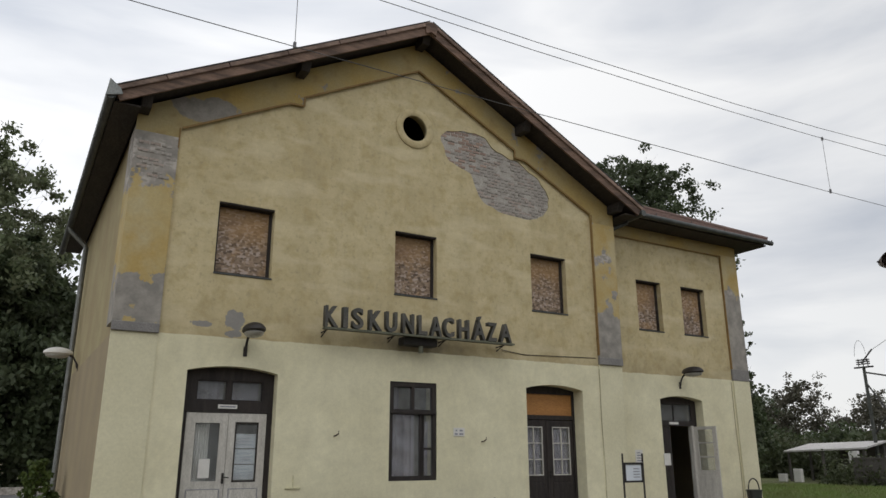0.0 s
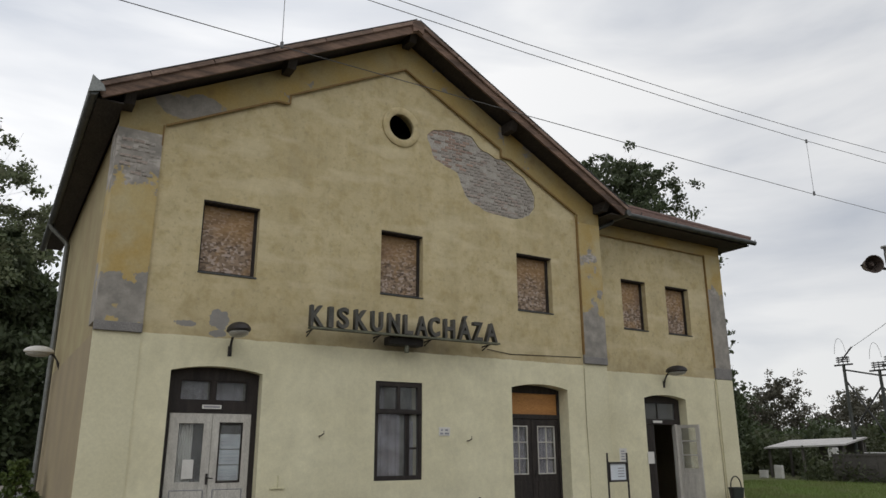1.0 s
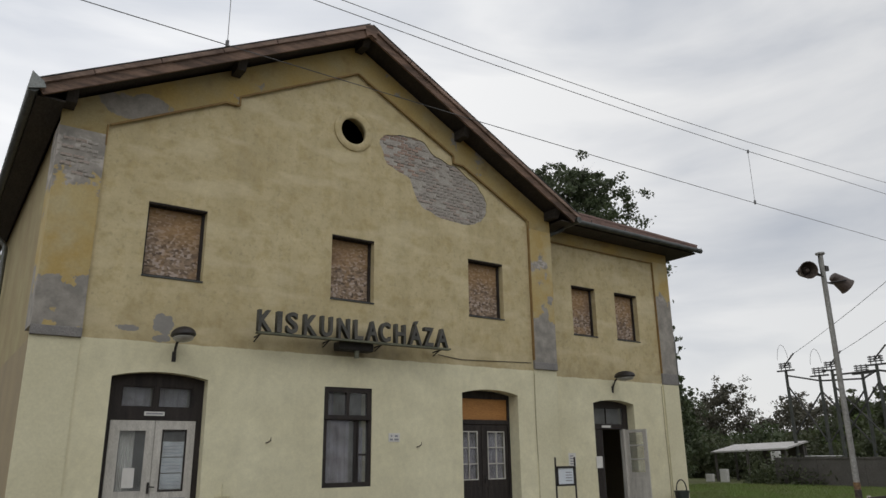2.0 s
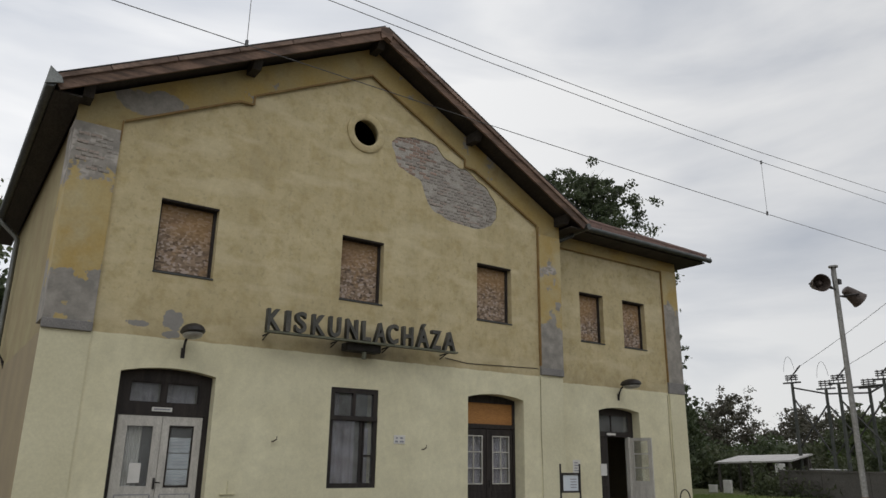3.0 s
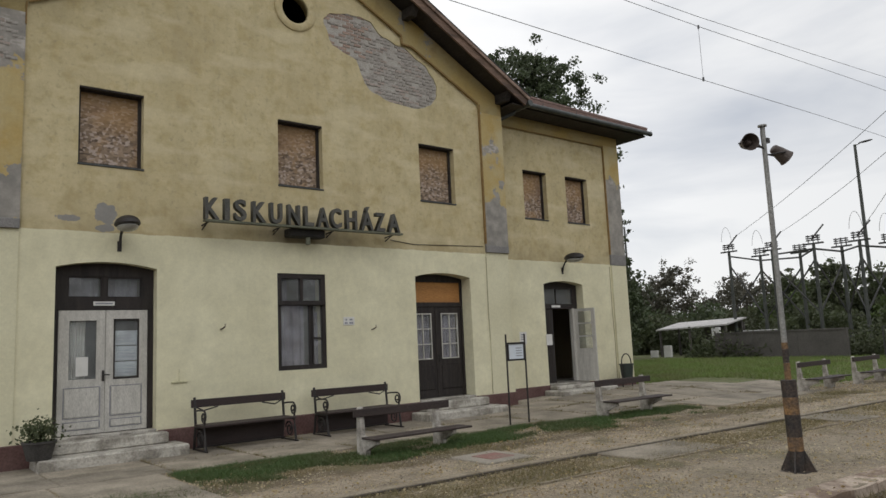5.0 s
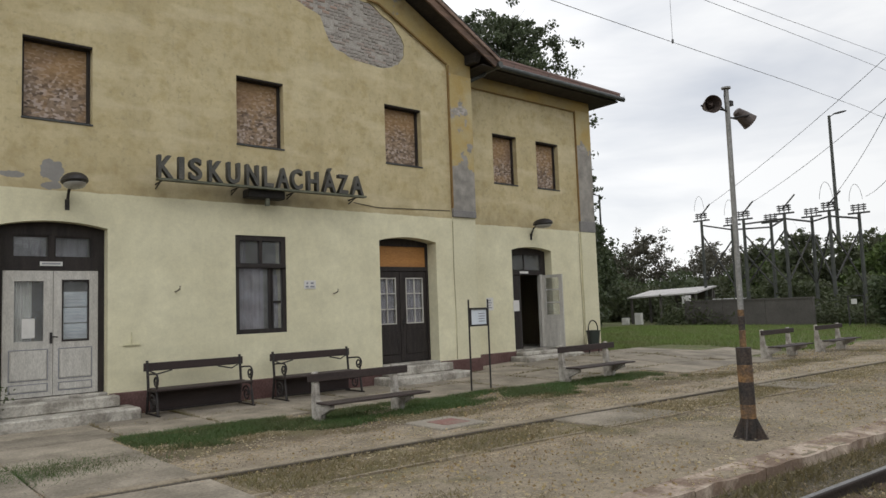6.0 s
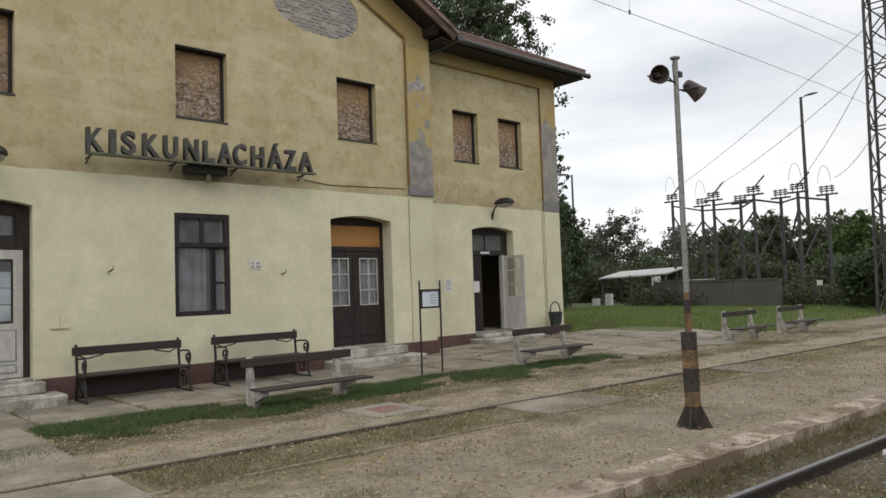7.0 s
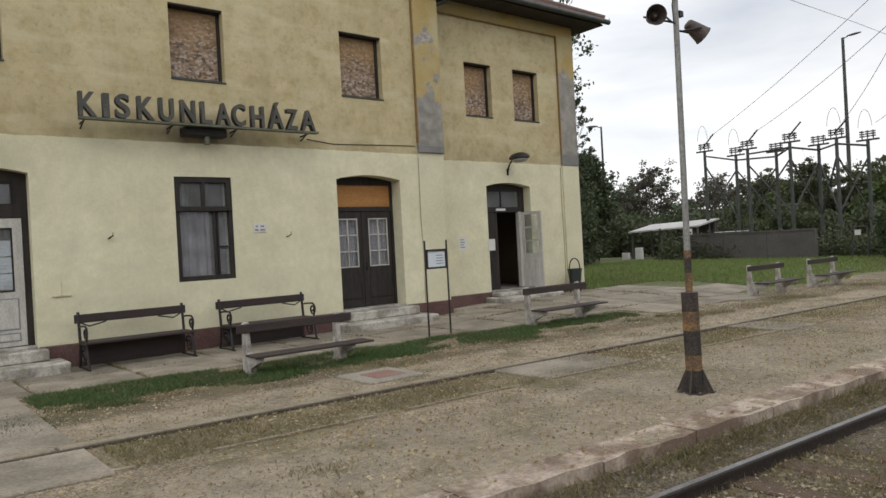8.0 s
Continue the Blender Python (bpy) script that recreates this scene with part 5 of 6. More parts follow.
def iron_bench(at):
    b = thing("iron_bench", "maroon plank bench with black wrought-iron scroll ends, by the wall", "bench", at, "wall benches")
    L = 1.80
    bm = bmesh.new()
    box(bm, 0.0, L, 0.02, 0.055, 0.72, 0.86)
    bevel(bm, 0.008)
    part("back_plank", bm, M_MAROON, b)
    for k in range(3):
        bm = bmesh.new()
        box(bm, 0.04, L - 0.04, -0.50 + 0.165 * k, -0.36 + 0.165 * k, 0.405, 0.44)
        bevel(bm, 0.006)
        part("seat_plank", bm, M_MAROON, b)
    boxpart("lower_rail", (0.06, L - 0.06, -0.06, -0.03, 0.03, 0.055), M_IRON, b)
    # flat dark panel filling the height from the lower rail to the seat
    boxpart("lower_panel", (0.08, L - 0.08, -0.055, -0.03, 0.057, 0.40), M_MAROON, b, "dark maroon panel below the seat", 0.005)
    for x in (0.06, L - 0.06):
        bm = bmesh.new()
        tube(bm, [(x, 0.06, 0.0), (x, -0.02, 0.40), (x, 0.0, 0.6), (x, 0.04, 0.90)], 0.024, 7)
        tube(bm, [(x, -0.50, 0.0), (x, -0.46, 0.25), (x, -0.44, 0.40), (x, -0.02, 0.40)], 0.023, 7)
        tube(bm, [(x, 0.02, 0.66), (x, -0.15, 0.68), (x, -0.36, 0.69)] + [(x, y, z) for y, z in scroll(-0.40, 0.575, 0.115, a0=1.57, sgn=1)], 0.017, 6)
        tube(bm, [(x, 0.02, 0.74), (x + (0.16 if x < 1 else -0.16), 0.02, 0.66), (x + (0.42 if x < 1 else -0.42), 0.02, 0.715)], 0.013, 6)
        tube(bm, [(x, -0.44, 0.42), (x, -0.46, 0.55)], 0.018, 6)
        tube(bm, [(x, y, z) for y, z in scroll(-0.24, 0.20, 0.15, a0=0.2)], 0.016, 6)
        tube(bm, [(x, 0.10, 0.012), (x, -0.58, 0.012)], 0.014, 6)
        part("iron_end", bm, M_IRON, b, "black wrought-iron end with scroll arm")
    return b


first = iron_bench((3.36, -0.42, 0.03))
copy_thing(first, pose(5.72, -0.42, 0.03))


def concrete_bench(at, turn=0.0):
    b = thing("concrete_bench", "platform bench of dark planks on limewashed concrete stands", "bench", at, "platform benches", turn=turn)
    L = 1.9
    bm = bmesh.new()
    box(bm, 0.0, L, -0.03, 0.006, 0.635, 0.76)
    bevel(bm, 0.008)
    part("back_plank", bm, M_PLANK, b)
    for k in range(2):
        bm = bmesh.new()
        box(bm, 0.06, L + 0.10, -0.50 + 0.19 * k, -0.33 + 0.19 * k, 0.315, 0.345)
        bevel(bm, 0.006)
        part("seat_plank", bm, M_PLANK, b)
    for x in (0.12, L - 0.28):
        bm = bmesh.new()
        prof = [(0.10, -0.02), (0.10, 0.3), (0.09, 0.78), (0.008, 0.79), (-0.02, 0.34), (-0.44, 0.312), (-0.45, 0.25), (-0.16, 0.15), (-0.16, -0.02)]
        a = [bm.verts.new((x, y, z)) for y, z in prof]
        c = [bm.verts.new((x + 0.085, y, z)) for y, z in prof]
        bm.faces.new(a), bm.faces.new(c[::-1])
        for k in range(len(prof)):
            bm.faces.new((a[k], c[k], c[(k + 1) % len(prof)], a[(k + 1) % len(prof)]))
        bevel(bm, 0.012)
        part("stand", bm, M_LIMED, b, "chipped white concrete stand")
    return b


cb = concrete_bench((4.78, -3.44, -0.04))
for x, y, a in ((10.75, -3.27, 0.0), (17.9, -4.1, 0), (20.9, -4.25, 0)):
    copy_thing(cb, pose(x, y, gz(x, y), 0, 0, a))


def notice_board():
    b = thing("notice_board", "small glazed timetable frame on two thin steel posts", "notice board", (8.79, -2.74, 0.0))
    for x in (0.0, 0.52):
        bm = bmesh.new()
        tube(bm, [(x, 0, 0), (x, 0, 1.80)], 0.018, 7)
        part("post", bm, M_IRON, b)
    part("frame", bars([(0.018, 0.502, 1.60, 1.635), (0.018, 0.502, 1.27, 1.305), (0.018, 0.05, 1.305, 1.60), (0.47, 0.502, 1.305, 1.60)], -0.02, 0.02), M_IRON, b)
    boxpart("paper", (0.05, 0.47, 0.0, 0.006, 1.305, 1.60), M_PAPER, b, "pale timetable sheet")
    for k in range(4):
        boxpart("print_bar", (0.26, 0.42, -0.004, -0.0005, 1.36 + 0.05 * k, 1.375 + 0.05 * k), M_INK, b)


notice_board()


def litter_bin():
    x, y = 16.35, 0.15
    b = thing("litter_bin", "dark green metal litter bin hung on a hooped stand", "bin", (x, y, gz(x, y)))
    bm = bmesh.new()
    n = 14
    rows = [[bm.verts.new((r * math.cos(2 * math.pi * k / n), r * math.sin(2 * math.pi * k / n), z)) for k in range(n)] for r, z in ((0.15, 0.22), (0.20, 0.66), (0.215, 0.66), (0.215, 0.69), (0.19, 0.69), (0.14, 0.26))]
    for u, v in zip(rows, rows[1:]):
        for k in range(n):
            bm.faces.new((u[k], u[(k + 1) % n], v[(k + 1) % n], v[k]))
    bm.faces.new(rows[0][::-1]), bm.faces.new(rows[-1])
    part("bucket", bm, plain("dark_green_paint", (0.018, 0.028, 0.022), (0.03, 0.035, 0.03), 0.6), b, "", True)
    bm = bmesh.new()
    tube(bm, [(-0.22, 0, 0), (-0.22, 0, 0.70)] + [(-0.22 * math.cos(a), 0, 0.72 + 0.26 * math.sin(a)) for a in np.linspace(0.1, math.pi - 0.1, 12)] + [(0.22, 0, 0.70), (0.22, 0, 0)], 0.018, 7)
    part("hoop_stand", bm, M_IRON, b)


litter_bin()


# ---------------------------------------------------------------- leaves, grass, trees
def leaf_soup(name, pts, size, material, flat=0.0, aspect=0.55, rng=None):
    """Many small folded leaves, one mesh; pts n x 3."""
    rng = rng or np.random.default_rng(5)
    n = len(pts)
    d = rng.normal(size=(n, 3))
    d[:, 2] *= 1 - flat
    d /= np.linalg.norm(d, axis=1)[:, None]
    u = np.cross(d, rng.normal(size=(n, 3)) * (1, 1, 1 - flat) + (0, 0, 0.001))
    u /= np.linalg.norm(u, axis=1)[:, None]
    s = size * (0.6 + 0.8 * rng.random(n))[:, None]
    a, b, c, e = pts - d * s, pts + u * s * aspect, pts + d * s, pts - u * s * aspect
    verts = np.stack([a, b, c, e], 1).reshape(-1, 3)
    faces = np.arange(4 * n).reshape(-1, 4)
    me = bpy.data.meshes.new(name)
    me.vertices.add(4 * n)
    me.vertices.foreach_set("co", verts.ravel())
    me.loops.add(4 * n)
    me.loops.foreach_set("vertex_index", faces.ravel())
    me.polygons.add(n)
    me.polygons.foreach_set("loop_start", np.arange(0, 4 * n, 4))
    me.update(calc_edges=True)
    me.materials.append(material)
    return new(name, me)


def blade_soup(name, pts, height, material, rng, lean=0.5, width=0.006):
    n = len(pts)
    a = rng.random(n) * 2 * np.pi
    side = np.stack([np.cos(a), np.sin(a), 0 * a], 1) * width
    tip = pts + np.stack([rng.normal(size=n) * lean, rng.normal(size=n) * lean, np.ones(n)], 1) * (height * (0.5 + rng.random(n)))[:, None]
    verts = np.stack([pts - side, pts + side, tip], 1).reshape(-1, 3)
    me = bpy.data.meshes.new(name)
    me.vertices.add(3 * n)
    me.vertices.foreach_set("co", verts.ravel())
    me.loops.add(3 * n)
    me.loops.foreach_set("vertex_index", np.arange(3 * n))
    me.polygons.add(n)
    me.polygons.foreach_set("loop_start", np.arange(0, 3 * n, 3))
    me.update(calc_edges=True)
    me.materials.append(material)
    return new(name, me)


def tree(name, label, at, height, spread, leaves, size, material, seed, base=0.25, clumps=26, trunk=0.2, squash=1.0, airy=0.55, cone=False, category="tree", tight=0.26):
    rng = np.random.default_rng(seed)
    t = thing(name, label, category, at)
    bm = bmesh.new()
    top = Vector((rng.normal() * 0.03 * height, rng.normal() * 0.03 * height, height * 0.86))
    stem = [Vector((0, 0, -0.1)).lerp(top, f) + Vector((rng.normal() * 0.05 * spread * f, rng.normal() * 0.05 * spread * f, 0)) for f in np.linspace(0, 1, 7)]
    tube(bm, stem, trunk, 9, trunk * 0.18)
    cents, rads = [], []
    for i in range(clumps):
        f = base + (1 - base) * (i + 0.5) / clumps
        ang = i * 2.4 + rng.normal() * 0.3
        wide = spread * (1 - f) / (1 - base) * 1.05 + 0.15 if cone else spread * math.sqrt(max(0.06, 1 - ((f - base) / (1 - base) * 1.9 - 0.85) ** 2)) * (0.55 + 0.5 * rng.random())
        c = Vector((wide * math.cos(ang) * 0.8, wide * math.sin(ang) * 0.8, height * f * 0.95))
        s = stem[0].lerp(stem[-1], max(0.05, f - 0.22))
        mid = s.lerp(c, 0.5) + Vector((0, 0, 0.06 * spread))
        tube(bm, [s, mid, c], trunk * 0.34 * (1.1 - f), 5, trunk * 0.05)
        for _ in range(3):
            e = c + Vector(rng.normal(size=3) * spread * 0.22)
            tube(bm, [mid.lerp(c, 0.4), e], trunk * 0.10 * (1.1 - f) + 0.006, 4, 0.004)
        cents.append(c)
        rads.append(spread * (0.30 + 0.16 * rng.random()) * (0.6 + 0.6 * (1 - f)))
    part("trunk", bm, M_BARK, t, "", True)
    per = leaves // clumps
    pts = []
    for c, r in zip(cents, rads):
        sub = rng.normal(size=(9, 3)) * r * airy
        k = rng.integers(0, 9, per)
        p = sub[k] + rng.normal(size=(per, 3)) * r * tight
        p[:, 2] *= 0.72 * squash
        pts.append(p + np.array(c))
    crown = leaf_soup("crown", np.concatenate(pts), size, material, rng=rng)
    crown.parent = t
    return t


def plants():
    rng = np.random.default_rng(11)
    # broadleaf trees beyond the left corner
    tree("tree", "tall airy broadleaf tree with bare limbs showing", (-5.0, 31.0, 0), 18.7, 6.2, 46000, 0.13, M_LEAFLIGHT, 1, 0.40, 50, 0.32, airy=0.75, tight=0.15)
    tree("tree", "dense dark broadleaf tree beside the road", (-7.6, 29.5, 0), 11.6, 4.6, 46000, 0.17, M_LEAFDARK, 2, 0.12, 40, 0.2, airy=0.7)
    tree("tree", "dense dark broadleaf tree beside the road", (-2.0, 30.5, 0), 13.2, 4.4, 46000, 0.17, M_LEAFDARK, 3, 0.08, 36, 0.2, airy=0.7)
    tree("tree", "dark leafy tree across the road", (-8.0, 46.0, 0), 12.0, 5.0, 12000, 0.22, M_LEAFDARK, 4, 0.1, 30, 0.25, airy=0.7)
    tree("tree", "dark leafy tree across the road", (0.5, 45.0, 0), 11.0, 5.0, 12000, 0.22, M_LEAFDARK, 5, 0.1, 30, 0.25, airy=0.7)
    # large tree behind the wing
    tree("tree", "large dark tree standing behind the station roof", (27.3, 14.8, 0), 18.4, 4.2, 46000, 0.10, M_LEAFDARK, 6, 0.50, 84, 0.4, airy=0.82, tight=0.17)
    tree("tree", "slim dark tree close behind the wing", (21.5, 4.58, 0), 7.71, 1.05, 4200, 0.07, M_LEAFDARK, 7, 0.2, 30, 0.09, airy=0.85, tight=0.2)
    tree("tree", "dark acacia tree by the lamp post", (37.5, 17.4, 0), 7.4, 2.6, 13000, 0.14, M_LEAFDARK, 8, 0.2, 30, 0.18, airy=0.6)
    tree("tree", "dark dense tree beside the wing", (31.0, 14.2, 0), 5.2, 2.4, 16000, 0.13, M_LEAFDARK, 9, 0.05, 30, 0.15, airy=0.65)
    # far row behind the substation
    for i, (x, y, h, s, mtl) in enumerate(((62, 29, 8.8, 3.6, M_CANADA), (66, 24, 7.0, 3.8, M_CANADA), (64, 19, 6.6, 3.6, M_CANADA), (60, 33, 6.5, 4.0, M_LEAFDARK), (58, 14.5, 7.2, 3.4, M_LEAF), (53, 9.0, 7.6, 3.0, M_LEAF), (55, 5.5, 7.0, 3.2, M_LEAF),
                                           (50, 2.6, 6.2, 2.6, M_LEAFBRIGHT), (52, -1.0, 5.6, 3.0, M_LEAF), (50, -4.5, 6.0, 2.8, M_LEAFLIGHT), (48, -8.0, 5.4, 3.0, M_LEAF), (56, 11.5, 6.0, 3.4, M_LEAFBRIGHT), (70, 38, 7.5, 4.5, M_LEAFDARK), (68, -14, 7, 4.5, M_LEAF), (74, 10, 7, 5, M_CANADA))):
        tree("tree", ("brownish autumn tree far behind the yard" if mtl is M_CANADA else "green tree behind the substation"), (x, y, 0), h * (0.93 if y > 18 else 0.80), s, 9500, 0.14, mtl, 20 + i, 0.03, 38, 0.16, airy=0.75, tight=0.21)
    # unseen trees added across the tracks, behind the camera, to darken window reflections
    for i in range(20):
        x = -30 + 7.4 * i
        tree("tree", "tall dark tree added out of view across the railway tracks", (x, -44 - 4 * (i % 3), -0.2), 11 + 3 * (i % 2), 5.2, 4200, 0.34, M_LEAFDARK, 70 + i, 0.08, 26, 0.3, airy=0.7)
    # bushes
    tree("bush", "fresh green elder bush at the station corner", (-0.55, 6.2, 0), 1.7, 0.55, 2200, 0.06, M_LEAFBRIGHT, 50, 0.05, 16, 0.02, category="bush")
    # hedge
    n = 26000
    p = np.stack([35.6 + rng.normal(size=n) * 0.45, rng.uniform(-16, -1.0, n), np.abs(rng.beta(2.2, 1.3, n)) * 2.45], 1)
    p[:, 2] += 0.28 * np.sin(p[:, 1] * 1.7) + 0.2 * np.sin(p[:, 1] * 4.1)
    p = p[p[:, 2] > 0]
    h = thing("hedge", "dark overgrown ivy hedge along the yard fence", "hedge")
    leaf_soup("foliage", p, 0.11, M_LEAFDARK, rng=rng).parent = h
    bm = bmesh.new()
    for k in range(22):
        y = -15.8 + 0.67 * k
        tube(bm, [(35.6, y, -0.05), (35.6 + 0.2 * math.sin(k), y + 0.2, 1.1), (35.6, y + 0.3 * math.sin(k * 2.3), 2.0)], 0.03, 5, 0.01)
    part("stems", bm, M_BARK, h)
    boxpart("core", (35.55, 35.75, -16, -1.1, 0, 1.75), M_LEAFDARK, h)
    n = 14000
    p = np.stack([rng.uniform(36.6, 39.5, n), rng.uniform(-3.0, 11.5, n), np.abs(rng.normal(size=n)) * 0.6], 1)
    leaf_soup("undergrowth", p, 0.10, M_LEAF, rng=rng)
    tagged(bpy.data.objects["undergrowth"], "weedy green undergrowth along the yard wall", "undergrowth", kind="stuff")

    n = 26000
    p = np.stack([rng.uniform(56, 60, n), rng.uniform(-9, 40, n), np.abs(rng.beta(1.6, 1.6, n)) * 3.6], 1)
    p[:, 2] += 0.5 * np.sin(p[:, 1] * 0.9) + 0.4 * np.sin(p[:, 1] * 2.3)
    p = p[p[:, 2] > 0]
    tagged(leaf_soup("thicket", p, 0.2, M_LEAFDARK, rng=rng), "dense dark thicket under the far trees", "thicket", kind="stuff")

    n = 34000
    p = np.stack([rng.uniform(43.6, 46.5, n), rng.uniform(-9, 27, n), np.abs(rng.beta(1.5, 1.5, n)) * 2.5], 1)
    p[:, 2] += 0.4 * np.sin(p[:, 1] * 1.1) + 0.35 * np.sin(p[:, 1] * 2.7)
    p = p[p[:, 2] > 0]
    tagged(leaf_soup("thicket", p, 0.14, M_LEAF, rng=rng), "dark bushes behind the shelter and the switchgear", "thicket", kind="stuff")

    # potted plant on the step
    t = thing("potted_plant", "small leafy plant in a dark pot on the door step", "plant", (0.98, -0.58, 0.2))
    bm = bmesh.new()
    m = 14
    rows = [[bm.verts.new((r * math.cos(2 * math.pi * k / m), r * math.sin(2 * math.pi * k / m), z)) for k in range(m)] for r, z in ((0.17, 0.0), (0.23, 0.24), (0.245, 0.25), (0.245, 0.28), (0.21, 0.28), (0.20, 0.24))]
    for u, v in zip(rows, rows[1:]):
        for k in range(m):
            bm.faces.new((u[k], u[(k + 1) % m], v[(k + 1) % m], v[k]))
    bm.faces.new(rows[0][::-1]), bm.faces.new(rows[-1])
    part("pot", bm, M_POT, t, "", True)
    q = rng.normal(size=(700, 3)) * (0.13, 0.13, 0.10) + (0, 0, 0.42)
    leaf_soup("foliage", q, 0.032, M_LEAF, rng=rng).parent = t
    bm = bmesh.new()
    for k in range(7):
        a = k * 0.9
        tube(bm, [(0, 0, 0.24), (0.08 * math.cos(a), 0.08 * math.sin(a), 0.42), (0.17 * math.cos(a), 0.17 * math.sin(a), 0.58)], 0.006, 4, 0.002)
    part("stems", bm, M_LEAF, t)

    # grass strip between paving and path
    def zs(x, y):
        return np.array([gz(a, b) for a, b in zip(x, y)])

    n = 110000
    x, y = rng.uniform(2.25, 13.5, n), rng.uniform(-4.6, -2.9, n)
    dens = np.array([noise.noise((a * 0.9, b * 1.6, 2)) for a, b in zip(x, y)]) + 0.5 * np.array([noise.noise((a * 3.1, b * 3.3, 8)) for a, b in zip(x, y)]) + 0.62 - np.abs(y + 3.5) * 0.72 - np.clip(x - 5.0, 0, 9) * 0.025
    k = dens > rng.uniform(-0.05, 0.55, n)
    x, y = x[k], y[k] + lat(x[k])
    p = np.stack([x, y, zs(x, y)], 1)
    tagged(blade_soup("grass_strip", p, 0.055, M_TURF, rng, 0.8), "lush green grass strip along the paving", "grass", kind="stuff")
    # grass patch by the paving corner
    n = 9000
    x, y = rng.normal(size=n) * 0.55 + 0.9, rng.normal(size=n) * 0.3 - 4.75
    y = y + lat(x)
    p = np.stack([x, y, zs(x, y)], 1)
    tagged(blade_soup("grass_patch", p, 0.045, M_TURF, rng, 0.8), "small patch of green grass beside the paving", "grass", kind="stuff")
    # lawn
    n = 70000
    x, y = 17.5 + 19 * rng.random(n) ** 1.4, rng.uniform(-3.9, 13, n)
    k = ~((x < 20.8) & (y < 0.6)) & (y > -3.7 + 0.4 * np.sin(x))
    p = np.stack([x[k], y[k], zs(x[k], y[k])], 1)
    tagged(blade_soup("lawn", p, 0.10, M_GRASS, rng, 0.6, 0.014), "uneven green lawn beyond the station", "grass", kind="stuff")
    # dry grass on the platform and the trackbed
    n = 165000
    x, y = 0.5 + 22 * rng.random(n) ** 1.25, rng.uniform(-12.0, -4.2, n)
    f = np.array([noise.noise((a * 0.7, b * 1.1, 9)) + 0.5 * noise.noise((a * 2.5, b * 2.5, 4)) for a, b in zip(x, y)])
    band = np.where((y < -6.5) & (y > -7.45), 0.44, np.where(y > -5.2, 0.1, np.where(y < -10.05, 0.42, np.where(y < -9.2, 0.05, -0.42))))
    k = (f + band > rng.uniform(0.05, 0.5, n)) & ~((y < -9.42) & (y > -10.05)) & ~((x < 2.3) & (y > -7.55))
    x, y = x[k], y[k] + lat(x[k])
    p = np.stack([x, y, zs(x, y)], 1)
    tagged(blade_soup("dry_grass", p, 0.05, M_DRYGRASS, rng, 0.9, 0.005), "sparse dry grass on platform and trackbed", "grass", kind="stuff")
    # weeds along the foot of the kerb
    n = 7500
    x, y = 0.5 + 24 * rng.random(n) ** 1.2, -10.06 - np.abs(rng.normal(size=n)) * 0.10
    k = np.array([noise.noise((a * 1.3, 0, 77)) for a in x]) > rng.uniform(-0.7, 0.3, n)
    x, y = x[k], y[k] + lat(x[k])
    p = np.stack([x, y, zs(x, y)], 1)
    tagged(blade_soup("kerb_weeds", p, 0.075, M_KERBWEED, rng, 0.7, 0.008), "brown-green weeds along the foot of the kerb", "weeds", kind="stuff")
    # weeds in the paving joints
    n = 9000
    along = rng.uniform(2.3, 17.5, n)
    x = np.where(rng.random(n) < 0.55, along, -3.4 + 1.45 * np.round((along + 3.4) / 1.45)) + rng.normal(size=n) * 0.012
    y = np.where(np.abs((x + 3.4) / 1.45 - np.round((x + 3.4) / 1.45)) < 0.03, rng.uniform(-2.9, -0.1, n), rng.choice([-1.455, -2.88, -0.12], n)) + rng.normal(size=n) * 0.015
    k = np.array([noise.noise((a * 0.8, b * 0.8, 31)) for a, b in zip(x, y)]) > rng.uniform(-0.25, 0.35, n)
    p = np.stack([x[k], y[k], zs(x[k], y[k]) + 0.02], 1)
    tagged(blade_soup("joint_weeds", p, 0.045, M_DRYGRASS, rng, 0.8, 0.006), "small dry weeds growing in the paving joints", "weeds", kind="stuff")
    # straw and chips lying about
    n = 26000
    x, y = 0.5 + 22 * rng.random(n) ** 1.3, rng.uniform(-12.0, -3.0, n)
    f = np.array([noise.noise((a * 0.8, b * 1.2, 41)) for a, b in zip(x, y)])
    k = f + 0.15 > rng.uniform(-0.3, 0.5, n)
    x, y = x[k], y[k] + lat(x[k])
    p = np.stack([x, y, zs(x, y) + 0.016], 1)
    tagged(leaf_soup("straw_litter", p, 0.024, M_STRAW, 0.9, 0.16, rng), "pale straw and twig litter strewn over the ground", "litter", kind="stuff")
    # small stones
    n = 16000
    x, y = 0.8 + 16 * rng.random(n) ** 1.4, np.where(rng.random(n) < 0.35, rng.uniform(-12.2, -10.05, n), rng.uniform(-9.5, -4.6, n))
    size = rng.uniform(0.005, 0.013, n) * np.where(y < -10, 1.3, 1.0)
    y = y + lat(x)
    oct_v = np.array([(1, 0, 0), (0, 1, 0), (-1, 0, 0), (0, -1, 0), (0, 0, 0.8), (0, 0, -0.6)], float)
    v = oct_v[None] * size[:, None, None] * rng.uniform(0.6, 1.3, (n, 6, 1)) + np.stack([x, y, zs(x, y) + 0.012], 1)[:, None]
    f = np.array([(0, 1, 4), (1, 2, 4), (2, 3, 4), (3, 0, 4), (1, 0, 5), (2, 1, 5), (3, 2, 5), (0, 3, 5)])
    f = (f[None] + 6 * np.arange(n)[:, None, None]).reshape(-1, 3)
    me = bpy.data.meshes.new("gravel")
    me.from_pydata(v.reshape(-1, 3).tolist(), [], f.tolist())
    me.materials.append(M_STONE)
    tagged(new("gravel", me), "loose grey-brown gravel stones", "gravel", kind="stuff")
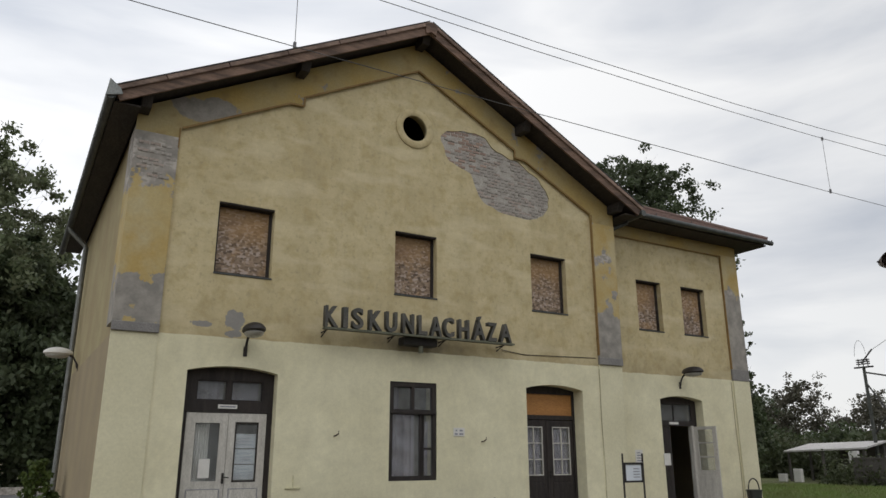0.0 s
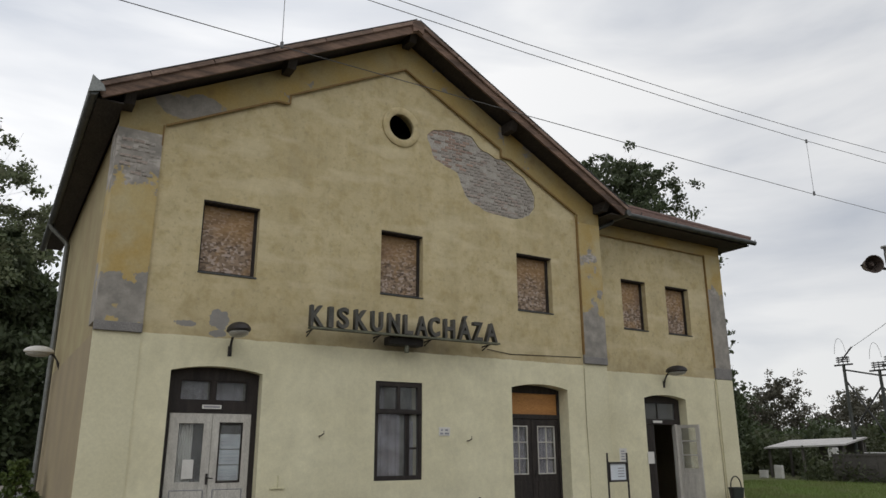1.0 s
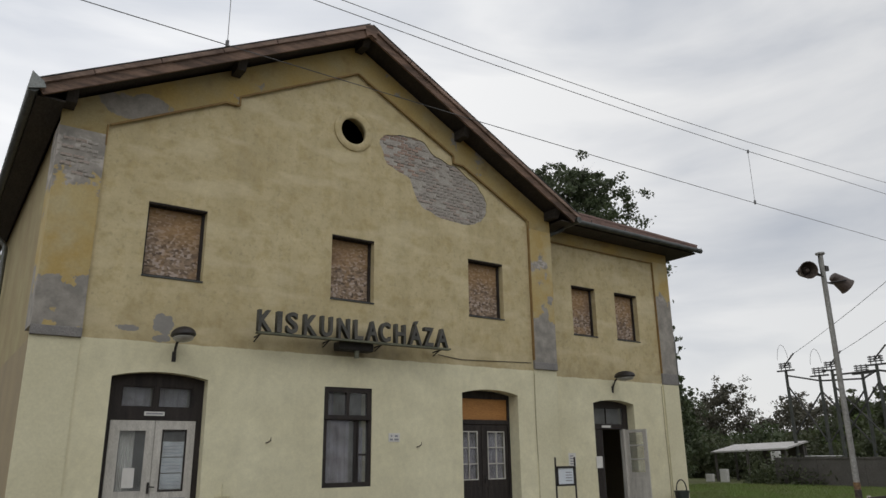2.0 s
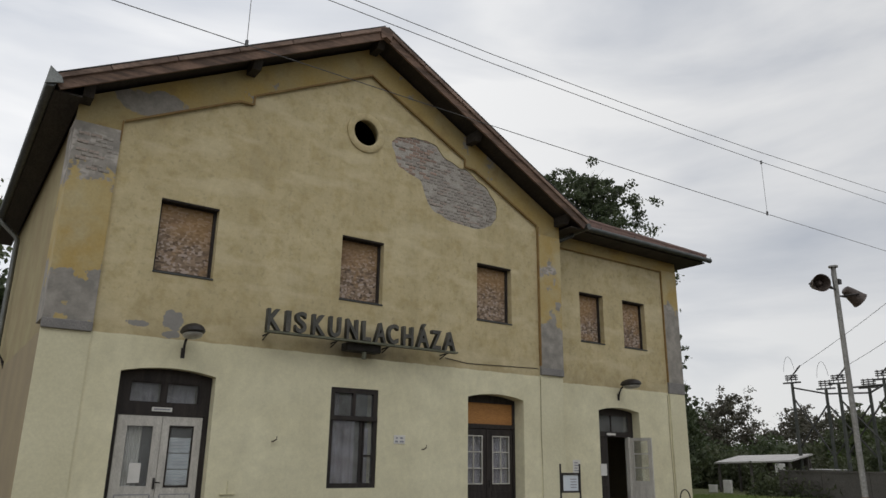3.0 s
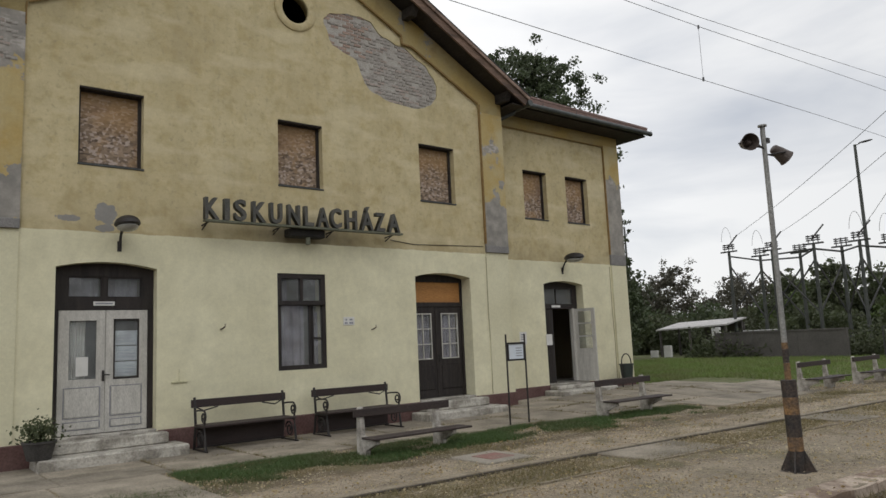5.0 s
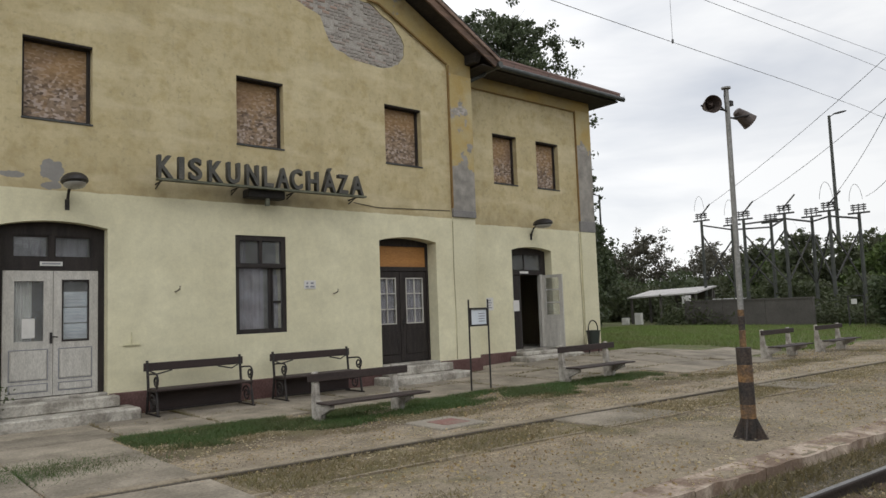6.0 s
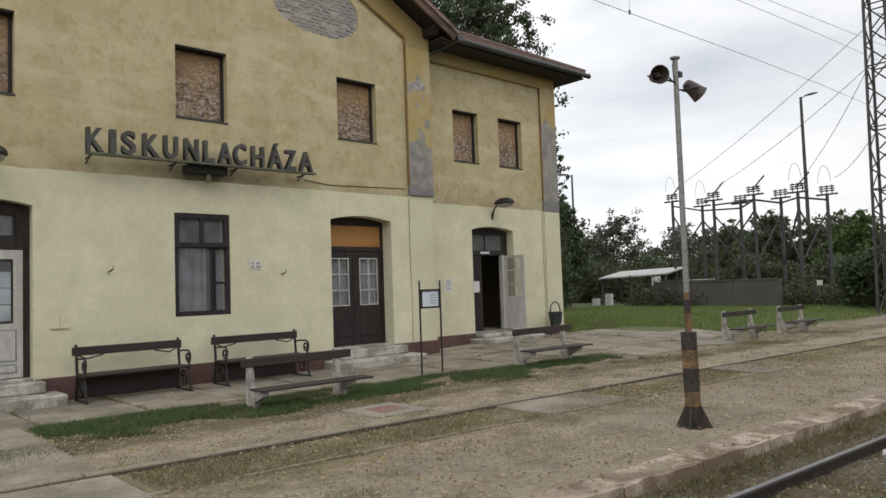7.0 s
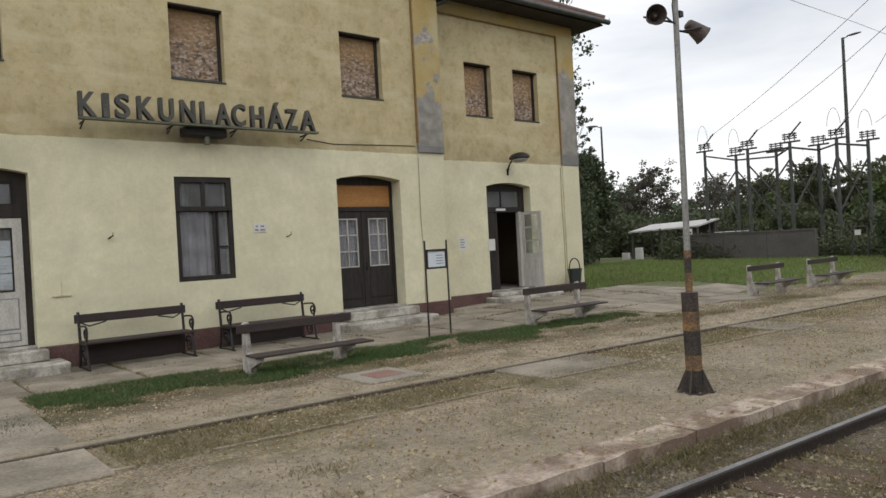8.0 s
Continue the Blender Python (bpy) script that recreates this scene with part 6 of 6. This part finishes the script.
    # fallen leaves
    n = 23000
    x, y = 0.5 + 24 * rng.random(n) ** 1.2, rng.uniform(-12.0, -2.9, n)
    f = np.array([noise.noise((a * 0.6, b * 0.9, 19)) for a, b in zip(x, y)])
    k = f + 0.1 > rng.uniform(-0.3, 0.5, n)
    x, y = x[k], y[k] + lat(x[k])
    p = np.stack([x, y, zs(x, y) + 0.018], 1)
    tagged(leaf_soup("fallen_leaves", p, 0.019, M_FALLEN, 0.75, 0.6, rng), "scattered dry yellow-brown fallen leaves", "leaves", kind="stuff")


plants()


# ---------------------------------------------------------------- posts, wires and the yard
def loudspeaker_post():
    x, y = 7.44, -8.99
    p = thing("loudspeaker_post", "steel post with striped yellow-black base and two horn loudspeakers", "post", (x, y, 0))
    top = Vector((0.0, 0.0, 4.17))
    bm = bmesh.new()
    tube(bm, [(-0.02, 0, 1.0), (-0.01, 0, 2.4), top], 0.034, 10, 0.029)
    tube(bm, [top, top + Vector((0, 0, 0.02))], 0.055, 10)
    part("pole", bm, M_POLE, p, "grey pole with rust streaks", True)
    mats = {"k": plain("black_paint", (0.024, 0.022, 0.021), (0.055, 0.038, 0.028), 0.7, 5, 40, grain=0.5), "y": plain("rusty_yellow_paint", (0.25, 0.14, 0.055), (0.075, 0.055, 0.042), 0.85, 6, 40, grain=0.5)}
    for za, zb, c in ((0.24, 0.40, "y"), (0.40, 0.66, "k"), (0.66, 0.86, "y"), (0.86, 1.06, "k")):
        bm = bmesh.new()
        tube(bm, [(0.0 - 0.02 * za, 0, za), (0.0 - 0.02 * zb, 0, zb - 0.001)], 0.086, 14)
        part("painted_ring", bm, mats[c], p, "black ring" if c == "k" else "rusty yellow ring", True)
    bm = bmesh.new()
    tube(bm, [(0, 0, -0.03), (0, 0, 0.24)], 0.085, 14)
    for k in range(4):
        a = k * math.pi / 2 + 0.25
        m = Matrix.Rotation(a, 4, "Z")
        v = [bm.verts.new(m @ Vector(q)) for q in ((0.08, -0.008, 0.26), (0.20, -0.008, 0.0), (0.08, -0.008, 0.0), (0.08, 0.008, 0.26), (0.20, 0.008, 0.0), (0.08, 0.008, 0.0))]
        for q in ((0, 1, 2), (5, 4, 3), (0, 3, 4, 1), (1, 4, 5, 2), (2, 5, 3, 0)):
            bm.faces.new([v[i] for i in q])
    box(bm, -0.15, 0.15, -0.15, 0.15, -0.02, 0.008)
    part("foot", bm, mats["k"], p, "black finned foot plate")
    for za, zb, c in ((1.062, 1.26, "y"), (1.262, 1.42, "k"), (1.422, 1.50, "y")):
        bm = bmesh.new()
        tube(bm, [(-0.02, 0, za), (-0.018, 0, zb)], 0.037, 10)
        part("painted_ring", bm, mats[c], p, "black ring" if c == "k" else "rusty yellow ring", True)
    for z, s in ((3.92, -1), (3.85, 1)):
        o = holder("loudspeaker", p, "dark horn loudspeaker")
        ax = Vector((-0.62, -0.70, -0.12)).normalized() if s < 0 else Vector((0.72, -0.42, -0.62)).normalized()
        c = Vector((-0.35, 0.03, z)) if s < 0 else Vector((0.30, -0.05, z))
        side = ax.cross(Vector((0, 0, 1))).normalized()
        up = side.cross(ax)
        bm = bmesh.new()
        n = 18
        rows = []
        for d, r in ((-0.13, 0.04), (-0.12, 0.055), (-0.04, 0.075), (0.07, 0.095), (0.10, 0.106), (0.10, 0.098), (0.03, 0.078), (0.0, 0.045), (0.03, 0.036), (0.055, 0.014)):
            rows.append([bm.verts.new(c + ax * d + r * (side * math.cos(2 * math.pi * k / n) + up * math.sin(2 * math.pi * k / n))) for k in range(n)])
        for u, v in zip(rows, rows[1:]):
            for k in range(n):
                bm.faces.new((u[k], u[(k + 1) % n], v[(k + 1) % n], v[k]))
        bm.faces.new(rows[0][::-1]), bm.faces.new(rows[-1])
        part("horn", bm, M_SPEAKER, o, "", True)
        bm = bmesh.new()
        root = Vector((-0.005, 0, z - 0.03))
        tube(bm, [root, root + Vector((s * 0.09, -0.01, 0.0)), c + side * 0.105], 0.011, 6)
        tube(bm, [root, root + Vector((s * 0.09, -0.01, 0.0)), c - side * 0.105], 0.011, 6)
        part("yoke", bm, M_IRON, o)
    bm = bmesh.new()
    box(bm, 0.03, 0.10, -0.03, 0.03, 3.97, 4.03)
    part("junction_box", bm, M_IRON, p)
    bm = bmesh.new()
    tube(bm, [(-0.03, 0, 4.18), (-0.06, 0, 4.08), (-0.045, 0, 3.9)], 0.006, 5)
    part("cable", bm, M_IRON, p)


loudspeaker_post()


def street_lamp(at, h, arm, mtl, label, r=0.11):
    o = thing("street_lamp", label, "street lamp", at, "street lamps")
    bm = bmesh.new()
    tube(bm, [(0, 0, -0.1), (0, 0, h)], r, 10, r * 0.62)
    part("pole", bm, mtl, o, "", True)
    a = Vector(arm)
    bm = bmesh.new()
    tube(bm, [(0, 0, h - 0.1), (a.x * 0.3, a.y * 0.3, h + 0.05)], 0.035, 6)
    part("arm", bm, mtl, o)
    bm = bmesh.new()
    bmesh.ops.create_uvsphere(bm, u_segments=14, v_segments=8, radius=1.0)
    ln = a.length
    rot = Matrix.Rotation(math.atan2(a.y, a.x), 4, "Z")
    for v in bm.verts:
        v.co = rot @ Vector((ln * 0.62 + v.co.x * ln * 0.42, v.co.y * 0.13, h + 0.12 + v.co.z * 0.08 + v.co.x * 0.05))
    part("lamp_head", bm, M_STEELDARK, o, "", True)


street_lamp((58.0, 8.8, 0), 15.5, (0.3, -1.15, 0), M_CONCPOLE, "grey street lamp on a tapered pole in the yard", 0.17)
street_lamp((45, 21.2, 0), 10.1, (-0.1, 1.3, 0), M_STEELDARK, "dark street lamp behind the trees")


def insulator(bm, c):
    x = Vector(c)
    tube(bm, [x, x + Vector((0, 0, 0.46))], 0.028, 6)
    for z in (0.12, 0.24, 0.36):
        tube(bm, [x + Vector((0, 0, z)), x + Vector((0, 0, z + 0.055))], 0.13, 8)


def substation():
    tops = [(42, 11.01, 6.65), (42, 8.98, 6.15), (40.5, 7.46, 6.25), (42, 6.54, 6.05), (40.5, 5.05, 6.3), (42, 4.18, 6.1), (40.5, 2.64, 6.15), (42, 1.69, 6.0)]
    for i, (x, y, h) in enumerate(tops):
        o = thing("switchgear_pole", "concrete switchgear pole carrying brown insulators", "pole", (x, y, 0), "switchgear poles")
        bm = bmesh.new()
        tube(bm, [(0, 0, -0.1), (0, 0, h)], 0.115, 9, 0.085)
        part("pole", bm, M_CONCPOLE, o, "", True)
        boxpart("crossbar", (-0.06, 0.06, -0.55, 0.55, h, h + 0.09), M_STEELDARK, o)
        for k in (-1, 0, 1):
            bm = bmesh.new()
            insulator(bm, (0, 0.27 * k, h + 0.09))
            part("insulator", bm, M_CERAMIC, o)
        if i % 2 == 0:
            bm = bmesh.new()
            tube(bm, [(0, 0.1, h + 0.3), (0, -0.65, h + 1.05)], 0.045, 6)
            tube(bm, [(0, -0.3, h + 0.5), (0, -0.1, h + 0.35)], 0.03, 5)
            part("switch_arm", bm, M_CERAMIC, o)
        if i in (0, 1, 6, 7):
            bm = bmesh.new()
            tube(bm, [(0, 0.35 * math.cos(a) + 0.1, h + 0.5 + 1.15 * math.sin(a)) for a in np.linspace(0.2, 2.9, 12)], 0.012, 4)
            part("jumper_wire", bm, M_WIRE, o)
    f = thing("steel_gantry", "steel beams and braces linking the switchgear poles", "frame")
    for (a, b) in ((0, 1), (1, 3), (2, 4), (4, 5), (5, 6), (6, 7), (3, 4)):
        bm = bmesh.new()
        p, q = Vector(tops[a]) - Vector((0, 0, 0.25)), Vector(tops[b]) - Vector((0, 0, 0.25))
        tube(bm, [p, q], 0.055, 6)
        part("beam", bm, M_STEELDARK, f)
        if (a, b) != (3, 4):
            bm = bmesh.new()
            tube(bm, [p - Vector((0, 0, 0.6)), q - Vector((0, 0, 3.6))], 0.05, 5)
            part("brace", bm, M_STEELDARK, f)
            bm = bmesh.new()
            tube(bm, [q - Vector((0, 0, 0.6)), p - Vector((0, 0, 3.6))], 0.05, 5)
            part("brace", bm, M_STEELDARK, f)
    return tops


TOPS = substation()


def mast():
    cx, cy, h = 32.6, -3.98, 14.2
    o = thing("lattice_mast", "dark steel lattice mast carrying overhead wires", "mast", (cx, cy, 0))

    def corner(k, z):
        w = 0.54 - 0.18 * z / h
        return Vector((w * (-1, 1, 1, -1)[k], w * (-1, -1, 1, 1)[k], z))

    for k in range(4):
        bm = bmesh.new()
        tube(bm, [corner(k, -0.1), corner(k, h)], 0.062, 5)
        part("leg", bm, M_STEELDARK, o)
    n = 17
    for k in range(4):
        for i in range(n):
            a, b = i * h / n, (i + 1) * h / n
            j = (k + 1) % 4
            bm = bmesh.new()
            tube(bm, [corner(k, a), corner(j, b)] if i % 2 else [corner(j, a), corner(k, b)], 0.030, 4)
            part("lattice_bar", bm, M_STEELDARK, o)
            if i % 3 == 0:
                bm = bmesh.new()
                tube(bm, [corner(k, a), corner(j, a)], 0.030, 4)
                part("lattice_bar", bm, M_STEELDARK, o)
    # portal beam over the tracks
    b = thing("portal_beam", "lattice beam reaching from the mast over the tracks", "beam", (cx, cy - 0.4, 8.6))
    for y0, z in ((-0.22, 0.0), (0.22, 0.0), (-0.22, 0.5), (0.22, 0.5)):
        bm = bmesh.new()
        tube(bm, [(y0, 0, z), (y0, -16, z)], 0.045, 5)
        part("chord", bm, M_RAILGREEN, b)
    for i in range(24):
        bm = bmesh.new()
        for x in (-0.22, 0.22):
            tube(bm, [(x, -i * 0.66, 0.5 * (i % 2)), (x, -(i + 1) * 0.66, 0.5 * ((i + 1) % 2))], 0.025, 4)
        part("lattice_bar", bm, M_RAILGREEN, b)
    far = thing("portal_post", "steel post at the other end of the portal beam", "post", (cx, cy - 16.4, 0))
    bm = bmesh.new()
    tube(bm, [(0, 0, -0.3), (0, 0, 9.2)], 0.22, 8, 0.16)
    part("pole", bm, M_STEELDARK, far)
    return cx, cy


MX, MY = mast()


def wires():
    def span(name, pts, r, label, sag=0.0, n=24):
        o = thing(name, label, "wire", (0, 0, 0), "overhead wires")
        out = []
        for a, b in zip(pts, pts[1:]):
            a, b = Vector(a), Vector(b)
            out += [a.lerp(b, f) - Vector((0, 0, sag * 4 * f * (1 - f))) for f in np.linspace(0, 1, n)[:-1]]
        out.append(Vector(pts[-1]))
        bm = bmesh.new()
        tube(bm, out, r, 5)
        part("wire", bm, M_WIRE, o)

    def pz(kind, x):
        return {"A": 5.965 + 0.0085 * x + 0.00075 * x * x, "B": 6.874 + 0.00492 * x + 0.00203 * x * x, "C": 7.009 + 0.00242 * x + 0.0028 * x * x}[kind]

    def py(x):
        return -6.6 + 0.0039 * max(0, x - 13) ** 2

    xs = [-60, -30, -16, -9.8, -8, -4, 0.72, 4, 8, 10.33, 15, 19, 22.3, 26, 29, MX - 0.2]
    for kd, lab in (("A", "thin overhead contact wire"), ("B", "thin overhead carrier wire"), ("C", "thin upper feeder wire")):
        span("overhead_wire", [(x, py(x), pz(kd, max(x, -8))) for x in xs], 0.0052, lab, 0.0, 2)
    for x in (-9.0, 0.72, 10.33):
        o = thing("dropper", "thin dropper wire with small clamps", "wire", (x, py(x), pz("A", max(-8, x))), "droppers")
        bm = bmesh.new()
        g = pz("B", max(-8, x)) - pz("A", max(-8, x))
        tube(bm, [(0, 0, 0), (0, 0, g)], 0.004, 4)
        tube(bm, [(0, 0, -0.02), (0, 0, 0.05)], 0.02, 5)
        tube(bm, [(0, 0, g - 0.04), (0, 0, g + 0.02)], 0.02, 5)
        part("dropper_wire", bm, M_WIRE, o)
    for k, z in ((0, 11.6), (2, 10.0), (6, 10.0), (7, 7.2)):
        t = TOPS[k]
        span("feeder_wire", [(MX - 0.45, MY + 0.3, z), (t[0], t[1] - 0.4, t[2] + 0.9)], 0.013, "feeder wire from mast to switchgear", 0.25, 10)
    span("feeder_wire", [(MX, MY, 11.2), (MX + 40, MY - 14, 9.5)], 0.015, "feeder wire leading away along the line", 0.5, 10)
    span("feeder_wire", [(MX, MY, 12.2), (MX + 40, MY - 12, 10.5)], 0.015, "feeder wire leading away along the line", 0.5, 10)
    span("feeder_wire", [(MX, MY, 8.0), (MX + 40, MY - 14, 7.0)], 0.015, "feeder wire leading away along the line", 0.5, 10)


wires()


def yard():
    w = thing("yard_wall", "low dark grey concrete yard wall with a coping", "wall")
    a, b = Vector((37.3, 9.7, 0)), Vector((36.0, 1.95, 0))
    n = 3
    d = (b - a) / n
    ang = math.atan2(d.y, d.x)
    for k in range(n):
        m = Matrix.Translation(a + d * k) @ Matrix.Rotation(ang, 4, "Z")
        bm = bmesh.new()
        box(bm, 0.01, d.length - 0.01, -0.09, 0.09, -0.1, 1.50, m)
        part("wall_panel", bm, M_GREYWALL, w)
        bm = bmesh.new()
        box(bm, 0.0, d.length, -0.13, 0.13, 1.502, 1.58, m)
        part("coping", bm, M_GREYWALL, w)
    s = thing("open_shelter", "open shelter with a pale sloping sheet roof on posts", "shelter", (41.2, 12.6, 0))
    bm = bmesh.new()
    v = [bm.verts.new(p) for p in ((-1.2, -2.1, 2.02), (1.6, -1.9, 2.42), (1.8, 3.2, 2.3), (-1.2, 3.0, 1.85))]
    bm.faces.new(v)
    ext = bmesh.ops.extrude_face_region(bm, geom=bm.faces[:])
    bmesh.ops.translate(bm, vec=(0, 0, 0.09), verts=[g for g in ext["geom"] if isinstance(g, bmesh.types.BMVert)])
    part("roof", bm, M_ROOFSHEET, s)
    for x, y in ((-1.0, -1.9), (-1.0, 0.6), (-1.0, 2.8), (1.3, -1.7), (1.3, 2.9)):
        boxpart("post", (x - 0.06, x + 0.06, y - 0.06, y + 0.06, -0.1, 1.84 + 0.034 * (3.0 - y) + 0.36 * (x > 0)), M_GREYWALL, s)
    boxpart("back_wall", (1.4, 1.5, -1.8, 1.0, -0.1, 2.2), M_GREYWALL, s)
    for x, y, h, c in ((39.3, 14.3, 0.75, M_WHITE), (39.4, 15.4, 0.45, M_WHITE), (39.2, 10.75, 1.75, M_WHITE)):
        o = thing("stored_crate" if h < 1 else "white_sign_board", "pale crate stored by the shelter" if h < 1 else "small white sign board on the shelter post", "crate" if h < 1 else "sign", (x, y, gz(x, y)))
        boxpart("body", (-0.12, 0.12, -0.25, 0.25, 0.0 if h < 1 else 1.1, h), c, o, "", 0.02)
        if h > 1:
            boxpart("post", (-0.04, 0.04, -0.04, 0.04, -0.05, 1.098), M_GREYWALL, o)
    g = thing("yard_gate", "narrow dark steel gate frame with a white sign", "gate", (35.0, -0.32, 0))
    part("frame", (lambda bm: (tube(bm, [(0, 0.33, 0), (0, 0.33, 1.58)], 0.04, 6), tube(bm, [(0, -0.33, 0), (0, -0.33, 1.58)], 0.04, 6), tube(bm, [(0, 0.33, 1.55), (0, -0.33, 1.55)], 0.03, 6), bm)[-1])(bmesh.new()), M_STEELDARK, g)
    boxpart("sign", (-0.03, -0.01, -0.05, 0.2, 1.18, 1.42), M_WHITE, g, "white sign")
    r = thing("road", "grey asphalt road beyond the station corner", "road", kind="structure")
    bm = bmesh.new()
    box(bm, -60, 30, 12.5, 26.8, -0.1, 0.02)
    part("carriageway", bm, M_ASPHALT, r)
    k = thing("road_barrier", "pale concrete kerb wall along the road", "kerb", (0, 0, 0), kind="structure")
    bm = bmesh.new()
    box(bm, -60, 12, 26.9, 27.2, -0.1, 0.34)
    part("barrier", bm, M_LIMED, k)
    c = thing("parked_car", "pale parked car mostly hidden behind the yard wall", "car", (40.3, 8.6, 0), turn=82)
    bm = bmesh.new()
    box(bm, -2.0, 2.0, -0.82, 0.82, 0.28, 0.86)
    bevel(bm, 0.10)
    part("body", bm, M_WHITE, c, "pale body")
    bm = bmesh.new()
    vs = box(bm, -1.25, 1.15, -0.72, 0.72, 0.86, 1.62)
    for v in vs:
        if v.co.z > 1.2:
            v.co.x *= 0.62
            v.co.y *= 0.84
    bevel(bm, 0.07)
    part("cabin", bm, M_STEELDARK, c, "dark glazed cabin")
    boxpart("car_roof", (-0.78, 0.72, -0.60, 0.60, 1.60, 1.645), M_WHITE, c, "", 0.02)
    for x in (-1.25, 1.25):
        for y in (-0.80, 0.80):
            bm = bmesh.new()
            tube(bm, [(x, y - 0.1, 0.31), (x, y + 0.1, 0.31)], 0.31, 16)
            part("wheel", bm, M_POT, c)
    # litter by the rail
    l = thing("plastic_bag", "crumpled white plastic scrap beside the rail", "litter", (8.35, -10.62 + lat(8.35) - 0.08, -0.24))
    bm = bmesh.new()
    bmesh.ops.create_icosphere(bm, subdivisions=2, radius=0.09)
    for v in bm.verts:
        q = 1 + 0.8 * noise.noise(v.co * 22)
        v.co = Vector((v.co.x * q * 1.2, v.co.y * q * 0.6, max(0, v.co.z * q * 0.5 + 0.03)))
    part("bag", bm, M_WHITE, l)


yard()


# ---------------------------------------------------------------- bare brickwork in the gable
def inside(x, z, poly):
    hit = False
    for (xa, za), (xb, zb) in zip(poly, poly[1:] + poly[:1]):
        if (za > z) != (zb > z) and x < (xb - xa) * (z - za) / (zb - za) + xa:
            hit = not hit
    return hit


def brick_mat():
    n = Nodes("bare_brick")
    r = n.random()
    col = n.mix(n.range(r, 0.0, 1.0), (0.29, 0.265, 0.235), (0.39, 0.365, 0.33))
    col = n.mix(n.range(r, 0.66, 0.72, 0, 0.6), col, (0.34, 0.25, 0.205))
    col = n.mix(n.range(n.noise(4, 6, 0.65, n.coords((1, 1, 1.6))), 0.46, 0.56, 0, 0.8), col, (0.335, 0.318, 0.29))
    # flat dark streaks put into the brick colour for the joint shadows
    col = n.mix(n.range(n.noise(6, 6, 0.7, n.coords((1, 1, 3.2))), 0.53, 0.60, 0, 0.85), col, (0.165, 0.14, 0.115))
    col = n.mix(n.range(n.noise(3.4, 6, 0.7, n.coords((1, 1, 2.2), (5, 0, 3))), 0.58, 0.63, 0, 0.7), col, (0.46, 0.44, 0.40))
    f = n.noise(40, 5, 0.7)
    col = n.mix(1.0, col, n.range(f, 0.3, 0.7, 0.75, 1.2), "MULTIPLY")
    return n.done(col, 0.95, f, 0.7, 0.0, 0.012)


def bricks():
    grey, red = brick_mat(), plain("pink_red_brick", (0.33, 0.215, 0.165), (0.27, 0.225, 0.19), 0.95, 5, 40, 0.6, vary=0.2)
    data, red_data = [], []
    for k in range(12):
        bm = bmesh.new()
        box(bm, -0.086, 0.086, 0.0, 0.045, -0.029, 0.029)
        for v in bm.verts:
            v.co += Vector((random.uniform(-0.008, 0.008), random.uniform(-0.006, 0.004) if v.co.y < 0.02 else 0, random.uniform(-0.004, 0.004)))
        me = bpy.data.meshes.new("brick")
        bm.to_mesh(me)
        bm.free()
        me.materials.append(grey if k < 6 else red)
        (data if k < 6 else red_data).append(me)
    row, z = 0, 7.24
    while z < 9.4:
        x = 6.3 + (0.1 if row % 2 else 0.0)
        while x < 9.8:
            if inside(x, z, PATCH):
                if random.random() < 0.10 + 0.35 * (noise.noise((x * 1.6, z * 2.2, 3)) > 0.12):
                    x += 0.2
                    continue
                red = x < 7.7 and z > 8.2 and random.random() < 0.55
                ob = new("brick", random.choice(red_data if red else data))
                ob.parent = station
                ob.location = (x + random.uniform(-0.006, 0.006), 0.010 + random.uniform(0, 0.012), z)
                ob.rotation_euler = (random.uniform(-0.08, 0.08), random.uniform(-0.02, 0.02), random.uniform(-0.03, 0.03))
            x += 0.2
        z += 0.077
        row += 1
    # bare brick courses high on the corner strip
    for row in range(9):
        z = 6.66 + 0.077 * row
        for k in range(3):
            x = 0.10 + 0.2 * k + 0.09 * (row % 2)
            if x < 0.62 and random.random() < 0.62:
                ob = new("brick", random.choice(data))
                ob.parent = station
                ob.location = (x, -0.072 + random.uniform(0, 0.008), z)
                ob.rotation_euler = (random.uniform(-0.05, 0.05), random.uniform(-0.03, 0.03), random.uniform(-0.02, 0.02))


bricks()
